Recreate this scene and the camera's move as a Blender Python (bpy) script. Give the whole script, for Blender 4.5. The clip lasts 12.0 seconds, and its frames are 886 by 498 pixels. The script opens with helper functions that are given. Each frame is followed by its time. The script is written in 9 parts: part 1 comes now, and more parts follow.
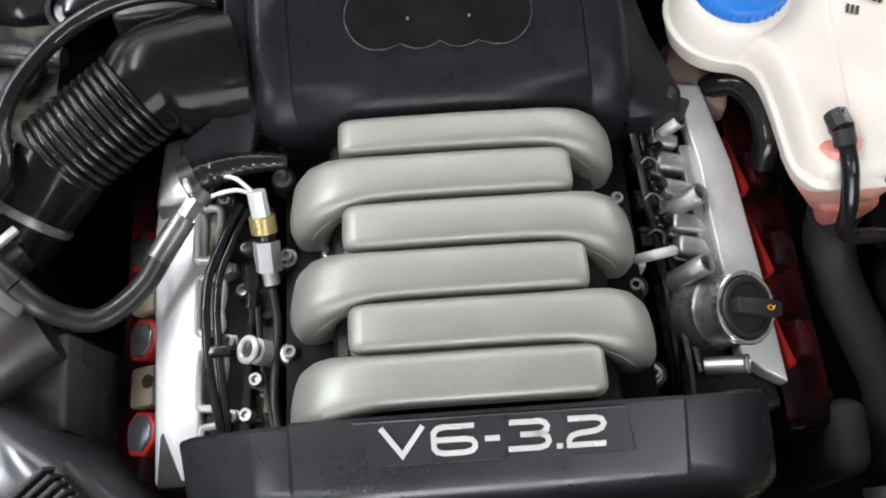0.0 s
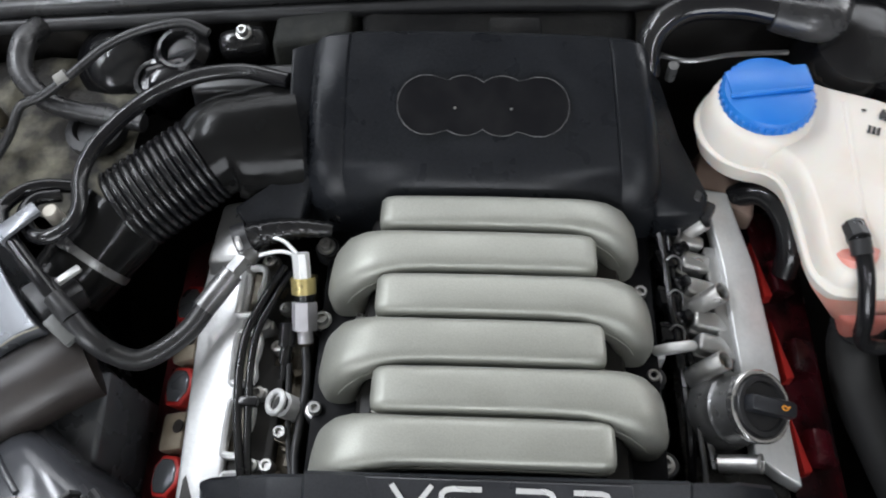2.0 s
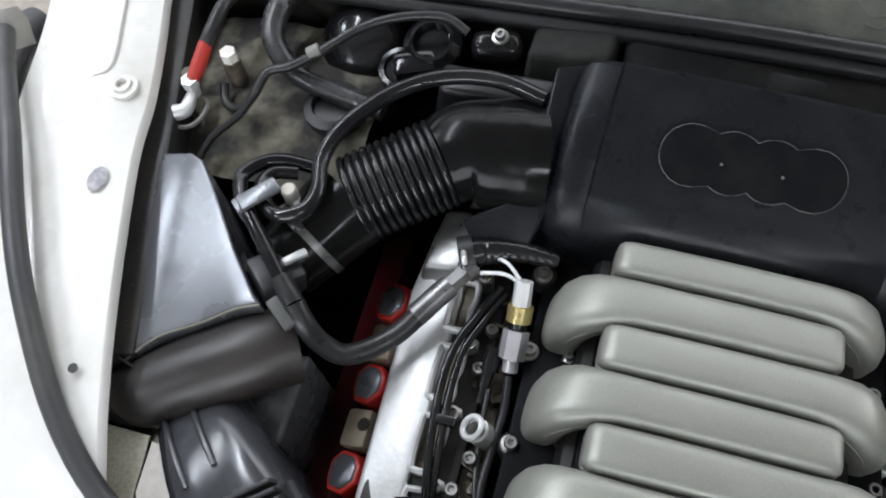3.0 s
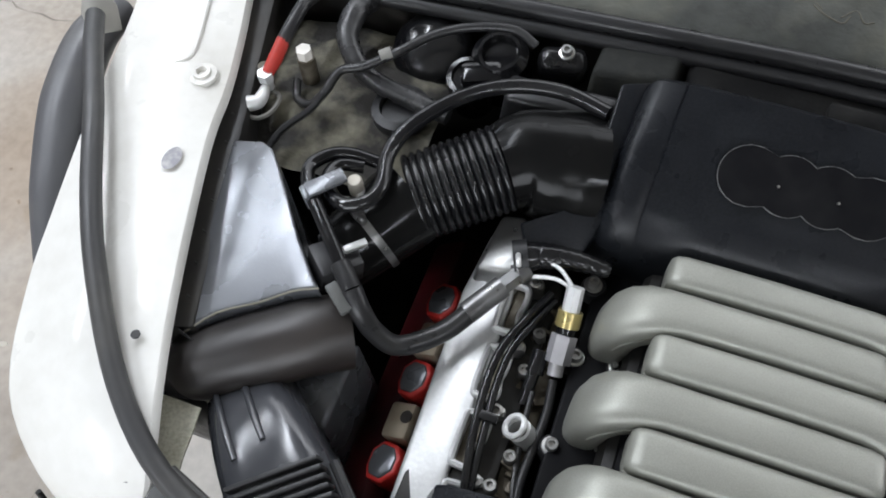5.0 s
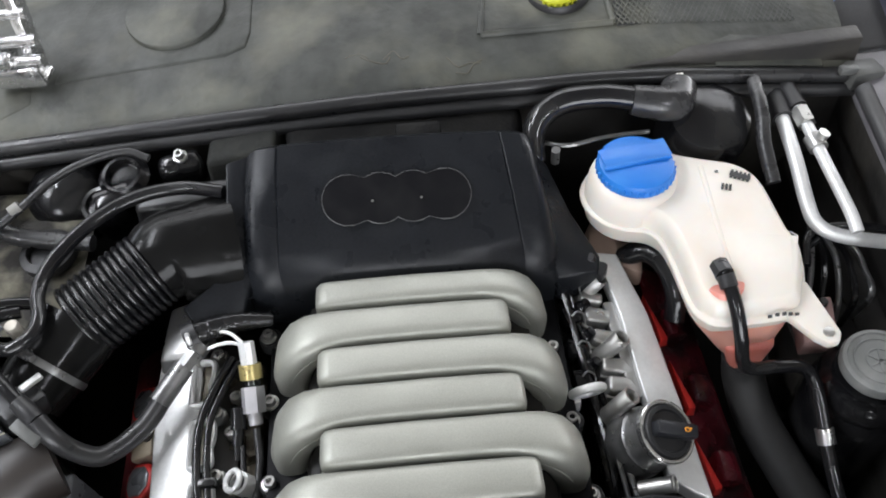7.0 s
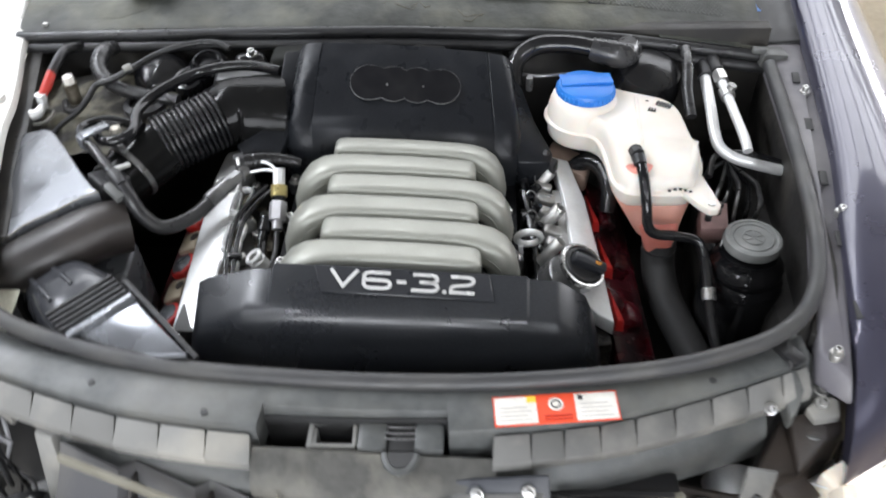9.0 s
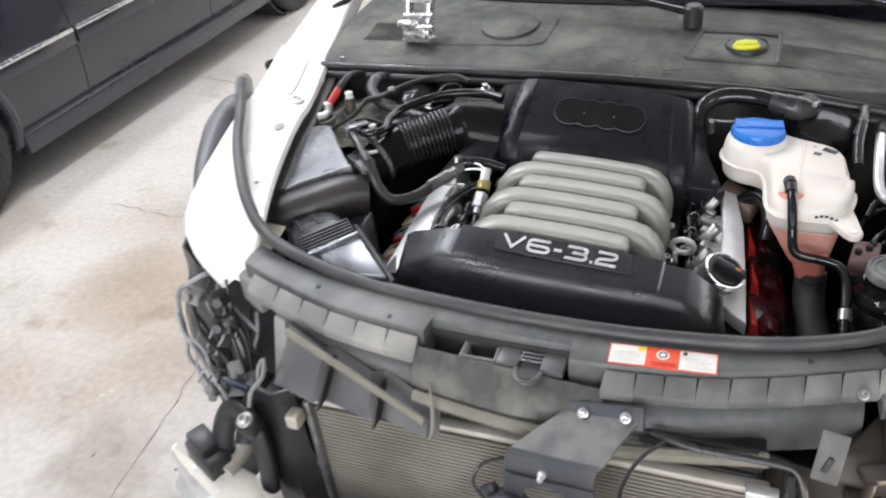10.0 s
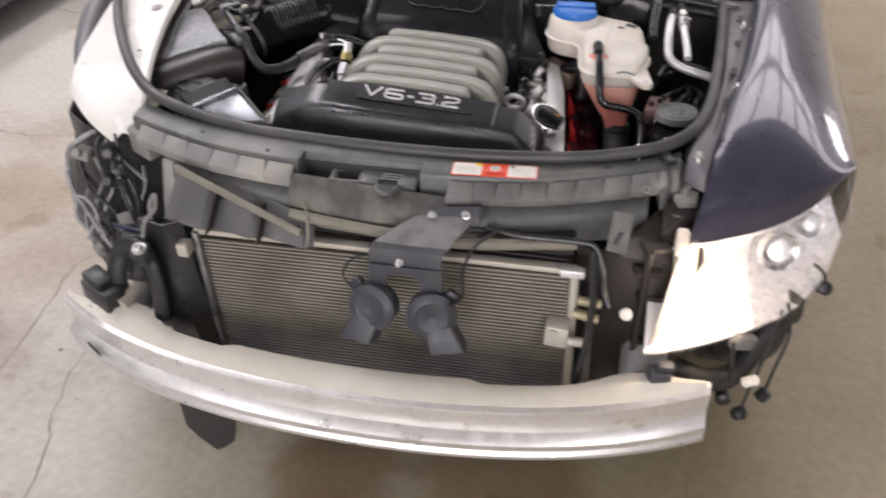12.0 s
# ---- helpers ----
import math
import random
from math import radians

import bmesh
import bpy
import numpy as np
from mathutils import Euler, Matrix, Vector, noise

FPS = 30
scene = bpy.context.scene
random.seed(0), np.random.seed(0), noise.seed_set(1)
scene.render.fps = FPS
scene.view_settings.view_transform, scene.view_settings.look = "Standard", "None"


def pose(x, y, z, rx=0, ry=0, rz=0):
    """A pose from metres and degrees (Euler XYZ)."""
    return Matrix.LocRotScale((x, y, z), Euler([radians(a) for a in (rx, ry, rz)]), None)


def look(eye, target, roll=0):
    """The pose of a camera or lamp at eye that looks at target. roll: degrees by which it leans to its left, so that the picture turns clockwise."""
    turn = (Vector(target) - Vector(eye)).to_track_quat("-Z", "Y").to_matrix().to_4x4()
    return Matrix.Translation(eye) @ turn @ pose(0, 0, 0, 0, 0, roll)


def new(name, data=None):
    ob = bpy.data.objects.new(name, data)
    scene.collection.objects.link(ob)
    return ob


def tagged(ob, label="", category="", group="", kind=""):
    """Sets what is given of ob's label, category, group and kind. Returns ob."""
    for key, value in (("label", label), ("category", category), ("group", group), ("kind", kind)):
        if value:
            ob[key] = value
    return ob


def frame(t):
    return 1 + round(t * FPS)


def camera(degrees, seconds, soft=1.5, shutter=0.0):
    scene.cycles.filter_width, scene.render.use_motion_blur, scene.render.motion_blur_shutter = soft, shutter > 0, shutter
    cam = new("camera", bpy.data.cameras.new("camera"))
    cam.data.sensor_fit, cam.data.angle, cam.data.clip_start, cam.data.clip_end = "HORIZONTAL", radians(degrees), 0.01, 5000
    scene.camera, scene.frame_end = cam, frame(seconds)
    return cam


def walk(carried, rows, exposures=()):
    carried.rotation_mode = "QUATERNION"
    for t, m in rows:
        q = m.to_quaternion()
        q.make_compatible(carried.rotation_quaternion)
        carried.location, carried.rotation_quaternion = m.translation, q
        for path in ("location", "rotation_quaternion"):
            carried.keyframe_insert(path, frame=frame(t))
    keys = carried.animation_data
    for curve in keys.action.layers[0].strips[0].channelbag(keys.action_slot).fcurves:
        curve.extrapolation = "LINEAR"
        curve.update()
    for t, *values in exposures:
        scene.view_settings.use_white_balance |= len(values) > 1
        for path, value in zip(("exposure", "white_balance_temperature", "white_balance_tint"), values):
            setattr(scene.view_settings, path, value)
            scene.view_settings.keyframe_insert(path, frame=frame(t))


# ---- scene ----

# lamps: rows of fluorescent fittings (x, y)
LAMPS = [(-1.75, 1.35), (-3.4, 0.8), (-2.4, -2.9), (2.2, -2.9)]
LAMP_Z, LAMP_WATTS = 3.5, 62
HEADLAMP_WATTS = 1.1
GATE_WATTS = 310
WINDOW_WATTS = 330
SKY_WATTS = 470
WEST_WATTS = 260
SKYLIGHT = (0.7, 4.9, 10.6, 3.6)  # middle x, y and size of the roof opening
EXPOSURES = [(0, 0.36, 6600, 10), (1.0, 0.3, 6600, 10), (1.5, 0.37, 6500, 9), (2.5, -0.07, 6450, 9), (3.5, -0.03, 6350, 9), (5.5, -0.1, 6450, 9), (6.0, -0.08, 6500, 9), (6.5, 0.15, 6600, 10), (8.5, 0.45, 6400, 9), (9.5, 0.48, 6600, 11), (10.0, 0.3, 6550, 12), (10.5, 0.06, 6650, 14), (11.5, -0.12, 6800, 15), (12, -0.1, 7000, 18)]
# camera and its walk
cam = camera(56.3, 12.0, soft=1.85, shutter=0.5)
PATH = [
    (0, (0.046, 0.158, 1.604), (-0.054, 0.846, -0.271), -12.8),
    (0.5, (0.04, 0.168, 1.606), (-0.012, 0.892, -0.258), -10.2),
    (1, (0.055, 0.099, 1.616), (-0.069, 1.086, -0.119), -8.9),
    (1.5, (0.064, 0.058, 1.648), (-0.08, 1.05, -0.083), -8.7),
    (2, (0.066, 0.098, 1.628), (-0.136, 1.045, -0.122), -11.2),
    (2.5, (-0.042, 0.128, 1.622), (-0.374, 1.02, -0.137), -10.1),
    (3, (-0.095, 0.151, 1.64), (-0.492, 1.004, -0.125), -10.9),
    (3.5, (-0.117, 0.126, 1.645), (-0.545, 1.022, -0.091), -7.7),
    (3.7, (-0.126, 0.125, 1.649), (-0.558, 1.014, -0.09), -6.7),
    (5.3, (-0.099, 0.09, 1.643), (-0.579, 1.025, -0.059), -8.7),
    (5.5, (-0.069, 0.086, 1.651), (-0.501, 1.062, -0.04), -8.4),
    (6, (-0.019, 0.049, 1.671), (-0.274, 1.121, 0.002), -7.4),
    (6.5, (0.052, 0.019, 1.686), (-0.029, 1.178, 0.059), -8.4),
    (6.7, (0.067, 0.002, 1.697), (0.053, 1.174, 0.077), -7.9),
    (8.3, (0.123, -0.24, 1.662), (-0.063, 1.17, 0.256), -9.4),
    (8.5, (0.107, -0.344, 1.661), (-0.041, 1.095, 0.279), -8.5),
    (9, (0.144, -0.533, 1.671), (0.056, 0.917, 0.296), -2.4),
    (9.5, (0.309, -0.687, 1.665), (-0.154, 0.836, 0.455), -5.4),
    (10, (0.352, -0.864, 1.668), (-0.356, 0.636, 0.551), -7.4),
    (10.5, (0.292, -1.086, 1.66), (-0.402, 0.473, 0.618), -5.0),
    (11, (0.296, -1.191, 1.629), (-0.313, 0.327, 0.478), -0.8),
    (11.5, (0.371, -1.192, 1.616), (-0.149, 0.349, 0.453), -3.0),
    (12, (0.459, -1.206, 1.607), (0.067, 0.352, 0.416), -2.3),
]
walk(cam, [(t, look(eye, target, roll)) for t, eye, target, roll in PATH], EXPOSURES)

# ---- light: a closed workshop under rows of ceiling tubes ----
world = bpy.data.worlds.new("workshop_air")
world.use_nodes = True
world.node_tree.nodes["Background"].inputs[0].default_value = (0.9, 0.95, 1.0, 1)
world.node_tree.nodes["Background"].inputs[1].default_value = 0.05
scene.world = world


def strip_light(x, y, z, sx, sy, watts, rz=0.0, colour=(0.94, 0.98, 1.06)):
    data = bpy.data.lights.new("tube_light", "AREA")
    data.shape, data.size, data.size_y, data.energy, data.color = "RECTANGLE", sx, sy, watts, colour
    ob = new("tube_light", data)
    ob.matrix_world = pose(x, y, z, 0, 0, rz)
    return ob


for lx, ly in LAMPS:
    strip_light(lx, ly, LAMP_Z - 0.07, 0.25, 2.2, LAMP_WATTS)
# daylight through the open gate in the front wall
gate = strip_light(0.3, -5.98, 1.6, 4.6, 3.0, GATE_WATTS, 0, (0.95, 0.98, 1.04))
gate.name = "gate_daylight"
windows = strip_light(7.98, 6.5, 2.2, 1.7, 6.0, WINDOW_WATTS, 0, (0.97, 0.98, 1.03))
windows.name = "window_daylight"
windows.matrix_world = pose(7.98, 6.5, 2.2, 0, 90, 0)
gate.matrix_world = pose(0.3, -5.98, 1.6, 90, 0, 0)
skylight = strip_light(SKYLIGHT[0], SKYLIGHT[1], 4.15, SKYLIGHT[2], SKYLIGHT[3], SKY_WATTS, 0, (0.96, 0.98, 1.03))
skylight.name = "skylight_daylight"
west = strip_light(-7.98, 7.3, 1.9, 2.4, 6.0, WEST_WATTS, 0, (0.9, 0.97, 1.1))
west.name = "west_window_daylight"
west.matrix_world = pose(-7.98, 7.3, 1.9, 0, -90, 0)


# ---- materials ----
def material(name, colour, rough=0.5, metal=0.0, grain=0.0, grain_scale=200.0, stain=0.0, stain_scale=8.0, stain_colour=None,
             bump=0.0, bump_scale=300.0, coat=0.0, spec=0.5, rough_var=0.1, vary=0.0, subsurface=0.0):
    m = bpy.data.materials.new(name)
    m.use_nodes = True
    nt = m.node_tree
    b = nt.nodes["Principled BSDF"]
    b.inputs["Roughness"].default_value = rough
    b.inputs["Metallic"].default_value = metal
    b.inputs["Coat Weight"].default_value = coat
    b.inputs["Coat Roughness"].default_value = 0.06
    b.inputs["Specular IOR Level"].default_value = spec
    if subsurface:
        b.inputs["Subsurface Weight"].default_value = subsurface
        b.inputs["Subsurface Radius"].default_value = (0.02, 0.012, 0.008)
    co = nt.nodes.new("ShaderNodeTexCoord")
    c = nt.nodes.new("ShaderNodeRGB")
    c.outputs[0].default_value = (*colour, 1)
    out = c.outputs[0]

    def noise_fac(scale, detail, lo, hi):
        n = nt.nodes.new("ShaderNodeTexNoise")
        n.inputs["Scale"].default_value, n.inputs["Detail"].default_value = scale, detail
        nt.links.new(co.outputs["Object"], n.inputs["Vector"])
        r = nt.nodes.new("ShaderNodeMapRange")
        r.inputs[1].default_value, r.inputs[2].default_value = lo, hi
        nt.links.new(n.outputs["Fac"], r.inputs[0])
        return r.outputs[0]

    def mix(fac, a, bcol, blend="MIX"):
        x = nt.nodes.new("ShaderNodeMix")
        x.data_type, x.blend_type = "RGBA", blend
        nt.links.new(fac, x.inputs["Factor"]) if not isinstance(fac, float) else setattr(x.inputs["Factor"], "default_value", fac)
        nt.links.new(a, x.inputs["A"])
        if isinstance(bcol, tuple):
            x.inputs["B"].default_value = (*bcol, 1)
        else:
            nt.links.new(bcol, x.inputs["B"])
        return x.outputs["Result"]

    if stain:
        f = noise_fac(stain_scale, 6, 0.45, 0.72)
        s = nt.nodes.new("ShaderNodeMath")
        s.operation = "MULTIPLY"
        s.inputs[1].default_value = stain
        nt.links.new(f, s.inputs[0])
        out = mix(s.outputs[0], out, stain_colour or tuple(v * 0.4 for v in colour))
    if grain:
        f = noise_fac(grain_scale, 3, 0.35, 0.65)
        s = nt.nodes.new("ShaderNodeMath")
        s.operation = "MULTIPLY"
        s.inputs[1].default_value = grain
        nt.links.new(f, s.inputs[0])
        out = mix(s.outputs[0], out, tuple(min(1.0, v * 1.9 + 0.01) for v in colour))
    if vary:
        oi = nt.nodes.new("ShaderNodeObjectInfo")
        hsv = nt.nodes.new("ShaderNodeHueSaturation")
        mr = nt.nodes.new("ShaderNodeMapRange")
        mr.inputs[3].default_value, mr.inputs[4].default_value = 1 - vary, 1 + vary
        nt.links.new(oi.outputs["Random"], mr.inputs[0])
        nt.links.new(mr.outputs[0], hsv.inputs["Value"])
        nt.links.new(out, hsv.inputs["Color"])
        out = hsv.outputs[0]
    nt.links.new(out, b.inputs["Base Color"])
    if rough_var:
        f = noise_fac(stain_scale * 2.3, 4, 0.3, 0.7)
        r = nt.nodes.new("ShaderNodeMapRange")
        r.inputs[3].default_value, r.inputs[4].default_value = max(0.02, rough - rough_var), min(1, rough + rough_var)
        nt.links.new(f, r.inputs[0])
        nt.links.new(r.outputs[0], b.inputs["Roughness"])
    if bump:
        n = nt.nodes.new("ShaderNodeTexNoise")
        n.inputs["Scale"].default_value, n.inputs["Detail"].default_value = bump_scale, 3
        nt.links.new(co.outputs["Object"], n.inputs["Vector"])
        bp = nt.nodes.new("ShaderNodeBump")
        bp.inputs["Strength"].default_value = bump
        bp.inputs["Distance"].default_value = 0.3 / bump_scale
        nt.links.new(n.outputs["Fac"], bp.inputs["Height"])
        nt.links.new(bp.outputs[0], b.inputs["Normal"])
    return m


BLACK = material("black_textured_plastic", (0.017, 0.017, 0.018), 0.38, grain=0.3, grain_scale=600, stain=0.5, stain_scale=9, stain_colour=(0.02, 0.02, 0.02), bump=0.35, bump_scale=900, spec=0.4)
COVERREAR = material("dusty_engine_cover_plastic", (0.006, 0.0068, 0.0085), 0.32, grain=0.3, grain_scale=330, stain=0.5, stain_scale=9, stain_colour=(0.017, 0.019, 0.022), bump=0.3, bump_scale=560, spec=0.22)
COVER = material("engine_cover_plastic", (0.009, 0.0102, 0.0125), 0.31, grain=0.5, grain_scale=420, stain=0.3, stain_scale=5, stain_colour=(0.02, 0.022, 0.026), bump=0.16, bump_scale=800, spec=0.62)
RUBBER = material("black_rubber", (0.019, 0.019, 0.02), 0.34, spec=0.4, stain=0.5, stain_scale=18, stain_colour=(0.035, 0.035, 0.033), bump=0.15, bump_scale=500)
GLOSSHOSE = material("smooth_black_hose", (0.007, 0.007, 0.008), 0.15, spec=0.42, stain=0.5, stain_scale=12, stain_colour=(0.032, 0.032, 0.031), bump=0.08, bump_scale=200)
SANDY = material("sandy_cream_dirt", (0.42, 0.41, 0.33), 0.75, stain=0.8, stain_scale=22, stain_colour=(0.24, 0.22, 0.15), grain=0.3, grain_scale=260, bump=0.4, bump_scale=220)
SATINHOSE = material("satin_black_hose", (0.006, 0.006, 0.006), 0.19, spec=0.14, stain=0.4, stain_scale=9, stain_colour=(0.014, 0.014, 0.013), bump=0.08, bump_scale=200)
OILBLACK = material("oily_black_casting", (0.008, 0.0075, 0.007), 0.3, spec=0.4, stain=0.7, stain_scale=26, stain_colour=(0.028, 0.024, 0.018), bump=0.4, bump_scale=90)
MANIFOLD = material("satin_cast_silver_paint", (0.285, 0.287, 0.254), 0.41, 0.32, grain=0.14, grain_scale=700, stain=0.4, stain_scale=9, stain_colour=(0.2, 0.2, 0.178), bump=0.2, bump_scale=900)
ALU = material("cast_aluminium", (0.42, 0.42, 0.41), 0.36, 0.8, stain=0.6, stain_scale=22, stain_colour=(0.3, 0.28, 0.25), bump=0.35, bump_scale=260)
BRIGHT = material("bare_aluminium", (0.72, 0.725, 0.72), 0.42, 0.5, stain=0.5, stain_scale=13, stain_colour=(0.36, 0.35, 0.33), grain=0.12, grain_scale=220, bump=0.15, bump_scale=140)
STEEL = material("zinc_plated_steel", (0.5, 0.5, 0.49), 0.34, 0.9, stain=0.3, stain_scale=30, stain_colour=(0.35, 0.32, 0.27))
DIRTYALU = material("dusty_aluminium", (0.5, 0.47, 0.41), 0.6, 0.35, stain=0.7, stain_scale=9, stain_colour=(0.33, 0.29, 0.22), bump=0.3, bump_scale=120)
WHITEPAINT = material("cream_white_paint", (0.74, 0.73, 0.69), 0.35, stain=0.55, stain_scale=6, stain_colour=(0.52, 0.5, 0.45), grain=0.1, grain_scale=60, coat=0.2)
BLUEPAINT = material("dark_blue_metallic_paint", (0.044, 0.043, 0.068), 0.3, 0.42, grain=0.25, grain_scale=2500, coat=1.0, rough_var=0.05)
DUSTY = material("dusty_dark_grey_plastic", (0.05, 0.049, 0.044), 0.6, stain=1.0, stain_scale=12, stain_colour=(0.22, 0.208, 0.175), grain=0.45, grain_scale=45, bump=0.3, bump_scale=90)
SCUTTLE = material("scuffed_scuttle_plastic", (0.034, 0.036, 0.032), 0.55, spec=0.35, stain=1.0, stain_scale=9, stain_colour=(0.13, 0.128, 0.1), grain=0.5, grain_scale=28, bump=0.4, bump_scale=60)
CARRIER = material("worn_grey_black_plastic", (0.066, 0.069, 0.068), 0.42, stain=0.9, stain_scale=8, stain_colour=(0.13, 0.128, 0.114), grain=0.3, grain_scale=55, bump=0.25, bump_scale=250)
SLATGREY = material("chalky_grey_plastic", (0.19, 0.188, 0.178), 0.6, stain=0.8, stain_scale=12, stain_colour=(0.3, 0.285, 0.25), bump=0.3, bump_scale=200, vary=0.25)
RES_WHITE = material("milky_translucent_plastic", (0.69, 0.645, 0.585), 0.42, subsurface=0.35, stain=0.4, stain_scale=9, stain_colour=(0.6, 0.47, 0.36), bump=0.1, bump_scale=120)
RES_PINK = material("pink_stained_translucent_plastic", (0.62, 0.19, 0.15), 0.42, subsurface=0.3, stain=0.5, stain_scale=10, stain_colour=(0.75, 0.42, 0.35))
BLUECAP = material("blue_cap_plastic", (0.012, 0.15, 0.53), 0.42, stain=0.4, stain_scale=25, stain_colour=(0.03, 0.22, 0.55), bump=0.1, bump_scale=500)
LIGHTBLUE = material("faded_blue_cap_plastic", (0.07, 0.2, 0.52), 0.5, stain=0.4, stain_scale=25, stain_colour=(0.12, 0.26, 0.5))
YELLOW = material("yellow_cap_plastic", (0.55, 0.56, 0.02), 0.45, stain=0.3, stain_scale=30)
RED = material("red_coil_plastic", (0.5, 0.025, 0.02), 0.4, stain=0.5, stain_scale=20, stain_colour=(0.2, 0.015, 0.015))
DARKRED = material("dirty_dark_red_plastic", (0.075, 0.008, 0.011), 0.36, stain=0.9, stain_scale=15, stain_colour=(0.022, 0.01, 0.01))
TRAYBLACK = material("dark_bay_metal", (0.022, 0.021, 0.02), 0.5, spec=0.35, stain=0.7, stain_scale=9, stain_colour=(0.055, 0.05, 0.042), bump=0.2, bump_scale=80)
CONCRETE = material("worn_concrete", (0.43, 0.405, 0.37), 0.62, stain=0.7, stain_scale=2.3, stain_colour=(0.32, 0.29, 0.25), grain=0.16, grain_scale=38, bump=0.08, bump_scale=70, rough_var=0.15)


def floor_wear_and_tints(m):
    """A browner side of the floor towards +x, soft darker rounds, dark drips and fine specks."""
    nt = m.node_tree
    b = nt.nodes["Principled BSDF"]
    co = nt.nodes.new("ShaderNodeTexCoord")
    out = b.inputs["Base Color"].links[0].from_socket

    def mapped(socket, lo, hi):
        mr = nt.nodes.new("ShaderNodeMapRange")
        mr.interpolation_type = "SMOOTHSTEP"
        mr.inputs[1].default_value, mr.inputs[2].default_value = lo, hi
        nt.links.new(socket, mr.inputs[0])
        return mr.outputs[0]

    def tint(fac, colour, out):
        x = nt.nodes.new("ShaderNodeMix")
        x.data_type, x.blend_type = "RGBA", "MULTIPLY"
        nt.links.new(fac, x.inputs["Factor"])
        nt.links.new(out, x.inputs["A"])
        x.inputs["B"].default_value = (*colour, 1)
        return x.outputs["Result"]

    def noise_at(scale, detail):
        n = nt.nodes.new("ShaderNodeTexNoise")
        n.inputs["Scale"].default_value, n.inputs["Detail"].default_value = scale, detail
        nt.links.new(co.outputs["Object"], n.inputs["Vector"])
        return n.outputs["Fac"]

    sep = nt.nodes.new("ShaderNodeSeparateXYZ")
    nt.links.new(co.outputs["Object"], sep.inputs[0])
    wob = nt.nodes.new("ShaderNodeMath")
    wob.operation = "MULTIPLY_ADD"
    wob.inputs[1].default_value = 1.1
    nt.links.new(noise_at(1.7, 5), wob.inputs[0])
    nt.links.new(sep.outputs[0], wob.inputs[2])
    out = tint(mapped(wob.outputs[0], 0.1, 1.4), (0.7, 0.62, 0.47), out)
    out = tint(mapped(noise_at(0.6, 6), 0.52, 0.66), (0.84, 0.77, 0.7), out)
    out = tint(mapped(noise_at(5.5, 8), 0.6, 0.72), (0.8, 0.76, 0.7), out)
    out = tint(mapped(noise_at(24, 3), 0.7, 0.78), (0.68, 0.62, 0.55), out)
    # four small stains and one wide, soft darker round under the car's nose
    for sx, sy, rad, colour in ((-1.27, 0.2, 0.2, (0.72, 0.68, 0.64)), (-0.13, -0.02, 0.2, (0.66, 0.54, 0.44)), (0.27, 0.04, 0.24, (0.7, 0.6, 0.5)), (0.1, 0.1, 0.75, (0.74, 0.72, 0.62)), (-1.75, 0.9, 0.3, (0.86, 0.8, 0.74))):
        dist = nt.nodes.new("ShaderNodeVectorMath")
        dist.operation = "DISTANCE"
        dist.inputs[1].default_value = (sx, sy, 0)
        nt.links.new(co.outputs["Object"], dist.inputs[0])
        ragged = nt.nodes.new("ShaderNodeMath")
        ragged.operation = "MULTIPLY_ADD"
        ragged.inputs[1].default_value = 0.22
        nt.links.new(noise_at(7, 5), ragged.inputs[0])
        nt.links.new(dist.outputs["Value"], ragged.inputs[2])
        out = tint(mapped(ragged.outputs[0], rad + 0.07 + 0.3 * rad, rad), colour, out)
    nt.links.new(out, b.inputs["Base Color"])


floor_wear_and_tints(CONCRETE)
LETTER = material("silver_lettering", (0.75, 0.75, 0.74), 0.3, 0.5)
PAPERWHITE = material("sticker_white", (0.75, 0.72, 0.66), 0.45, stain=0.3, stain_scale=40)
PAPERRED = material("sticker_red", (0.75, 0.07, 0.02), 0.45, stain=0.2, stain_scale=40)
COVERSMOOTH = material("smooth_engine_cover_plastic", (0.015, 0.016, 0.019), 0.36, grain=0.3, grain_scale=600, stain=0.3, stain_scale=12, bump=0.25, bump_scale=800)
GLOSSBLACK = material("smooth_black_recess", (0.006, 0.006, 0.007), 0.5, spec=0.08, stain=0.3, stain_scale=30, stain_colour=(0.02, 0.02, 0.02))
WORNEDGE = material("worn_plastic_edge", (0.16, 0.16, 0.16), 0.5, stain=0.8, stain_scale=30, stain_colour=(0.04, 0.04, 0.04))
ORANGE = material("orange_print", (0.75, 0.3, 0.03), 0.5)
PLUGBLUE = material("dark_blue_plug_plastic", (0.014, 0.02, 0.045), 0.35)
GREASE = material("greasy_smudge", (0.26, 0.255, 0.28), 0.5, stain=0.9, stain_scale=90, stain_colour=(0.5, 0.49, 0.48))
GREYWIRE = material("dusty_grey_cable", (0.3, 0.3, 0.31), 0.6, stain=0.6, stain_scale=20, stain_colour=(0.08, 0.08, 0.08))
SEALRUBBER = material("worn_seal_rubber", (0.042, 0.042, 0.043), 0.45, stain=0.7, stain_scale=14, stain_colour=(0.075, 0.073, 0.068), bump=0.15, bump_scale=300)
DIRTLINE = material("dried_dirt", (0.1, 0.094, 0.074), 0.9)
CHROME = material("bright_pressed_steel", (0.75, 0.75, 0.75), 0.22, 0.95, stain=0.4, stain_scale=40, stain_colour=(0.35, 0.34, 0.32))
GLASS = material("dark_tinted_glass", (0.02, 0.022, 0.024), 0.06, coat=0.5, rough_var=0.02)
PIPEBROWN = material("satin_black_pipe", (0.02, 0.0175, 0.0165), 0.4, stain=0.7, stain_scale=7, stain_colour=(0.045, 0.036, 0.031), bump=0.15, bump_scale=300)
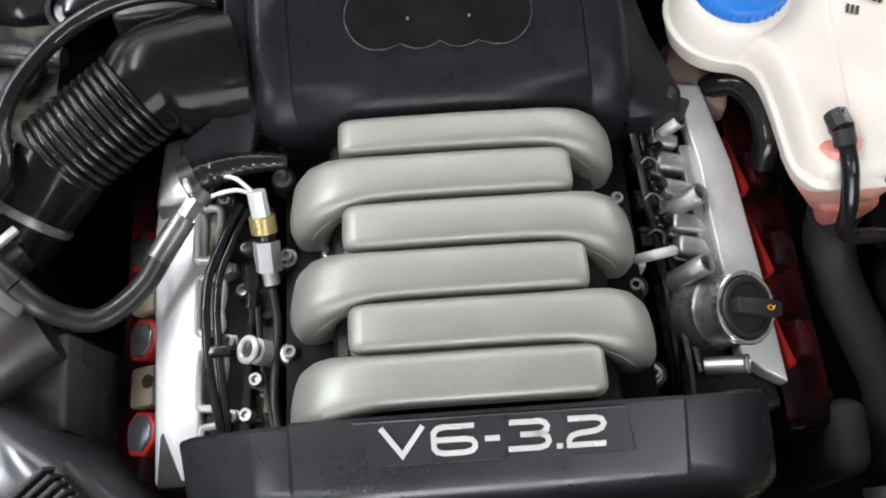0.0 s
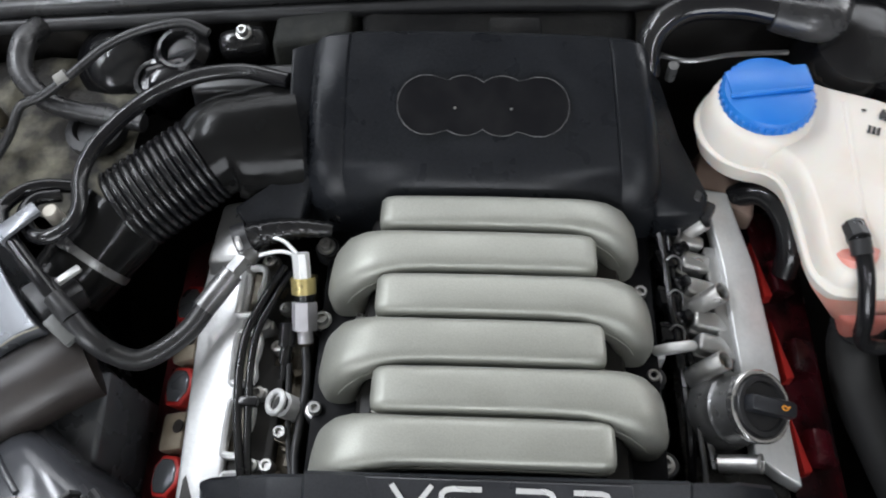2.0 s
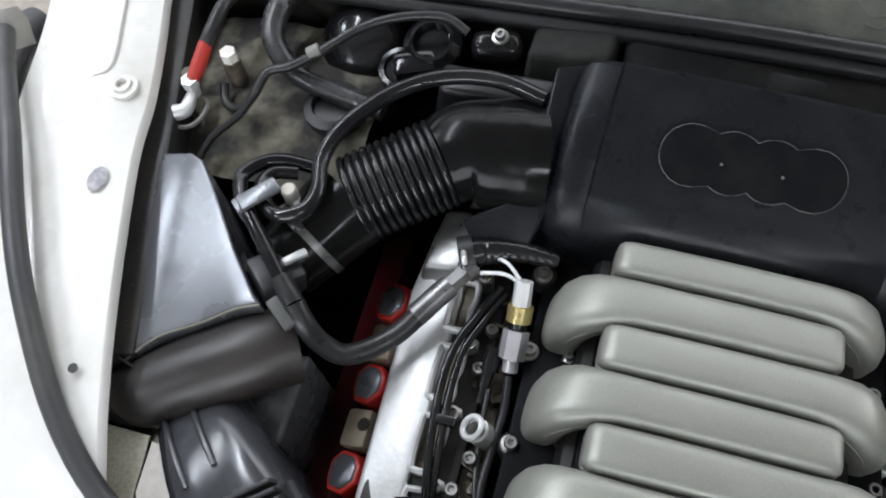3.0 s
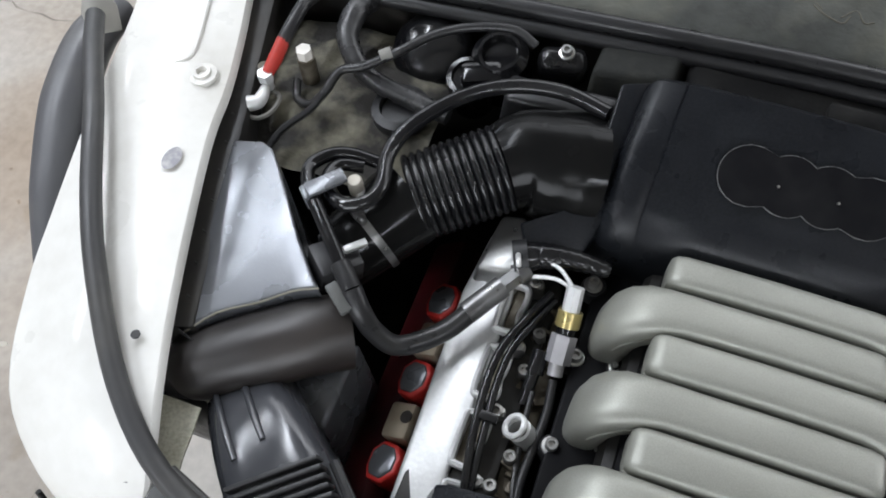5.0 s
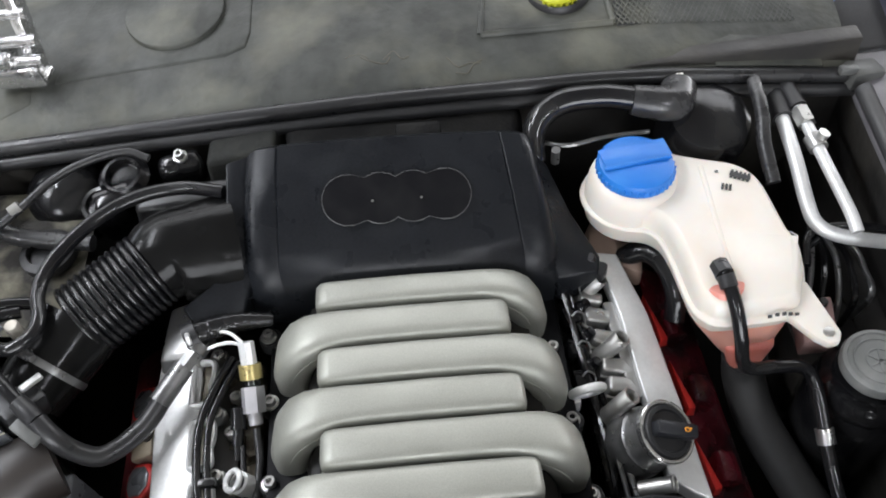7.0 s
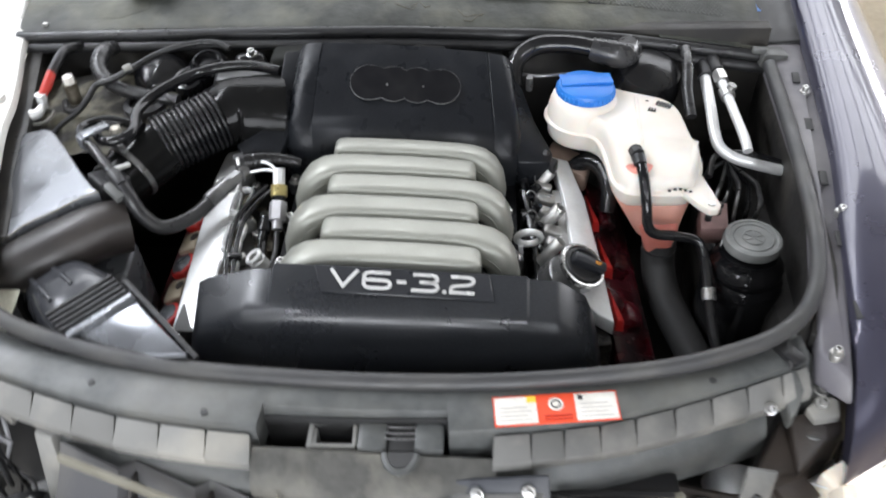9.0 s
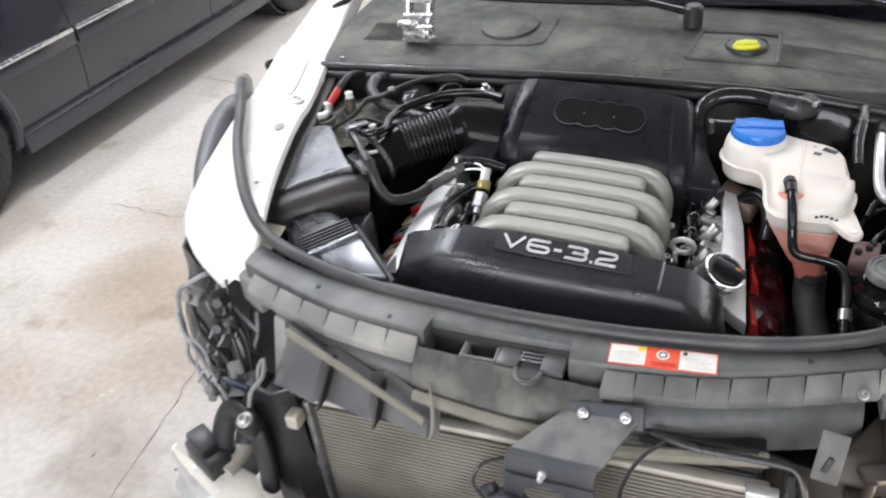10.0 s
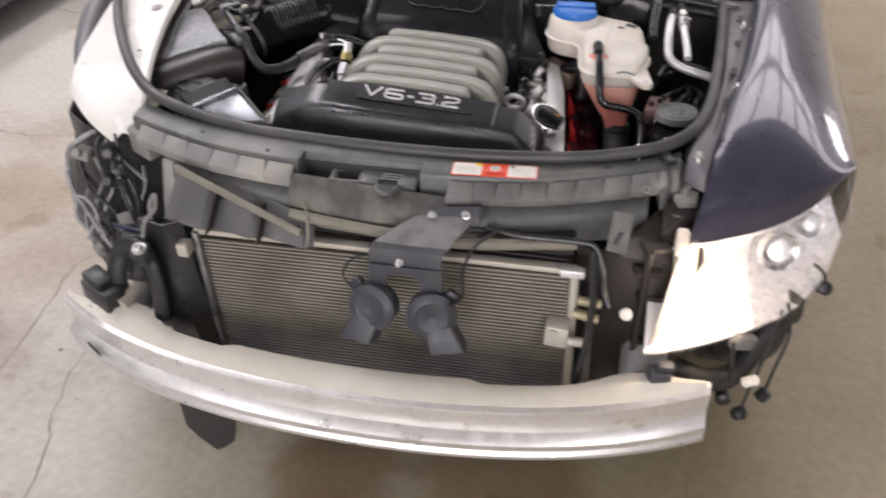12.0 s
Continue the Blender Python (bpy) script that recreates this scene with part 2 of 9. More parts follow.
MUD = material("caked_mud", (0.022, 0.02, 0.017), 0.8, stain=1.0, stain_scale=19, stain_colour=(0.22, 0.205, 0.15), bump=0.9, bump_scale=120)
SLEEVE = material("satin_black_sleeve", (0.022, 0.022, 0.023), 0.3, stain=0.7, stain_scale=25, stain_colour=(0.08, 0.08, 0.08), bump=0.25, bump_scale=160)
FELT = material("dusty_felt", (0.01, 0.01, 0.01), 0.85, spec=0.15, stain=0.6, stain_scale=15, stain_colour=(0.035, 0.034, 0.031), bump=0.6, bump_scale=220)
RES_LOW = material("pinkish_translucent_plastic", (0.66, 0.34, 0.27), 0.42, subsurface=0.35, stain=0.6, stain_scale=8, stain_colour=(0.58, 0.16, 0.12))
CAPGREY = material("dusty_grey_cap", (0.17, 0.175, 0.17), 0.6, stain=0.6, stain_scale=30, stain_colour=(0.28, 0.28, 0.27))
STEELDARK = material("oily_steel_pipe", (0.25, 0.25, 0.25), 0.35, 0.8, stain=0.6, stain_scale=30, stain_colour=(0.06, 0.06, 0.06))
PINKPLATE = material("pinkish_dusty_metal", (0.3, 0.19, 0.18), 0.6, stain=0.5, stain_scale=30)
RUSTPLATE = material("dusty_brown_metal", (0.28, 0.2, 0.16), 0.6, stain=0.6, stain_scale=20, stain_colour=(0.14, 0.1, 0.08))
SLATDARK = material("grey_black_tab_plastic", (0.12, 0.119, 0.113), 0.6, stain=0.9, stain_scale=18, stain_colour=(0.21, 0.203, 0.185), bump=0.3, bump_scale=200, vary=0.3)
BROWNDARK = material("dirty_brown_plastic", (0.018, 0.014, 0.012), 0.55, stain=0.8, stain_scale=8, stain_colour=(0.045, 0.033, 0.025), bump=0.3, bump_scale=90)
YELLOWPRINT = material("yellow_print", (0.8, 0.55, 0.05), 0.5)
PRINTGREY = material("faint_grey_print", (0.5, 0.48, 0.45), 0.5)
PRINTRED = material("dark_red_print", (0.5, 0.03, 0.01), 0.5)
FINDARK = material("dark_fins", (0.03, 0.027, 0.022), 0.8, stain=0.6, stain_scale=9, stain_colour=(0.06, 0.05, 0.035))
FINBROWN = material("dusty_brown_fins", (0.03, 0.026, 0.019), 0.85, stain=0.8, stain_scale=6, stain_colour=(0.06, 0.05, 0.036), bump=0.5, bump_scale=500)
BRASSDIRTY = material("dirty_brass", (0.42, 0.37, 0.24), 0.5, 0.4, stain=0.5, stain_scale=30)
HORNGREY = material("dusty_black_steel", (0.036, 0.039, 0.047), 0.5, stain=0.7, stain_scale=12, stain_colour=(0.075, 0.075, 0.078), bump=0.2, bump_scale=200)
HORNDUST = material("dust_covered_steel", (0.16, 0.158, 0.15), 0.65, stain=0.8, stain_scale=25, stain_colour=(0.07, 0.072, 0.075), bump=0.2, bump_scale=200)
HORNBLACK = material("blue_black_plastic", (0.028, 0.03, 0.038), 0.45, stain=0.5, stain_scale=15, stain_colour=(0.06, 0.062, 0.068))
DUCTGREY = material("semi_dusty_grey_plastic", (0.085, 0.085, 0.09), 0.42, stain=0.7, stain_scale=9, stain_colour=(0.15, 0.145, 0.135), bump=0.15, bump_scale=200)
DUSTYPALE = material("pale_dusty_plastic", (0.17, 0.16, 0.125), 0.8, stain=0.6, stain_scale=16, stain_colour=(0.25, 0.24, 0.2))
BEAMALU = material("brushed_beam_aluminium", (0.7, 0.69, 0.67), 0.36, 0.75, grain=0.2, grain_scale=90, stain=0.4, stain_scale=14, stain_colour=(0.55, 0.53, 0.49), bump=0.2, bump_scale=60)
BEAMDIRT = material("sandy_dirt_film", (0.55, 0.52, 0.45), 0.75, stain=0.8, stain_scale=9, stain_colour=(0.62, 0.6, 0.55), bump=0.3, bump_scale=90)
CHROMEREF = material("chrome_reflector", (0.85, 0.85, 0.85), 0.45, 0.3, rough_var=0.08)
BACKSHELL = material("lamp_back_plastic", (0.02, 0.02, 0.02), 0.5)
BEZEL = material("satin_chrome_bezel", (0.75, 0.74, 0.74), 0.3, 0.4, stain=0.1, stain_scale=20)
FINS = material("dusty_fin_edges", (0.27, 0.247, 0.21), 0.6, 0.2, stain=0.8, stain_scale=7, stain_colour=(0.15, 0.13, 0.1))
# lower fins: the shade on them is put into this darker colour
FINSLOW = material("shaded_fin_edges", (0.2, 0.195, 0.185), 0.5, 0.3, stain=0.8, stain_scale=7, stain_colour=(0.09, 0.09, 0.095))
HOUSINGTAN = material("milky_tan_housing_plastic", (0.8, 0.73, 0.62), 0.35, subsurface=0.3, stain=0.4, stain_scale=12, stain_colour=(0.6, 0.5, 0.4))
OTHERPAINT = material("dark_slate_metallic_paint", (0.03, 0.032, 0.042), 0.32, 0.4, coat=0.8, stain=0.35, stain_scale=2, stain_colour=(0.05, 0.05, 0.055))
OTHERDARK = material("dark_body_shell", (0.02, 0.02, 0.024), 0.4, coat=0.3)
RIMGREY = material("brake_dusted_alloy", (0.3, 0.3, 0.31), 0.45, 0.5, stain=0.5, stain_scale=20)
BULB = bpy.data.materials.new("lit_bulb_glass")
BULB.use_nodes = True
BULB.node_tree.nodes["Principled BSDF"].inputs["Emission Color"].default_value = (1.0, 0.8, 0.58, 1)
BULB.node_tree.nodes["Principled BSDF"].inputs["Emission Strength"].default_value = 30.0
LENS = bpy.data.materials.new("clear_lens_plastic")
LENS.use_nodes = True
LENS.node_tree.nodes["Principled BSDF"].inputs["Transmission Weight"].default_value = 1.0
LENS.node_tree.nodes["Principled BSDF"].inputs["Roughness"].default_value = 0.08
LENS.node_tree.nodes["Principled BSDF"].inputs["IOR"].default_value = 1.25
RAILPAINT = material("dusty_lilac_grey_paint", (0.12, 0.115, 0.128), 0.42, stain=0.8, stain_scale=9, stain_colour=(0.2, 0.19, 0.19), bump=0.1, bump_scale=150)
DEEPRED = material("grimy_black_red_plastic", (0.012, 0.003, 0.004), 0.24, spec=0.45, stain=1.0, stain_scale=14, stain_colour=(0.1, 0.005, 0.012), bump=0.2, bump_scale=120)
FELTGREY = material("grey_felt", (0.03, 0.031, 0.029), 0.85, spec=0.15, stain=0.6, stain_scale=30, stain_colour=(0.06, 0.06, 0.052), bump=0.7, bump_scale=160)
MATTHOSE = material("matt_dark_grey_rubber", (0.028, 0.028, 0.028), 0.6, spec=0.25, stain=0.6, stain_scale=14, stain_colour=(0.05, 0.05, 0.048), bump=0.2, bump_scale=200)
GRIME = material("oily_brown_casting", (0.085, 0.072, 0.052), 0.42, 0.35, stain=0.9, stain_scale=45, stain_colour=(0.26, 0.235, 0.185), grain=0.3, grain_scale=160, bump=0.5, bump_scale=120)
TANCAST = material("tan_dusty_casting", (0.32, 0.27, 0.2), 0.6, 0.2, stain=0.6, stain_scale=30, stain_colour=(0.18, 0.14, 0.1), bump=0.3, bump_scale=150)
SENSORGREY = material("pale_grey_sensor_metal", (0.55, 0.54, 0.56), 0.4, 0.55, stain=0.3, stain_scale=40)
GRIT = material("pale_grit", (0.5, 0.47, 0.4), 0.8)
INK = material("dark_print_and_shade", (0.03, 0.03, 0.03), 0.6)
DOMEBLACK = material("glossy_black_plastic", (0.045, 0.047, 0.053), 0.22, stain=0.4, stain_scale=9, stain_colour=(0.045, 0.046, 0.05), spec=0.7, bump=0.06, bump_scale=250)
WALLP = material("painted_block_wall", (0.58, 0.57, 0.555), 0.8, stain=0.4, stain_scale=0.7, stain_colour=(0.42, 0.41, 0.4), bump=0.2, bump_scale=30)
CEIL = material("dull_ceiling_panels", (0.3, 0.3, 0.295), 0.8, stain=0.4, stain_scale=0.6, stain_colour=(0.26, 0.26, 0.25))
BRASS = material("yellow_zinc_brass", (0.46, 0.38, 0.16), 0.35, 0.6)
REDBOOT = material("red_cable_boot", (0.42, 0.035, 0.025), 0.45, stain=0.4, stain_scale=40)
GREYSHEET = material("semi_gloss_grey_plastic", (0.165, 0.172, 0.185), 0.27, 0.6, stain=0.3, stain_scale=8, stain_colour=(0.09, 0.09, 0.09), bump=0.08, bump_scale=300)


# ---- mesh builders ----
def vec(*a):
    return Vector(a)


def spline(points, steps=6, closed=False):
    """Smooth points through the given ones."""
    ps = [Vector(p) for p in points]
    n = len(ps)
    if n < 3:
        return ps
    res = []
    last = n if closed else n - 1
    for i in range(last):
        p0 = ps[(i - 1) % n] if closed or i > 0 else ps[0] * 2 - ps[1]
        p1, p2 = ps[i], ps[(i + 1) % n]
        p3 = ps[(i + 2) % n] if closed or i + 2 < n else ps[-1] * 2 - ps[-2]
        for k in range(steps):
            t = k / steps
            res.append(0.5 * (2 * p1 + (p2 - p0) * t + (2 * p0 - 5 * p1 + 4 * p2 - p3) * t * t + (3 * p1 - p0 - 3 * p2 + p3) * t ** 3))
    if not closed:
        res.append(ps[-1])
    return res


def bridge(bm, rings, closed_ring=True, caps=True, loop=False):
    """Skin a row of vertex rings."""
    vs = [[bm.verts.new(p) for p in ring] for ring in rings]
    n = len(vs[0])
    pairs = list(zip(vs, vs[1:]))
    if loop:
        pairs.append((vs[-1], vs[0]))
    for a, b in pairs:
        for i in range(n if closed_ring else n - 1):
            j = (i + 1) % n
            f = bm.faces.new((a[i], a[j], b[j], b[i]))
            f.smooth = True
    if caps and closed_ring and not loop:
        bm.faces.new(vs[0][::-1])
        bm.faces.new(vs[-1])
    return vs


def sweep(bm, points, radii, seg=12, steps=6, closed=False, flat=1.0, caps=True, profile=None):
    """A tube along a smooth line; radii: one number or one per given point; flat squashes it across."""
    path = spline(points, steps, closed)
    m = len(path)
    if not isinstance(radii, (list, tuple)):
        rr = [radii] * m
    else:
        k = len(radii)
        rr = [float(np.interp(i / max(1, m - 1) * (k - 1), range(k), radii)) for i in range(m)]
    up = None
    rings = []
    for i, p in enumerate(path):
        a = path[(i - 1) % m] if closed or i > 0 else p
        b = path[(i + 1) % m] if closed or i < m - 1 else p
        d = (b - a).normalized()
        if up is None:
            up = Vector((0, 0, 1)) if abs(d.z) < 0.9 else Vector((0, 1, 0))
        side = d.cross(up)
        if side.length < 1e-5:
            side = d.orthogonal()
        side.normalize()
        up = side.cross(d).normalized()
        if profile is None:
            ring = [p + rr[i] * (math.cos(2 * math.pi * j / seg) * side + flat * math.sin(2 * math.pi * j / seg) * up) for j in range(seg)]
        else:
            ring = [p + u * side + v * up for u, v in profile]
        rings.append(ring)
    bridge(bm, rings, loop=closed, caps=caps)
    return bm


def bevel_sharp(bm, width, seg=2, angle=30):
    bm.normal_update()
    es = [e for e in bm.edges if len(e.link_faces) == 2 and e.calc_face_angle(0) > radians(angle)]
    if es and width > 0:
        bmesh.ops.bevel(bm, geom=es, offset=width, segments=seg, affect="EDGES", profile=0.5, clamp_overlap=True)
    return bm


def box(bm, size, m=None, bevel=0.0, seg=2):
    """A box of that size round the pose m, its edges rounded."""
    t = bmesh.new()
    bmesh.ops.create_cube(t, size=1)
    bmesh.ops.scale(t, vec=size, verts=t.verts)
    if bevel:
        bmesh.ops.bevel(t, geom=list(t.edges), offset=bevel, segments=seg, affect="EDGES", profile=0.5, clamp_overlap=True)
    return merge(bm, t, m)


def merge(bm, other, m=None, smooth=None):
    if m is not None:
        bmesh.ops.transform(other, matrix=m, verts=other.verts)
    data = bpy.data.meshes.new("temporary")
    other.to_mesh(data)
    other.free()
    bm.from_mesh(data)
    bpy.data.meshes.remove(data)
    return bm


def prism(bm, outline, depth, m=None, bevel=0.0, seg=2, top=None):
    """A flat outline (x, y) raised by depth in z; top: another outline for the upper face."""
    t = bmesh.new()
    lower = [t.verts.new((x, y, 0)) for x, y in outline]
    upper = [t.verts.new((x, y, depth)) for x, y in (top or outline)]
    t.faces.new(lower[::-1])
    t.faces.new(upper)
    n = len(lower)
    for i in range(n):
        t.faces.new((lower[i], lower[(i + 1) % n], upper[(i + 1) % n], upper[i]))
    bmesh.ops.recalc_face_normals(t, faces=t.faces)
    bevel_sharp(t, bevel, seg)
    return merge(bm, t, m)


def solid(bm, lower, upper, bevel=0.0, seg=2):
    """A solid between two outlines of 3D points."""
    t = bmesh.new()
    lo = [t.verts.new(p) for p in lower]
    hi = [t.verts.new(p) for p in upper]
    t.faces.new(lo[::-1])
    t.faces.new(hi)
    n = len(lo)
    for i in range(n):
        t.faces.new((lo[i], lo[(i + 1) % n], hi[(i + 1) % n], hi[i]))
    bmesh.ops.recalc_face_normals(t, faces=t.faces)
    bevel_sharp(t, bevel, seg, 20)
    return merge(bm, t)


def lathe(bm, profile, m=None, seg=32, caps=True):
    """A turned body round z; profile: (radius, z) from below."""
    t = bmesh.new()
    rings = [[Vector((r * math.cos(2 * math.pi * j / seg), r * math.sin(2 * math.pi * j / seg), z)) for j in range(seg)] for r, z in profile]
    bridge(t, rings, caps=caps)
    bmesh.ops.recalc_face_normals(t, faces=t.faces)
    return merge(bm, t, m)


def rod(bm, a, b, r, seg=12):
    a, b = Vector(a), Vector(b)
    d = b - a
    m = Matrix.Translation(a) @ d.to_track_quat("Z", "Y").to_matrix().to_4x4()
    return lathe(bm, [(r, 0), (r, d.length)], m, seg)


def sheet(bm, rows, thick):
    """A curved sheet over a grid of points, with thickness downwards."""
    t = bmesh.new()
    vs = [[t.verts.new(p) for p in row] for row in rows]
    for a, b in zip(vs, vs[1:]):
        for i in range(len(a) - 1):
            t.faces.new((a[i], a[i + 1], b[i + 1], b[i])).smooth = True
    bmesh.ops.recalc_face_normals(t, faces=t.faces)
    t.normal_update()
    if sum(f.normal.z for f in t.faces) < 0:
        bmesh.ops.reverse_faces(t, faces=t.faces)
    bmesh.ops.solidify(t, geom=list(t.faces), thickness=thick)
    bmesh.ops.recalc_face_normals(t, faces=t.faces)
    return merge(bm, t)


def B():
    return bmesh.new()


def part(name, bm, mat, parent=None, label="", smooth=40):
    """Link a bmesh as one mesh object under a thing or a part; without a parent it is a thing itself."""
    data = bpy.data.meshes.new(name)
    bm.normal_update()
    for f in bm.faces:
        f.smooth = True
    for e in bm.edges:
        e.smooth = len(e.link_faces) != 2 or e.calc_face_angle(0) < radians(smooth)
    bm.to_mesh(data)
    bm.free()
    data.materials.append(mat)
    ob = new(name, data)
    if parent is not None:
        ob.parent = parent
        ob.matrix_parent_inverse = parent.matrix_world.inverted()
    if label:
        ob["label"] = label
    return ob


def thing(name, at, label, category, group="", kind=""):
    ob = new(name)
    ob.empty_display_size = 0.05
    ob.location = at
    bpy.context.view_layer.update()
    return tagged(ob, label, category, group, kind)


# ---- the workshop: floor, walls, ceiling ----
bm = B()
box(bm, (16.4, 18.4, 0.2), pose(0, 3, -0.1))
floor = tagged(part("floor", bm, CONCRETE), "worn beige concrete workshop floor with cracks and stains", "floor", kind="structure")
bm = B()
box(bm, (16, 0.2, 4), pose(0, 12.1, 2))
tagged(part("wall_north", bm, WALLP), "plain painted workshop wall", "wall", kind="structure")
bm = B()  # side wall with a wide window opening
box(bm, (0.2, 10.5, 4), pose(-8.1, -0.95, 2))
box(bm, (0.2, 1.9, 4), pose(-8.1, 11.25, 2))
box(bm, (0.2, 6.0, 0.7), pose(-8.1, 7.3, 0.35))
box(bm, (0.2, 6.0, 0.9), pose(-8.1, 7.3, 3.55))
wall_west = tagged(part("wall_west", bm, WALLP), "plain painted workshop wall with a wide window", "wall", kind="structure")
bm = B()
for wy in (4.33, 5.8, 7.3, 8.8, 10.27):
    box(bm, (0.12, 0.06, 2.4), pose(-8.1, wy, 1.9), 0.008)
for wz in (0.73, 1.9, 3.07):
    box(bm, (0.14, 6.0, 0.06), pose(-8.1, 7.3, wz), 0.008)
part("window_frame", bm, STEEL, wall_west)
bm = B()  # side wall with a long window opening
box(bm, (0.2, 9.7, 4), pose(8.1, -1.35, 2))
box(bm, (0.2, 2.7, 4), pose(8.1, 10.85, 2))
box(bm, (0.2, 6.0, 1.35), pose(8.1, 6.5, 0.675))
box(bm, (0.2, 6.0, 0.95), pose(8.1, 6.5, 3.525))
wall_east = tagged(part("wall_east", bm, WALLP), "plain painted workshop wall with a long window", "wall", kind="structure")
bm = B()
for wy in (3.53, 5.5, 7.5, 9.47):
    box(bm, (0.12, 0.06, 1.7), pose(8.1, wy, 2.2), 0.008)
for wz in (1.38, 3.02):
    box(bm, (0.14, 6.0, 0.06), pose(8.1, 6.5, wz), 0.008)
part("window_frame", bm, STEEL, wall_east)
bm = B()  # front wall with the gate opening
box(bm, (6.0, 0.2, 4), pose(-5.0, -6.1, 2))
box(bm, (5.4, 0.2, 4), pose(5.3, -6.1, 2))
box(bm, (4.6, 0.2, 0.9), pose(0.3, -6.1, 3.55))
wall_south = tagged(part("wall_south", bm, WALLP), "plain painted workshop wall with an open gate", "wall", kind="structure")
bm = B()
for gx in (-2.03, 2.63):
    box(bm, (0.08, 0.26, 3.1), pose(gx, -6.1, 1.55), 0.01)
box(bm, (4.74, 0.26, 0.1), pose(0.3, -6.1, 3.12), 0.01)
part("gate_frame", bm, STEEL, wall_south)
sx0, sx1, sy0, sy1 = SKYLIGHT[0] - SKYLIGHT[2] / 2, SKYLIGHT[0] + SKYLIGHT[2] / 2, SKYLIGHT[1] - SKYLIGHT[3] / 2, SKYLIGHT[1] + SKYLIGHT[3] / 2
bm = B()  # ceiling with a long roof light
for x0, x1, y0, y1 in [(-8.2, 8.2, -6.2, sy0), (-8.2, 8.2, sy1, 12.2), (-8.2, sx0, sy0, sy1), (sx1, 8.2, sy0, sy1)]:
    box(bm, (x1 - x0, y1 - y0, 0.2), pose((x0 + x1) / 2, (y0 + y1) / 2, 4.1))
for k in range(1, 9):
    box(bm, (0.09, sy1 - sy0, 0.12), pose(sx0 + (sx1 - sx0) * k / 9, (sy0 + sy1) / 2, 4.06))
box(bm, (sx1 - sx0, 0.14, 0.14), pose((sx0 + sx1) / 2, SKYLIGHT[1] + 0.3, 4.05))
tagged(part("ceiling", bm, CEIL), "plain pale workshop ceiling with a barred roof light", "ceiling", kind="structure")


def crack(points, width):
    """A thin jagged line of dirt-filled crack on the floor."""
    rnd = random.Random(int(points[0][0] * 100))
    bm = B()
    path = []
    for (x0, y0), (x1, y1) in zip(points, points[1:]):
        n = max(2, int(math.hypot(x1 - x0, y1 - y0) / 0.04))
        for k in range(n):
            t = k / n
            path.append((x0 + (x1 - x0) * t + rnd.uniform(-0.008, 0.008), y0 + (y1 - y0) * t + rnd.uniform(-0.008, 0.008)))
    path.append(points[-1])
    vs = []
    for i, (x, y) in enumerate(path):
        a, b = path[max(0, i - 1)], path[min(len(path) - 1, i + 1)]
        d = Vector((b[0] - a[0], b[1] - a[1], 0)).normalized()
        w = width * rnd.uniform(0.4, 1.1)
        p = Vector((x, y, 0.0012))
        s = Vector((-d.y, d.x, 0)) * w
        vs.append((bm.verts.new(p + s), bm.verts.new(p - s)))
    for (a, b), (c, d) in zip(vs, vs[1:]):
        bm.faces.new((a, b, d, c))
    part("crack", bm, CRACKDIRT, floor, "dirt-filled crack")


CRACKDIRT = material("crack_dirt", (0.2, 0.18, 0.15), 0.9, stain=1.0, stain_scale=9, stain_colour=(0.36, 0.33, 0.29))
crack([(-2.25, 1.39), (-2.1, 1.385), (-1.93, 1.36), (-1.7, 1.4)], 0.003)
crack([(-1.16, 0.75), (-1.23, 0.6), (-1.19, 0.3), (-1.15, 0.0), (-1.13, -0.33), (-1.1, -0.9)], 0.0026)
crack([(-0.98, 0.35), (-0.95, 0.1), (-0.85, -0.15), (-0.78, -0.4), (-0.7, -0.9)], 0.002)
crack([(-2.7, 2.7), (-2.3, 2.62), (-1.9, 2.72)], 0.004)


for k in range(26):
    rnd = random.Random(k + 70)
    bm = B()
    px, py, pr = rnd.uniform(-1.6, 0.4), rnd.uniform(-0.75, 1.2), rnd.uniform(0.004, 0.011)
    lathe(bm, [(pr, 0.0), (pr * 0.9, 0.002), (pr * 0.4, 0.003)], pose(px, py, 0.0, 0, 0, rnd.uniform(0, 90)) @ Matrix.Diagonal((1, 0.6, 1, 1)), 9)
    part("grit", bm, GRIT if k % 3 else CRACKDIRT, floor)


def ceiling_light(x, y):
    ob = thing("ceiling_light", (x, y, LAMP_Z), "white ceiling fitting with fluorescent tubes, lit", "lamp", "ceiling lights")
    bm = B()
    prism(bm, [(-0.15, -1.15), (0.15, -1.15), (0.15, 1.15), (-0.15, 1.15)], 0.06, pose(x, y, LAMP_Z - 0.04), 0.01)
    part("housing", bm, WALLP, ob)
    bm = B()
    rod(bm, (x, y, LAMP_Z + 0.02), (x, y, 4.0), 0.012, 8)
    part("hanger", bm, STEEL, ob)


for lx, ly in LAMPS:
    ceiling_light(lx, ly)
# ---- engine ----
EM = pose(0.025, 0.43, 0.83, 0, 4.2, 0)  # the engine leans a little to its side


def e(x, y, z):
    """A point given in the engine's own axes."""
    return EM @ Vector((x, y, z))


engine = thing("engine", (0.03, 0.43, 0.3), "V6 engine with cast aluminium heads and red ignition coils", "engine")

# block and the dark valley under the manifold
bm = B()
box(bm, (0.34, 0.40, 0.30), pose(0.03, 0.43, 0.60), 0.02)
box(bm, (0.28, 0.34, 0.12), pose(0.025, 0.43, 0.758, 0, 4, 0), 0.02)
part("block", bm, TRAYBLACK, engine, "black oily engine block")


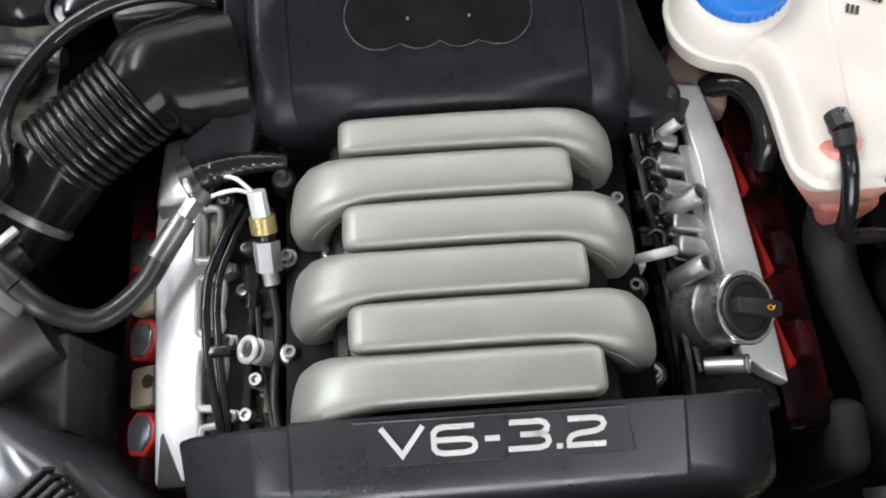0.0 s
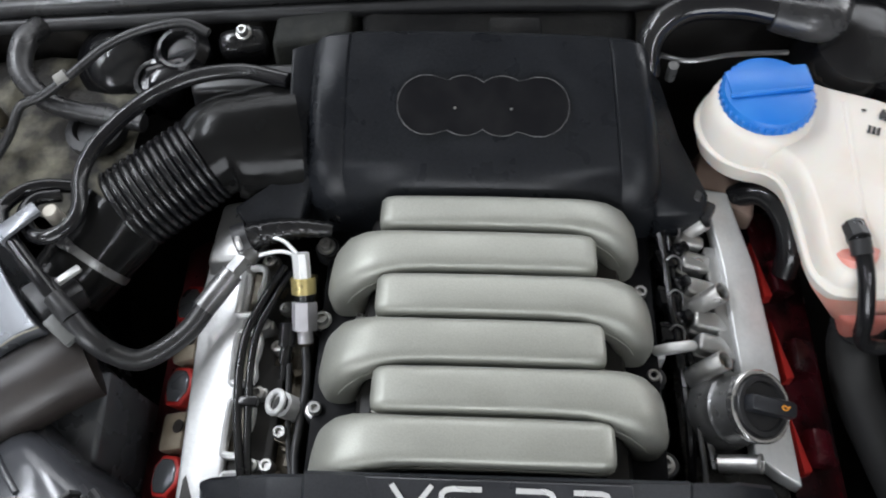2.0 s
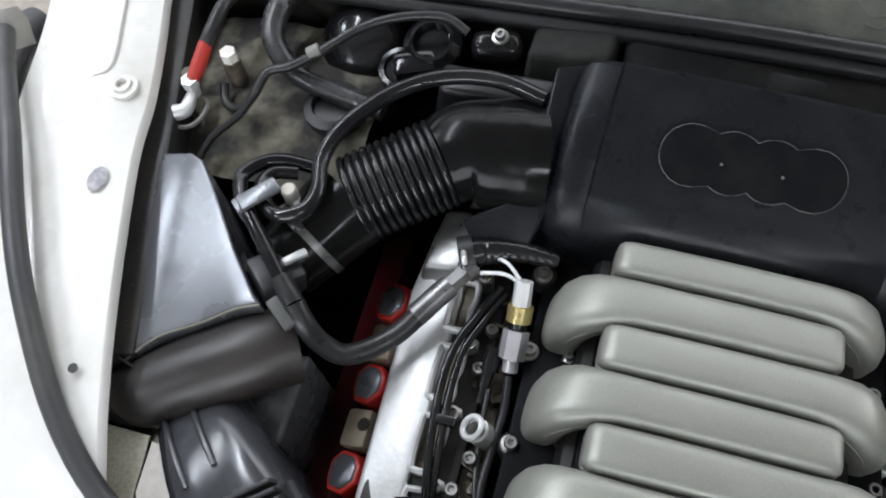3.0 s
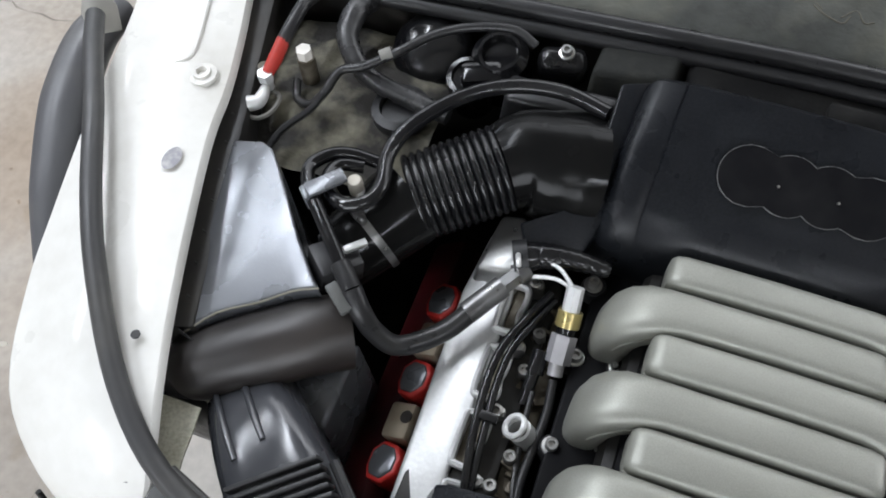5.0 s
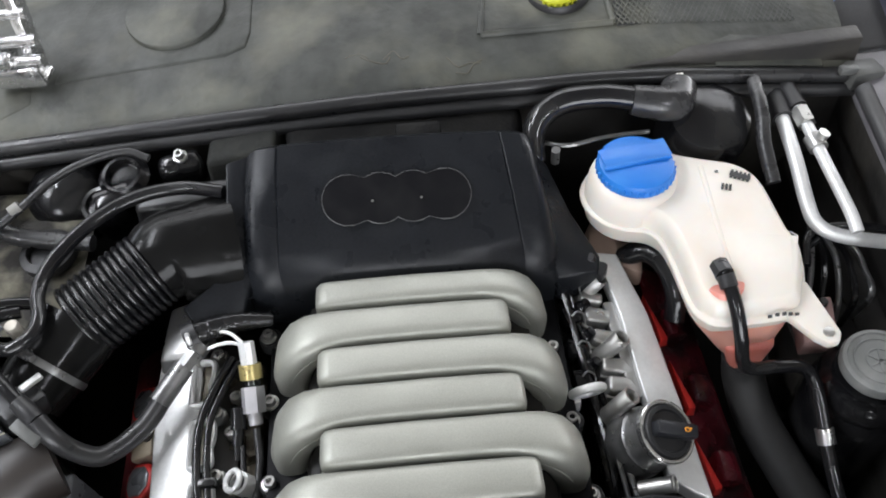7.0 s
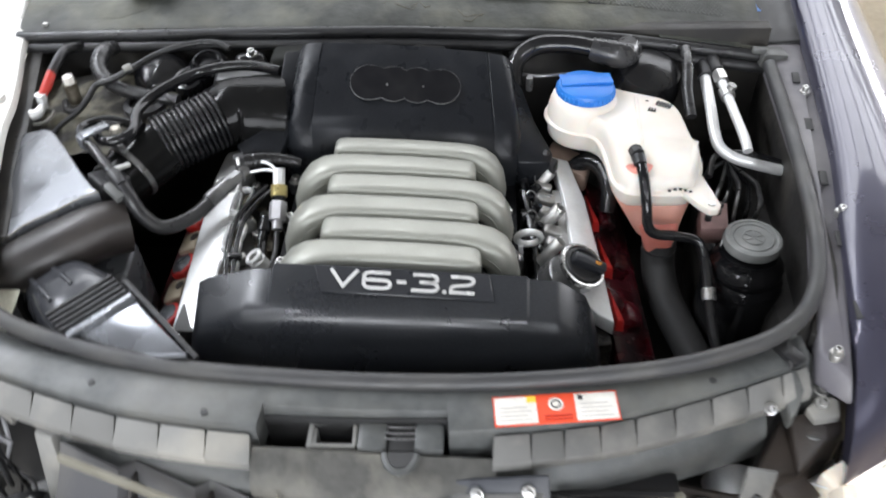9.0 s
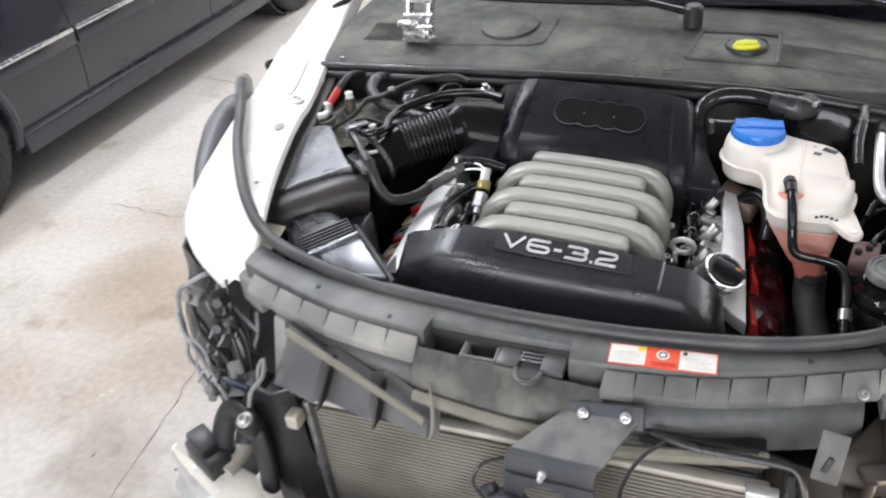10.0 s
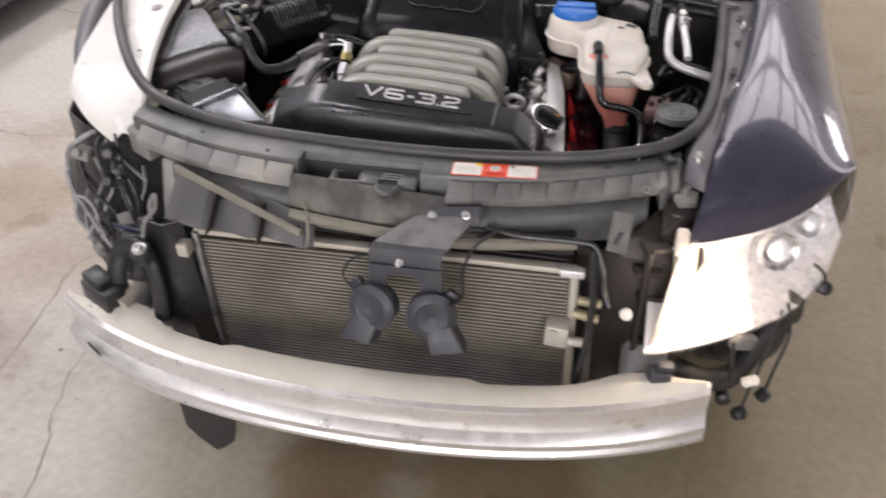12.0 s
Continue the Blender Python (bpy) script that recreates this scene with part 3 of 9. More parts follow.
def superring(c, ydir, ndir, w, h, power=4.4, n=36):
    ring = []
    for j in range(n):
        a = 2 * math.pi * j / n
        ca, sa = math.cos(a), math.sin(a)
        u = math.copysign(abs(ca) ** (2 / power), ca) * w
        v = math.copysign(abs(sa) ** (2 / power), sa) * h
        ring.append(c + ydir * u + ndir * (v - 0.10 * u))
    return ring


manifold = thing("intake_manifold", e(0, 0, -0.03), "satin silver cast intake manifold with six interleaved runners on the engine", "engine part")


def runner(y0, s, reach, tip, fat):
    """One intake runner: a flat-topped bar with a rounded tip that turns forward and down at its far end."""
    #           x      dy     z     w      h     slope  squareness
    stations = [(tip - 0.006, 0, 0.016, 0.014, 0.012, 0, 5), (tip - 0.0045, 0, 0.018, 0.020, 0.0185, 0, 5), (tip + 0.0005, 0, 0.0195, 0.0232, 0.022, 0, 5),
                (tip + 0.010, 0, 0.0205, 0.0247, 0.0235, 0, 4.6), (-0.06, 0, 0.0225, 0.0246, 0.0235, 0, 4.4), (0.0, 0, 0.0235, 0.0246, 0.0235, 0, 4.4),
                (0.06, 0, 0.0225, 0.0246, 0.0235, -2, 4.4), (0.092, 0.0, 0.0215, 0.0258, 0.024, -3, 4), (0.117, -0.0015, 0.019, 0.0288, 0.0252, -7, 3.5),
                (0.136, -0.004, 0.014, 0.0328, 0.0268, -18, 3.1), (0.150, -0.007, 0.005, 0.0358, 0.0278, -36, 2.8), (0.158, -0.009, -0.008, 0.0368, 0.0275, -56, 2.7),
                (0.162, -0.010, -0.025, 0.0360, 0.0265, -75, 2.7), (0.163, -0.010, -0.052, 0.0338, 0.0245, -88, 2.7)]
    bm = B()
    rings = []
    ydir = EM.to_3x3() @ Vector((0, 1, 0))
    for x, dy, z, w, h, a, power in stations:
        x = x if x < 0.06 else 0.06 + (x - 0.06) * (reach - 0.06) / 0.105
        w, h, t = w * fat, h * 0.95, radians(a)
        n = EM.to_3x3() @ Vector((-math.sin(t) * s, 0, math.cos(t)))
        rings.append(superring(e(x * s, y0 + dy, z), ydir, n, w, h, power))
    bridge(bm, rings)
    bmesh.ops.recalc_face_normals(bm, faces=bm.faces)
    body = part("runner", bm, MANIFOLD, manifold)
    bm = B()
    sweep(bm, [r[18] for r in rings[1:-2]], 0.0011, 8, 3)
    part("casting_seam", bm, MANIFOLD, body)


for i in range(6):
    runner(0.1275 - 0.0502 * i - 0.0035 * (i == 0), 1 if i % 2 == 0 else -1, (0.143, 0.153, 0.152, 0.153, 0.159, 0.153)[i], (-0.113, -0.106, -0.111, -0.110, -0.108, -0.114)[i], 0.82 if i == 0 else 0.97)
bm = B()
prism(bm, [(-0.185, -0.17), (0.185, -0.17), (0.185, 0.17), (-0.185, 0.17)], 0.012, EM @ pose(0, 0, -0.058), 0.004)
box(bm, (0.24, 0.30, 0.05), EM @ pose(0, 0, -0.03), 0.012)
part("base_flange", bm, GLOSSBLACK, manifold, "black manifold base flange")


def cap_bolt(at, axis_m, r, name="bolt", parent=None, mat=None):
    """A flanged socket bolt."""
    bm = B()
    m = Matrix.Translation(at) @ axis_m
    lathe(bm, [(r * 1.45, -0.012), (r * 1.45, 0.0), (r * 1.35, 0.0015), (r * 0.95, 0.002), (r * 0.95, 0.009), (r * 0.8, 0.0105), (r * 0.5, 0.0105), (r * 0.42, 0.005)], m, 20)
    return part(name, bm, mat or STEEL, parent)


for bx, by, bz in [(-0.158, 0.357, 0.804), (-0.161, 0.459, 0.806), (-0.165, 0.549, 0.812), (0.204, 0.314, 0.767), (0.198, 0.406, 0.772), (0.191, 0.502, 0.778)]:
    bm = B()
    m = Matrix.Translation((bx, by, bz - 0.03)) @ pose(0, 0, 0, 0, 4, 0)
    lathe(bm, [(0.0145, 0), (0.0145, 0.018), (0.013, 0.021)], m, 20)
    part("bolt_boss", bm, BLACK, manifold)
    cap_bolt((bx, by, bz - 0.009), pose(0, 0, 0, 0, 4, 0), 0.0075, "bolt", manifold)
for bx, by, bz in [(-0.112, 0.37, 0.80), (-0.118, 0.462, 0.803)]:
    bm = B()
    box(bm, (0.028, 0.016, 0.012), Matrix.Translation((bx - 0.004, by, bz - 0.014)), 0.003)
    part("clip", bm, BLACK, manifold)
    cap_bolt((bx, by, bz - 0.009), Matrix.Identity(4), 0.0045, "bolt", manifold)

# front cover with the lettering
front_cover = thing("front_engine_cover", e(0, -0.2, -0.1), "black textured plastic engine cover with silver lettering beside the manifold", "engine cover")


def cover_rings(stations):
    rings = []
    for x, yb, zb, yc, zc, yf, zf in stations:
        pts = [(yb, -0.16), (yb, zb - 0.004), (yb - 0.004, zb), (yc + 0.012, zc + 0.0045), (yc + 0.004, zc + 0.0005), (yc - 0.002, zc - 0.005), (yc - 0.006, zc - 0.013), (yc - 0.009, zc - 0.022), (yf, zf), (yf, -0.16)]
        rings.append([e(x, y, z) for y, z in pts])
    return rings


bm = B()
bridge(bm, cover_rings([(-0.285, -0.175, -0.07, -0.215, -0.085, -0.235, -0.13), (-0.281, -0.165, -0.03, -0.222, -0.06, -0.242, -0.12),
                        (-0.274, -0.160, 0.0, -0.225, -0.040, -0.247, -0.115), (-0.262, -0.158, 0.008, -0.226, -0.028, -0.250, -0.11),
                        (-0.206, -0.157, 0.025, -0.224, 0.006, -0.254, -0.105), (-0.198, -0.157, 0.028, -0.223, 0.012, -0.255, -0.105),
                        (-0.170, -0.157, 0.031, -0.223, 0.013, -0.256, -0.105), (-0.166, -0.156, 0.0415, -0.222, 0.0165, -0.258, -0.105),
                        (0.182, -0.154, 0.0395, -0.221, 0.0165, -0.258, -0.105), (0.186, -0.154, 0.034, -0.221, 0.013, -0.256, -0.105),
                        (0.222, -0.152, 0.030, -0.221, 0.011, -0.254, -0.105), (0.230, -0.150, 0.027, -0.222, 0.006, -0.252, -0.105),
                        (0.270, -0.146, -0.002, -0.222, -0.026, -0.246, -0.105), (0.284, -0.15, -0.030, -0.222, -0.045, -0.240, -0.11),
                        (0.293, -0.16, -0.055, -0.215, -0.07, -0.235, -0.115), (0.302, -0.17, -0.085, -0.21, -0.095, -0.225, -0.13)]))
bmesh.ops.recalc_face_normals(bm, faces=bm.faces)
part("shell", bm, COVER, front_cover, smooth=32)
# slanted frame of the letter panel
slope_a = math.degrees(math.atan2(0.013, 0.034))
PANEL = EM @ pose(0.011, -0.1805, 0.0355, slope_a, 0.4, 0)
bm = B()
prism(bm, [(-0.108, -0.019), (0.126, -0.019), (0.119, 0.021), (-0.122, 0.021)], 0.0022, PANEL @ pose(0, 0, -0.001), 0.0012, 1)
part("letter_panel", bm, COVERSMOOTH, front_cover, "smoother black letter panel")


def stroke(bm, pts, width, depth, m):
    """A flat raised stroke of even width along a bent line."""
    ps = [Vector((x, y, 0)) for x, y in pts]
    rings = []
    for i, p in enumerate(ps):
        d0 = (p - ps[i - 1]).normalized() if i else (ps[1] - p).normalized()
        d1 = (ps[i + 1] - p).normalized() if i < len(ps) - 1 else d0
        n0, n1 = Vector((-d0.y, d0.x, 0)), Vector((-d1.y, d1.x, 0))
        n = (n0 + n1).normalized()
        off = n * (width / 2 / max(0.45, n.dot(n0)))
        up = Vector((0, 0, depth))
        rings.append([m @ (p + off), m @ (p - off), m @ (p - off + up), m @ (p + off + up)])
    bridge(bm, rings)
    bmesh.ops.recalc_face_normals(bm, faces=bm.faces)


GLYPHS = {"V": [[(0.04, 1.0), (0.49, 0.1), (0.96, 1.0)]],
          "6": [[(0.94, 0.92), (0.3, 0.92), (0.14, 0.87), (0.06, 0.74), (0.06, 0.26), (0.13, 0.13), (0.28, 0.08), (0.72, 0.08), (0.88, 0.13), (0.94, 0.24), (0.94, 0.36), (0.88, 0.47), (0.74, 0.51), (0.12, 0.51)]],
          "-": [[(0.0, 0.47), (1.0, 0.47)]],
          "3": [[(0.06, 0.92), (0.74, 0.92), (0.87, 0.86), (0.92, 0.75), (0.89, 0.62), (0.76, 0.52), (0.3, 0.52)], [(0.6, 0.52), (0.78, 0.51), (0.91, 0.41), (0.94, 0.27), (0.88, 0.14), (0.74, 0.08), (0.02, 0.08)]],
          ".": [[(0.0, 0.08), (1.0, 0.08)]],
          "2": [[(0.06, 0.92), (0.74, 0.92), (0.89, 0.86), (0.94, 0.72), (0.88, 0.58), (0.72, 0.5), (0.28, 0.44), (0.12, 0.36), (0.07, 0.24), (0.07, 0.08), (0.97, 0.08)]]}
for glyph, g0, g1 in [("V", 0.0, 0.2), ("6", 0.225, 0.43), ("-", 0.462, 0.528), ("3", 0.56, 0.755), (".", 0.776, 0.803), ("2", 0.82, 1.0)]:
    bm = B()
    for line in GLYPHS[glyph]:
        stroke(bm, [(0.199 * (g0 + (g1 - g0) * u - 0.5), 0.0275 * (v - 0.5)) for u, v in line], 0.0047, 0.0022, PANEL @ pose(0.0005, 0.0015, 0.001))
    part("letter", bm, LETTER, front_cover, "raised silver letter")

# rear cover, higher and sloping, with the scalloped recess of a missing badge
rear_cover = thing("rear_engine_cover", e(0, 0.2, -0.05), "dusty black plastic engine cover with an empty scalloped badge recess", "engine cover")


def r(x, y, z):
    """A point on the rear cover: x from its middle, y in the world, z lowered along its lean."""
    return Vector((0.018 + x, y, z - 0.082 * x))


bm = B()
rows = []
for x, dz, fy in [(-0.203, -0.075, 0.014), (-0.200, -0.034, 0.010), (-0.196, -0.016, 0.006), (-0.189, -0.006, 0.003), (-0.178, -0.001, 0.001), (-0.153, 0.002, 0), (-0.151, 0.0005, 0), (-0.149, 0.003, 0), (-0.05, 0.006, -0.003), (0.05, 0.006, -0.003),
                  (0.149, 0.003, 0), (0.151, 0.0005, 0), (0.153, 0.002, 0), (0.178, -0.001, 0.001), (0.189, -0.006, 0.003), (0.196, -0.016, 0.006), (0.200, -0.034, 0.010), (0.203, -0.075, 0.014)]:
    rows.append([r(x, 0.572 + fy, 0.77), r(x, 0.572 + fy, 0.832 + dz * 0.3), r(x, 0.577 + fy, 0.848 + dz * 0.8), r(x, 0.585 + fy, 0.864 + dz), r(x, 0.595 + fy, 0.876 + dz), r(x * 0.99, 0.607, 0.885 + dz), r(x * 0.985, 0.618, 0.8925 + dz), r(x * 0.965, 0.65, 0.915 + dz),
                 r(x * 0.935, 0.70, 0.943 + dz), r(x * 0.92, 0.722, 0.951 + dz), r(x * 0.91, 0.732, 0.944 + dz), r(x * 0.90, 0.738, 0.80)])
bridge(bm, rows)
bmesh.ops.recalc_face_normals(bm, faces=bm.faces)
part("shell", bm, COVERREAR, rear_cover, smooth=38)
# side skirts
bm = B()
solid(bm, [r(-0.19, 0.735, 0.77), r(-0.195, 0.60, 0.79), r(-0.205, 0.555, 0.80), r(-0.262, 0.547, 0.80), r(-0.272, 0.567, 0.80), r(-0.238, 0.583, 0.79), r(-0.216, 0.612, 0.78), r(-0.205, 0.72, 0.775)],
      [r(-0.175, 0.735, 0.93), r(-0.186, 0.60, 0.862), r(-0.2, 0.555, 0.842), r(-0.262, 0.545, 0.84), r(-0.276, 0.567, 0.842), r(-0.236, 0.584, 0.862), r(-0.212, 0.61, 0.886), r(-0.208, 0.72, 0.932)], 0.003)
part("skirt", bm, COVERREAR, rear_cover)
bm = B()
solid(bm, [r(0.18, 0.735, 0.77), r(0.185, 0.60, 0.79), r(0.19, 0.57, 0.79), r(0.242, 0.575, 0.79), r(0.25, 0.60, 0.79), r(0.22, 0.66, 0.785), r(0.205, 0.72, 0.78)],
      [r(0.17, 0.735, 0.92), r(0.186, 0.60, 0.866), r(0.19, 0.572, 0.838), r(0.244, 0.578, 0.838), r(0.25, 0.60, 0.84), r(0.222, 0.66, 0.86), r(0.2, 0.72, 0.89)], 0.003)
part("skirt", bm, COVERREAR, rear_cover)
# badge recess: four joined discs, thin worn rim
def scallop(rad, pitch, inset=0.0, n=72):
    centres = [(-1.5 + k) * pitch for k in range(4)]
    pts = []
    for k in range(n):
        a = 2 * math.pi * k / n
        best = None
        dx, dy = math.cos(a), math.sin(a)
        for step in range(400):
            d = step * 0.0003
            x, y = dx * d, dy * d
            if any((x - c) ** 2 + y * y <= rad * rad for c in centres):
                best = d
        pts.append((dx * best, dy * best))
    return pts


LG = Matrix.Translation((0.021, 0.651, 0.9252)) @ pose(0, 0, 0, math.degrees(math.atan2(0.06, 0.1)), 4.6, 0)
bm = B()
prism(bm, scallop(0.0322, 0.040), 0.0022, LG @ pose(0, 0, -0.0012))
part("badge_rim", bm, WORNEDGE, rear_cover, "thin worn grey rim")
bm = B()
prism(bm, scallop(0.0315, 0.040), 0.0026, LG @ pose(0, 0, -0.0012))
part("badge_recess", bm, GLOSSBLACK, rear_cover, "smooth black badge recess")
for px in (-0.03, 0.03):
    bm = B()
    lathe(bm, [(0.0018, 0), (0.0014, 0.004)], LG @ pose(px, -0.003, 0), 8)
    part("pin", bm, STEEL, rear_cover)

# ---- cylinder heads ----
def head_left():
    bm = B()
    prism(bm, [(-0.298, 0.235), (-0.205, 0.235), (-0.198, 0.545), (-0.235, 0.578), (-0.292, 0.572)], 0.16, pose(0, 0, 0.62), 0.004)
    part("cylinder_head", bm, TRAYBLACK, engine)
    bm = B()  # bright machined flange that slopes outwards
    solid(bm, [(-0.303, 0.238, 0.748), (-0.254, 0.238, 0.762), (-0.247, 0.40, 0.77), (-0.246, 0.50, 0.778), (-0.258, 0.578, 0.79), (-0.294, 0.574, 0.782), (-0.306, 0.50, 0.77)],
          [(-0.303, 0.238, 0.772), (-0.254, 0.238, 0.784), (-0.247, 0.40, 0.797), (-0.246, 0.50, 0.808), (-0.258, 0.578, 0.822), (-0.294, 0.574, 0.814), (-0.306, 0.50, 0.797)], 0.005, 3)
    part("valve_cover_flange", bm, BRIGHT, engine, "bright machined aluminium flange")
    for k in range(4):  # grimy pockets with bright rims beside it
        y, z, x = 0.262 + 0.076 * k, 0.782 + 0.0085 * k, -0.239 - 0.001 * k
        rim = [(x + u * 0.0125, y + v * 0.029, z) for u, v in [(-1, -0.8), (-0.7, -1), (0.6, -1), (1, -0.75), (0.8, -0.2), (1, 0.2), (1, 0.75), (0.6, 1), (-0.6, 1), (-1, 0.8)]]
        bm = B()
        sweep(bm, rim, 0.0042, 8, 3, closed=True, flat=1.6)
        pocket = part("pocket_rim", bm, BRIGHT, engine, "bright cast pocket rim")
        bm = B()
        prism(bm, [(px, py) for px, py, pz in rim], 0.004, pose(0, 0, z - 0.012))
        part("pocket_floor", bm, GRIME, pocket, "grimy brown pocket")
        bm = B()
        box(bm, (0.022, 0.014, 0.03), pose(x + 0.014, y + 0.038, z - 0.014, 0, 6, 12), 0.005, 2)
        lathe(bm, [(0.0075, 0.0), (0.0075, 0.006), (0.005, 0.008), (0.0035, 0.008), (0.003, 0.003)], pose(x + 0.016, y + 0.038, z - 0.001), 14)
        part("rail_boss", bm, ALU, engine, "cast aluminium boss with a bolt hole")
    bm = B()
    box(bm, (0.034, 0.34, 0.05), pose(-0.238, 0.395, 0.748, 1.2, 0, 0), 0.006)
    part("side_rail", bm, GRIME, engine, "grimy cast rail")
    rnd = random.Random(21)
    bm = B()
    box(bm, (0.046, 0.29, 0.03), pose(-0.203, 0.39, 0.75, 1.2, 0, 0), 0.006)
    for k in range(22):  # ribs and lumps of the casting
        y = 0.26 + 0.012 * k
        box(bm, (rnd.uniform(0.006, 0.022), rnd.uniform(0.004, 0.014), rnd.uniform(0.008, 0.02)), pose(-0.203 + rnd.uniform(-0.018, 0.018), y, 0.768 + 0.028 * (y - 0.26), rnd.uniform(-15, 15), rnd.uniform(-20, 20), rnd.uniform(-30, 30)), 0.002)
    part("grimy_casting", bm, GRIME, engine, "grimy brown ribbed casting")
    for bx, by in [(-0.206, 0.476), (-0.21, 0.43), (-0.196, 0.335), (-0.206, 0.30)]:
        bm = B()
        lathe(bm, [(0.0075, -0.012), (0.0075, 0.002), (0.0062, 0.004), (0.004, 0.004), (0.003, 0.0)], pose(bx, by, 0.786 + 0.03 * (by - 0.3)), 16)
        part("bolt", bm, STEEL, engine)
    bm = B()  # upper rear corner casting
    solid(bm, [(-0.305, 0.50, 0.77), (-0.245, 0.50, 0.78), (-0.235, 0.56, 0.79), (-0.25, 0.60, 0.79), (-0.295, 0.60, 0.78)],
          [(-0.295, 0.52, 0.826), (-0.25, 0.52, 0.832), (-0.243, 0.56, 0.842), (-0.258, 0.592, 0.84), (-0.285, 0.592, 0.832)], 0.006, 3)
    part("rear_casting", bm, ALU, engine)
    bm = B()
    box(bm, (0.06, 0.40, 0.12), pose(-0.335, 0.42, 0.64, 0, -38, 0), 0.01)
    part("coil_cover", bm, DARKRED, engine, "dirty dark red coil cover")


def coil(at, m, big=1.0):
    bm = B()
    t = Matrix.Translation(at) @ m
    hexa = [(0.0195 * big, 0.008), (0.0195 * big, -0.010), (0.006, -0.023 * big), (-0.014 * big, -0.021), (-0.019 * big, -0.008), (-0.019 * big, 0.012), (-0.008, 0.023 * big), (0.012, 0.021)]
    prism(bm, hexa, 0.03, t @ pose(0, 0, -0.022), 0.003)
    c = part("ignition_coil", bm, RED, engine, "red ignition coil with grey top")
    bm = B()
    prism(bm, [(x * 0.8, y * 0.8) for x, y in hexa], 0.004, t @ pose(0, 0, 0.0065), 0.002)
    part("coil_top", bm, GREYSHEET, c, "grey coil top")


head_left()
for cy, cz in [(0.296, 0.742), (0.395, 0.752), (0.492, 0.765)]:
    coil((-0.327, cy, cz), pose(0, 0, 0, 0, -24, 0), 1.06)
for cy in (0.345, 0.445):
    bm = B()
    box(bm, (0.035, 0.045, 0.03), pose(-0.325, cy, 0.735 + 0.1 * (cy - 0.3), 0, -24, 0), 0.006)
    bracket_ob = part("coil_bracket", bm, TANCAST, engine, "tan dusty casting between the coils")
    bm = B()
    lathe(bm, [(0.0075, 0), (0.0075, 0.0015)], pose(-0.325, cy, 0.7505 + 0.1 * (cy - 0.3), 0, -24, 0) @ pose(0.004, 0.004, 0.0005), 14)
    part("hole", bm, BROWNDARK, bracket_ob, "dark bolt hole")


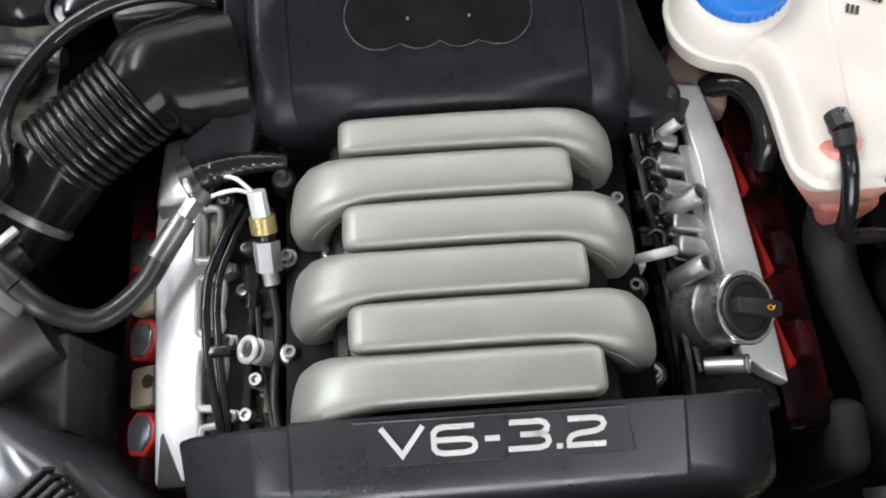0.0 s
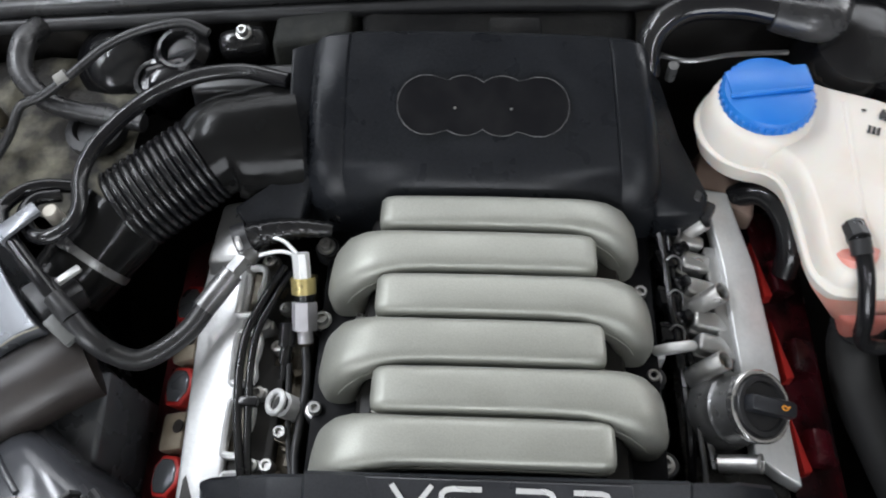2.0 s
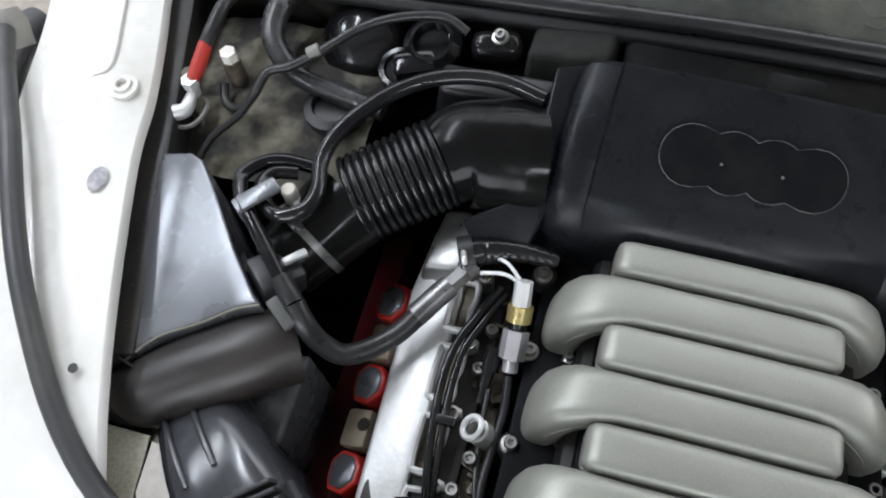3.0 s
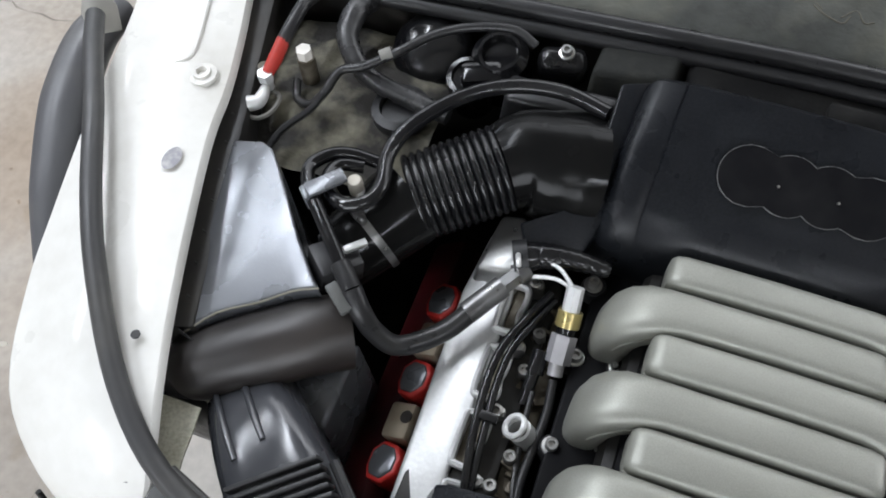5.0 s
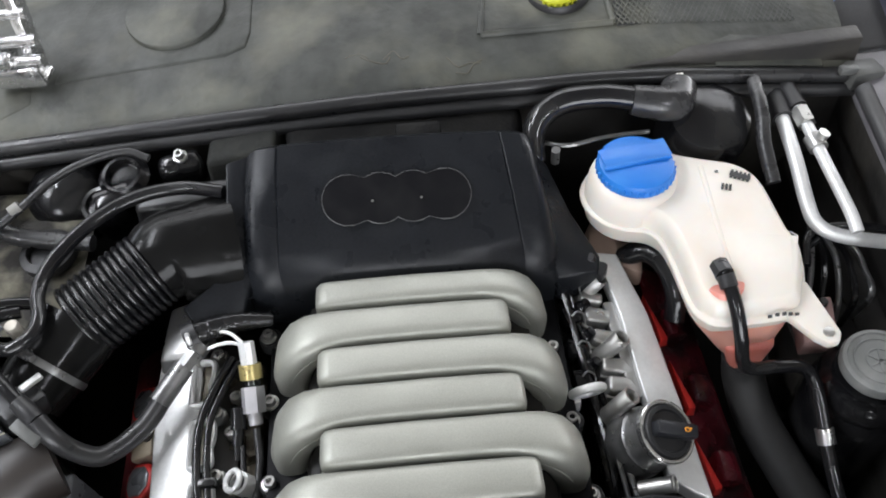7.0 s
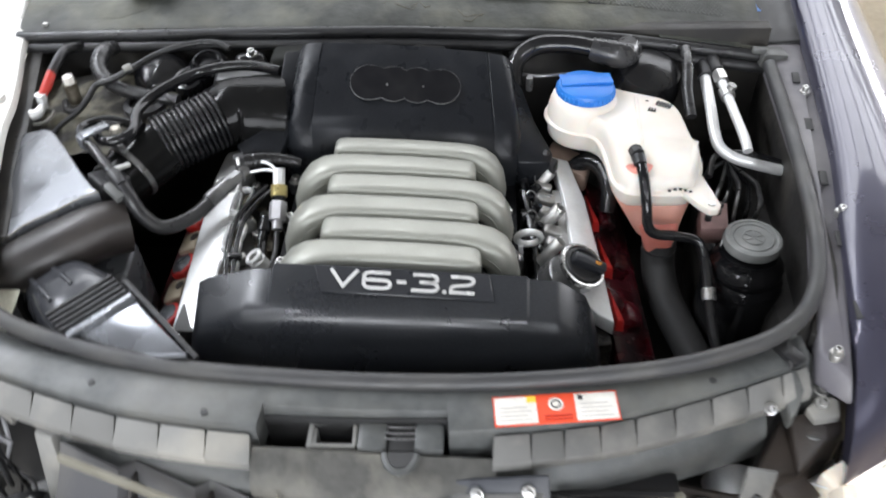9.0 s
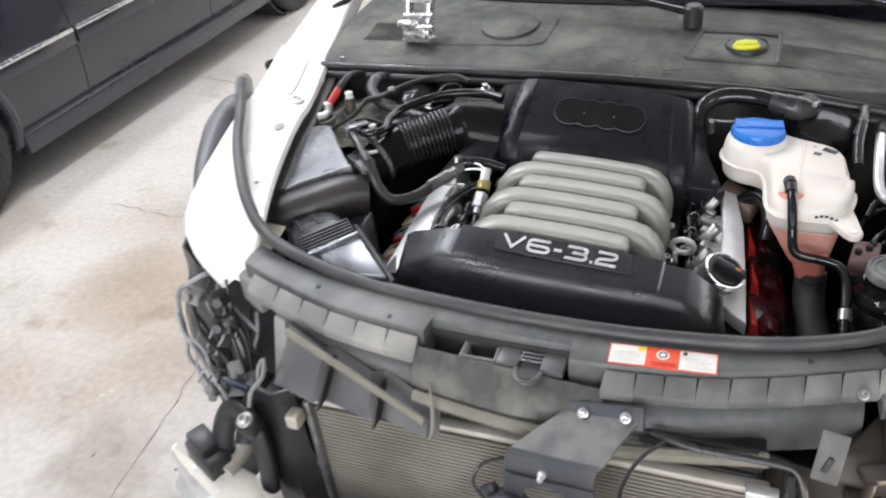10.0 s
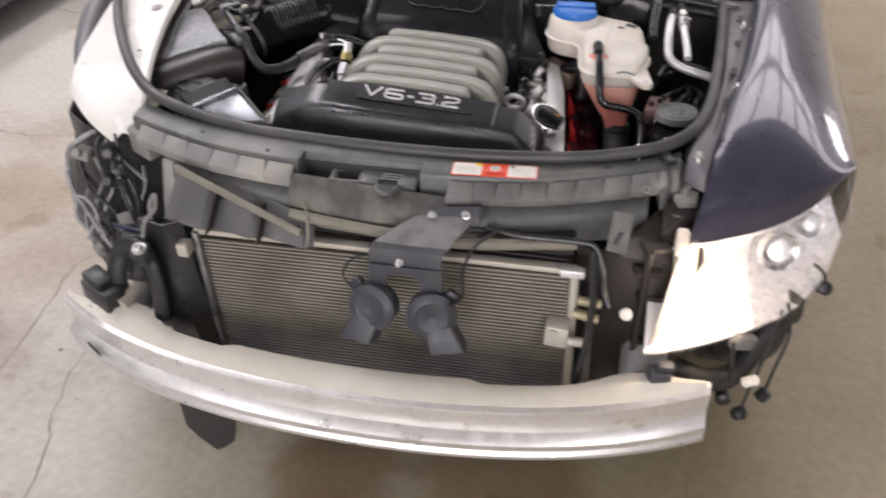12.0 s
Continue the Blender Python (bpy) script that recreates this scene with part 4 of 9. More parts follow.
def head_right():
    bm = B()
    prism(bm, [(0.235, 0.28), (0.345, 0.28), (0.31, 0.60), (0.225, 0.60)], 0.12, pose(0, 0, 0.58), 0.004)
    part("cylinder_head", bm, OILBLACK, engine)
    bm = B()
    solid(bm, [(0.300, 0.330, 0.712), (0.324, 0.312, 0.704), (0.347, 0.300, 0.698), (0.335, 0.42, 0.722), (0.320, 0.535, 0.745), (0.298, 0.625, 0.758), (0.268, 0.625, 0.765), (0.283, 0.53, 0.752), (0.289, 0.45, 0.738)],
          [(0.300, 0.330, 0.742), (0.324, 0.312, 0.734), (0.347, 0.300, 0.728), (0.335, 0.42, 0.750), (0.320, 0.535, 0.772), (0.298, 0.625, 0.785), (0.268, 0.625, 0.795), (0.283, 0.53, 0.783), (0.289, 0.45, 0.768)], 0.003, 3)
    part("valve_cover_flange", bm, BRIGHT, engine, "bright machined aluminium flange")
    # stepped blocks of the casting, with grimy gaps between them
    for bx, by, bz, wx, wy, turn in [(0.268, 0.448, 0.754, 0.040, 0.023, -8), (0.266, 0.474, 0.758, 0.042, 0.022, -8), (0.258, 0.512, 0.766, 0.036, 0.020, -10), (0.253, 0.542, 0.772, 0.034, 0.022, -10), (0.249, 0.566, 0.778, 0.030, 0.016, -10)]:
        bm = B()
        box(bm, (wx, wy, 0.036), pose(bx, by, bz - 0.014, 0, 14, turn), 0.005, 3)
        box(bm, (wx * 0.5, wy * 0.8, 0.03), pose(bx - 0.016, by - 0.003, bz - 0.022, 0, 24, turn), 0.004, 2)
        part("casting_block", bm, ALU, engine, "stained cast aluminium block")
    for mouth, foot, rad in [((0.277, 0.495, 0.790), (0.247, 0.491, 0.748), 0.0112), ((0.272, 0.418, 0.785), (0.242, 0.413, 0.742), 0.0112), ((0.266, 0.579, 0.798), (0.240, 0.574, 0.764), 0.0095)]:
        d = (Vector(mouth) - Vector(foot)).normalized()
        m = Matrix.Translation(foot) @ d.to_track_quat("Z", "Y").to_matrix().to_4x4()
        ln = (Vector(mouth) - Vector(foot)).length
        bm = B()
        lathe(bm, [(rad * 1.1, 0), (rad, 0.012), (rad, ln - 0.001), (rad * 0.93, ln), (rad * 0.78, ln), (rad * 0.72, ln - 0.003), (rad * 0.70, ln - 0.010)], m, 24)
        boss = part("bolt_boss", bm, ALU, engine, "hollow cast aluminium bolt boss")
        bm = B()
        lathe(bm, [(rad * 0.69, ln - 0.0095), (rad * 0.66, ln - 0.0082), (rad * 0.3, ln - 0.0075)], m, 16)
        part("boss_hole", bm, GRIME, boss, "grimy hole")
    bm = B()  # worn web between the bosses and the flange
    solid(bm, [(0.277, 0.43, 0.732), (0.292, 0.43, 0.732), (0.287, 0.56, 0.747), (0.266, 0.56, 0.747)], [(0.277, 0.43, 0.752), (0.292, 0.43, 0.752), (0.287, 0.56, 0.772), (0.266, 0.56, 0.774)], 0.003)
    part("casting_web", bm, ALU, engine)
    bm = B()
    box(bm, (0.035, 0.022, 0.022), pose(0.258, 0.592, 0.802, 0, 0, -30), 0.004)
    lathe(bm, [(0.009, 0), (0.009, 0.016), (0.006, 0.02)], pose(0.254, 0.598, 0.805), 12)
    part("sensor_plug", bm, BLACK, engine)
    bm = B()
    solid(bm, [(0.352, 0.26, 0.60), (0.43, 0.26, 0.56), (0.40, 0.64, 0.60), (0.325, 0.64, 0.65)],
          [(0.352, 0.26, 0.685), (0.425, 0.26, 0.64), (0.395, 0.64, 0.69), (0.325, 0.64, 0.745)], 0.012)
    part("coil_cover", bm, DEEPRED, engine, "black-red grimy coil cover")
    bm = B()  # lifting eye
    sweep(bm, [Vector((0.222, 0.434, 0.778)) + 0.019 * (math.cos(a) * Vector((0.985, 0.148, 0.05)) + math.sin(a) * Vector((-0.2, -0.31, 0.93))) for a in [2 * math.pi * k / 14 for k in range(14)]], 0.0055, 10, 2, closed=True)
    box(bm, (0.016, 0.014, 0.03), pose(0.206, 0.432, 0.752), 0.004)
    part("lifting_eye", bm, BRIGHT, engine, "bright metal lifting eye")
    bm = B()
    for k in range(4):
        box(bm, (0.024, 0.024, 0.03), pose(0.222, 0.463 + 0.04 * k, 0.744 + 0.01 * k, 0, 10, 8 * k), 0.005)
        lathe(bm, [(0.0085, 0), (0.0085, 0.012), (0.0065, 0.014), (0.0065, 0.022)], pose(0.231, 0.478 + 0.038 * k, 0.75 + 0.009 * k, 0, 35, 0), 14)
        rod(bm, (0.232, 0.466 + 0.04 * k, 0.757 + 0.01 * k), (0.212, 0.47 + 0.04 * k, 0.76 + 0.01 * k), 0.003, 8)
    sweep(bm, [(0.215, 0.60, 0.79), (0.222, 0.52, 0.772), (0.232, 0.44, 0.752), (0.238, 0.36, 0.735), (0.24, 0.29, 0.70)], 0.005, 8)
    sweep(bm, [(0.225, 0.60, 0.785), (0.232, 0.50, 0.76), (0.246, 0.42, 0.742), (0.25, 0.34, 0.72)], 0.004, 8)
    part("injector_wiring", bm, GLOSSHOSE, engine, "black injector wiring")
    for k in range(4):
        bm = B()
        sweep(bm, [(0.222, 0.462 + 0.038 * k, 0.762 + 0.01 * k), (0.229, 0.466 + 0.038 * k, 0.766 + 0.01 * k), (0.237, 0.462 + 0.038 * k, 0.763 + 0.01 * k), (0.238, 0.452 + 0.038 * k, 0.756 + 0.01 * k)], 0.0013, 6, 4)
        part("injector_clip", bm, STEELDARK, engine, "thin steel injector clip")
    bm = B()
    sweep(bm, [(0.243, 0.395, 0.745), (0.246, 0.35, 0.742), (0.25, 0.318, 0.728), (0.252, 0.285, 0.71)], 0.0032, 8, 4)
    sweep(bm, [(0.256, 0.40, 0.742), (0.255, 0.36, 0.735), (0.262, 0.32, 0.722)], 0.0045, 8, 4)
    part("oil_line", bm, STEELDARK, engine, "thin oily pipe")


head_right()
for cx, cy, cz in [(0.357, 0.352, 0.704), (0.350, 0.452, 0.718), (0.336, 0.545, 0.734)]:
    bm = B()
    solid(bm, [(cx - 0.006, cy - 0.034, cz - 0.03), (cx + 0.014, cy - 0.028, cz - 0.045), (cx + 0.006, cy + 0.02, cz - 0.03), (cx - 0.012, cy + 0.034, cz - 0.02)],
          [(cx - 0.002, cy - 0.036, cz + 0.012), (cx + 0.010, cy - 0.030, cz + 0.004), (cx - 0.002, cy + 0.010, cz + 0.010), (cx - 0.010, cy + 0.036, cz + 0.016)], 0.003)
    c = part("ignition_coil", bm, RED, engine, "red ignition coil")
    bm = B()
    box(bm, (0.032, 0.044, 0.03), pose(cx + 0.024, cy, cz - 0.02, 0, 32, 0), 0.008)
    part("coil_top", bm, DEEPRED, c, "black-red coil top")

# oil filler
of_z = Vector((0.46, -0.20, 0.87)).normalized()
of_x = (Vector((1, -0.12, 0)) - of_z * of_z.dot(Vector((1, -0.12, 0)))).normalized()
OF = Matrix.Translation((0.302, 0.369, 0.782)) @ Matrix((of_x, of_z.cross(of_x), of_z)).transposed().to_4x4() @ Matrix.Scale(0.98, 4)
filler = thing("oil_filler", OF.translation, "cast aluminium oil filler neck with a black cap", "oil filler")
bm = B()
lathe(bm, [(0.043, -0.075), (0.043, -0.05), (0.040, -0.046), (0.040, -0.036), (0.037, -0.033), (0.035, -0.012), (0.038, -0.009), (0.038, -0.001), (0.0365, 0.0), (0.0335, 0.0), (0.0325, -0.004)], OF, 40)
part("neck", bm, STEELDARK, filler, "stepped oily metal neck")
bm = B()
lathe(bm, [(0.0372, -0.009), (0.0386, -0.008), (0.0386, 0.0), (0.0372, 0.0012), (0.0345, 0.001), (0.0345, -0.004)], OF, 44, caps=False)
part("rim_ring", bm, CHROME, filler, "bright turned rim")
bm = B()
lathe(bm, [(0.0325, -0.012), (0.0325, 0.001), (0.031, 0.0035), (0.026, 0.004), (0.0245, 0.0015), (0.0, 0.0015)], OF, 40)
capb = part("cap", bm, BLACK, filler, "round black oil cap")
bm = B()
box(bm, (0.058, 0.018, 0.020), OF @ pose(0.004, 0, 0.008, 0, 0, 0), 0.005)
grip = part("grip", bm, COVERSMOOTH, capb)
bm = B()
sweep(bm, [OF @ Vector(p) for p in [(0.011, 0.001, 0.0183), (0.0125, -0.002, 0.0183), (0.0175, -0.002, 0.0183), (0.021, 0.0025, 0.0183), (0.018, 0.0005, 0.0183), (0.0145, 0.0022, 0.0183), (0.012, 0.001, 0.0183)]], 0.0007, 6, 2)
part("oil_can_mark", bm, ORANGE, capb, "orange oil can symbol")
bm = B()
rod(bm, (0.264, 0.322, 0.735), (0.301, 0.318, 0.752), 0.0095, 16)
sweep(bm, [Vector((0.3015, 0.318, 0.7525)) + 0.0095 * (math.cos(a) * Vector((0.42, 0.0, -0.9)) + math.sin(a) * Vector((0.1, 0.9, 0.1))) for a in [2 * math.pi * k / 12 for k in range(12)]], 0.002, 6, 2, closed=True)
part("hollow_boss", bm, ALU, filler)

# ---- fittings in the left valley ----
fuel = thing("fuel_line", (-0.24, 0.5, 0.84), "black fuel hose with crimped metal ends and a sensor fitting", "hose")
bm = B()
sweep(bm, [(-0.391, 0.417, 0.902), (-0.379, 0.404, 0.888), (-0.365, 0.397, 0.858), (-0.34, 0.399, 0.833), (-0.30, 0.432, 0.83), (-0.268, 0.478, 0.842)], 0.0115, 14)
part("hose", bm, RUBBER, fuel, "smooth black rubber hose")
bm = B()
for a, b, rr in [((-0.283, 0.455, 0.838), (-0.255, 0.495, 0.845), 0.0128), ((-0.255, 0.495, 0.845), (-0.243, 0.512, 0.847), 0.0105), ((-0.243, 0.512, 0.847), (-0.235, 0.522, 0.848), 0.013)]:
    rod(bm, a, b, rr, 18 if rr > 0.011 else 6)
part("crimped_end", bm, STEELDARK, fuel, "crimped dull metal hose end")
bm = B()
sweep(bm, [(-0.238, 0.518, 0.848), (-0.222, 0.532, 0.855), (-0.20, 0.528, 0.857), (-0.182, 0.512, 0.855)], 0.0023, 10)
part("metal_pipe", bm, BRIGHT, fuel, "thin bright metal pipe")
bm = B()
sweep(bm, [(-0.236, 0.512, 0.846), (-0.222, 0.515, 0.85), (-0.20, 0.517, 0.852), (-0.18, 0.51, 0.852)], 0.0023, 10)
part("metal_pipe", bm, BRIGHT, fuel, "thin bright metal pipe")
bm = B()
rod(bm, (-0.178, 0.512, 0.857), (-0.177, 0.485, 0.836), 0.0098, 8)
part("union", bm, BRIGHT, fuel)
bm = B()
rod(bm, (-0.177, 0.492, 0.839), (-0.177, 0.478, 0.828), 0.0135, 18)
part("yellow_collar", bm, BRASS, fuel, "yellow plated collar")
bm = B()
rod(bm, (-0.177, 0.482, 0.830), (-0.177, 0.468, 0.819), 0.0105, 18)
part("seal_ring", bm, GLOSSHOSE, fuel)
bm = B()
rod(bm, (-0.177, 0.470, 0.822), (-0.177, 0.443, 0.807), 0.0142, 6)
rod(bm, (-0.177, 0.444, 0.808), (-0.176, 0.431, 0.8), 0.0085, 14)
part("sensor_body", bm, SENSORGREY, fuel, "hexagonal metal sensor body")
bm = B()
sweep(bm, [(-0.176, 0.426, 0.798), (-0.173, 0.39, 0.79), (-0.176, 0.35, 0.785), (-0.178, 0.31, 0.782), (-0.172, 0.27, 0.78)], 0.005, 10)
sweep(bm, [(-0.194, 0.41, 0.792), (-0.192, 0.37, 0.785), (-0.186, 0.32, 0.782), (-0.178, 0.285, 0.782)], 0.0032, 8)
part("sensor_cable", bm, RUBBER, fuel, "ribbed black sensor cable")
bm = B()
rod(bm, (-0.197, 0.452, 0.806), (-0.198, 0.428, 0.797), 0.0092, 16)
rod(bm, (-0.198, 0.429, 0.797), (-0.2, 0.41, 0.791), 0.0068, 14)
rod(bm, (-0.2, 0.411, 0.791), (-0.201, 0.394, 0.786), 0.0045, 12)
rod(bm, (-0.198, 0.431, 0.798), (-0.1983, 0.428, 0.797), 0.0102, 16)
part("round_plug", bm, GLOSSHOSE, fuel, "shiny black round plug")

vent = thing("breather_boot", (-0.2, 0.545, 0.845), "tapered shiny black rubber boot with a spring clip", "hose")
bm = B()
base = [Vector((-0.248, 0.531, 0.85)), Vector((-0.226, 0.54, 0.852)), Vector((-0.19, 0.5475, 0.849)), Vector((-0.15, 0.55, 0.841))]
path = spline(base, 12)
taper = [0.0185, 0.0178, 0.0165, 0.0158, 0.0153, 0.0146, 0.0136, 0.0124, 0.011, 0.0096, 0.008]
radii = [float(np.interp(k / (len(path) - 1) * 10, range(11), taper)) - (0.0011 if k > 10 and k % 3 == 0 else 0) for k in range(len(path))]
sweep(bm, path, radii, 20, 1)
part("boot", bm, GLOSSHOSE, vent, "tapered rubber boot with fine ribs")
bm = B()
rod(bm, (-0.253, 0.529, 0.85), (-0.238, 0.535, 0.851), 0.0205, 24)
part("end_collar", bm, BLACK, vent)
bm = B()
box(bm, (0.006, 0.022, 0.012), pose(-0.2455, 0.5225, 0.866, -30, 0, 20), 0.002)
part("clip", bm, BRIGHT, vent, "bright spring clip")

loom = thing("wiring_conduit", (-0.23, 0.4, 0.8), "pair of smooth black wiring conduits along the head", "cable")
bm = B()
sweep(bm, [(-0.205, 0.515, 0.82), (-0.22, 0.48, 0.822), (-0.236, 0.44, 0.82), (-0.241, 0.40, 0.814), (-0.238, 0.345, 0.805), (-0.23, 0.29, 0.792), (-0.22, 0.24, 0.775)], 0.0048, 10)
part("conduit", bm, GLOSSHOSE, loom)
bm = B()
sweep(bm, [(-0.199, 0.51, 0.815), (-0.213, 0.475, 0.818), (-0.227, 0.44, 0.815), (-0.231, 0.40, 0.809), (-0.228, 0.345, 0.801), (-0.224, 0.29, 0.788), (-0.217, 0.24, 0.772)], 0.0045, 10)
part("conduit", bm, GLOSSHOSE, loom)
bm = B()
box(bm, (0.026, 0.011, 0.012), pose(-0.23, 0.362, 0.806), 0.003)
part("clip", bm, GLOSSHOSE, loom)
bm = B()
sweep(bm, [Vector((-0.199, 0.362, 0.806)) + 0.0115 * (math.cos(a) * Vector((0.85, 0, 0.5)) + math.sin(a) * Vector((0, 1, 0))) for a in [2 * math.pi * k / 14 for k in range(14)]], 0.0035, 8, 2, closed=True)
lathe(bm, [(0.0135, -0.03), (0.0135, -0.006), (0.010, -0.005), (0.009, -0.02)], Matrix.Translation((-0.197, 0.362, 0.804)) @ pose(0, 0, 0, 0, -25, 0), 20, caps=False)
part("lifting_ring", bm, BRIGHT, loom, "bright metal lifting ring")
# ---- the car: body round the engine bay ----
car = thing("car", (0, 1.0, 0), "dark blue car with bonnet removed and one wing stripped cream-white", "car")

# bay walls and floor
bm = B()
prism(bm, [(-0.62, 0.10), (0.62, 0.10), (0.66, 0.86), (-0.68, 0.86)], 0.02, pose(0, 0, 0.36))
part("bay_floor", bm, TRAYBLACK, car, "dark bay undertray")
bm = B()
box(bm, (1.36, 0.03, 0.60), pose(-0.01, 0.85, 0.62), 0.004)
part("firewall", bm, TRAYBLACK, car, "dark firewall")
bm = B()
solid(bm, [(-0.70, 0.86, 0.36), (-0.66, 0.86, 0.36), (-0.535, 0.335, 0.36), (-0.575, 0.325, 0.36)], [(-0.70, 0.86, 0.918), (-0.672, 0.86, 0.918), (-0.545, 0.335, 0.874), (-0.585, 0.325, 0.874)], 0.003)
part("inner_wing", bm, TRAYBLACK, car, "black inner wing")
bm = B()
solid(bm, [(0.668, 0.86, 0.36), (0.71, 0.86, 0.36), (0.66, 0.3, 0.36), (0.60, 0.17, 0.36), (0.57, 0.19, 0.36), (0.635, 0.32, 0.36)], [(0.668, 0.86, 0.868), (0.70, 0.86, 0.868), (0.645, 0.3, 0.842), (0.605, 0.175, 0.828), (0.578, 0.195, 0.828), (0.632, 0.32, 0.842)], 0.003)
part("inner_wing", bm, TRAYBLACK, car, "black inner wing")
bm = B()  # sandy, dirt-covered ledge seen under the rail's front end
rows = [[(x - 0.14 * (y - 0.2), y, 0.83 + 0.05 * (y - 0.2) - 0.05 * (x + 0.55) + 0.004 * noise.noise((x * 30, y * 30, 0))) for y in (0.195, 0.207, 0.22, 0.232, 0.245, 0.258, 0.268)] for x in (-0.566, -0.555, -0.545, -0.535, -0.525, -0.515, -0.505)]
sheet(bm, rows, 0.003)
part("apron_ledge", bm, SANDY, car, "cream ledge covered with sandy dirt")
# slotted black edge strip beside the white rail
for k in range(9):
    t = k / 10
    p = Vector((-0.628, 0.63, 0.892)).lerp(Vector((-0.53, 0.25, 0.86)), t)
    bm = B()
    box(bm, (0.022, 0.0022, 0.012), Matrix.Translation(p) @ pose(0, 0, 0, 0, 18, -15), 0.001, 1)
    part("edge_clip", bm, BLACK, car)

# cream-white apron on the stripped side
inner = [(-0.700, 0.86, 0.937), (-0.680, 0.771, 0.932), (-0.655, 0.69, 0.928), (-0.634, 0.609, 0.923), (-0.620, 0.531, 0.92), (-0.578, 0.381, 0.908), (-0.549, 0.28, 0.89), (-0.528, 0.21, 0.868), (-0.521, 0.155, 0.830), (-0.530, 0.122, 0.795)]
outer = [(-0.850, 0.88, 0.95), (-0.818, 0.771, 0.946), (-0.79, 0.67, 0.940), (-0.775, 0.581, 0.933), (-0.764, 0.50, 0.922), (-0.752, 0.40, 0.90), (-0.74, 0.32, 0.882), (-0.705, 0.22, 0.862), (-0.64, 0.155, 0.83), (-0.56, 0.118, 0.79)]
bm = B()
ia, oa = spline(inner, 4), spline(outer, 4)
rows = []
for p, q in zip(ia, oa):
    row = [p + Vector((0.004, 0, -0.010)), p + Vector((0.003, 0, -0.004)), p]
    for t in (0.12, 0.3, 0.5, 0.7, 0.88):
        m = p.lerp(q, t)
        m.z += 0.010 * math.sin(math.pi * t)
        row.append(m)
    fall = 0.014 + 0.046 * min(1, max(0, (q.y - 0.3) / 0.25))
    row += [q, q + Vector((-0.006, -0.002, -0.010)), q + Vector((-0.008, -0.003, -fall))]
    rows.append(row)
sheet(bm, rows, -0.002)
apron = part("apron_panel", bm, WHITEPAINT, car, "cream-white apron panel with scuffs", smooth=30)
for hx, hy, hz, hr in [(-0.661, 0.612, 0.934, 0.012)]:
    bm = B()
    lathe(bm, [(0.017, -0.004), (0.017, 0.0012), (0.0115, 0.0022), (0.0105, 0.006), (0.0065, 0.0065), (0.005, 0.001)], pose(hx, hy, hz), 24)
    part("bolt", bm, WHITEPAINT, apron, "painted bolt")
for hx, hy, hz, hr in [(-0.580, 0.300, 0.9045, 0.005), (-0.541, 0.175, 0.848, 0.004)]:
    bm = B()
    lathe(bm, [(hr, 0), (hr, 0.0015)], pose(hx, hy, hz), 14)
    part("hole", bm, INK, apron, "small dark hole")
bm = B()
lathe(bm, [(0.013, 0), (0.013, 0.003), (0.008, 0.004), (0.008, 0.009), (0.004, 0.009)], Matrix.Translation((-0.558, 0.165, 0.812)) @ pose(0, 0, 0, 35, 0, 0), 16)
part("bolt", bm, STEEL, apron)
bm = B()  # folded pressing line on the rail
sweep(bm, [(-0.73, 0.80, 0.949), (-0.70, 0.70, 0.945), (-0.685, 0.635, 0.940), (-0.70, 0.615, 0.939)], 0.0025, 6)
part("pressed_rib", bm, WHITEPAINT, apron)
# dark smudge
bm = B()
lathe(bm, [(0.012, 0), (0.010, 0.0006)], Matrix.Translation((-0.640, 0.496, 0.9275)) @ Matrix.Diagonal((0.9, 1.3, 1, 1)), 18)
part("smudge", bm, GREASE, apron, "dark greasy smudge")
# rear end of the rail towards the screen, with a torn black seal
bm = B()
solid(bm, [(-0.71, 0.86, 0.90), (-0.855, 0.88, 0.90), (-0.95, 1.35, 0.93), (-0.83, 1.35, 0.93)], [(-0.708, 0.86, 0.942), (-0.845, 0.88, 0.955), (-0.94, 1.35, 0.985), (-0.84, 1.35, 0.985)], 0.012, 3)
part("rear_rail", bm, WHITEPAINT, car, "cream-white rail under the screen pillar")
bm = B()
sweep(bm, [(-0.80, 1.25, 1.0), (-0.79, 1.18, 1.015), (-0.77, 1.12, 0.995), (-0.80, 1.08, 0.985)], [0.006, 0.014, 0.010, 0.005], 8)
part("torn_seal", bm, RUBBER, car, "torn black seal end")
bm = B()
sweep(bm, [(-0.885, 0.86, 0.90), (-0.872, 0.838, 0.915), (-0.855, 0.83, 0.93)], [0.01, 0.014, 0.006], 8)
part("torn_seal", bm, RUBBER, car, "torn black seal end")

# wheel arch liner, wiring and stay behind the missing lamp
liner = thing("wheel_arch_liner", (-0.8, 0.3, 0.4), "black plastic wheel arch liner with hanging wires", "car part")
bm = B()
rows = []
for k in range(11):
    t = k / 10
    z = 0.30 + 0.49 * t
    bulge = math.sin(math.pi * min(1, t * 1.15))
    rows.append([(-0.46, 0.19, z), (-0.56, 0.155, z), (-0.66, 0.155, z), (-0.735 - 0.045 * bulge, 0.19 + 0.02 * t, z), (-0.775 - 0.085 * bulge, 0.25 + 0.05 * t, z), (-0.79 - 0.1 * bulge, 0.40 + 0.05 * t, z), (-0.79 - 0.11 * bulge, 0.62, z)])
sheet(bm, rows, 0.004)
part("shell", bm, BLACK, liner)
bm = B()
sweep(bm, [(-0.80, 0.38, 0.80), (-0.83, 0.46, 0.83), (-0.865, 0.57, 0.862), (-0.885, 0.67, 0.875), (-0.885, 0.74, 0.86)], [0.02, 0.030, 0.034, 0.030, 0.02], 20, 6)
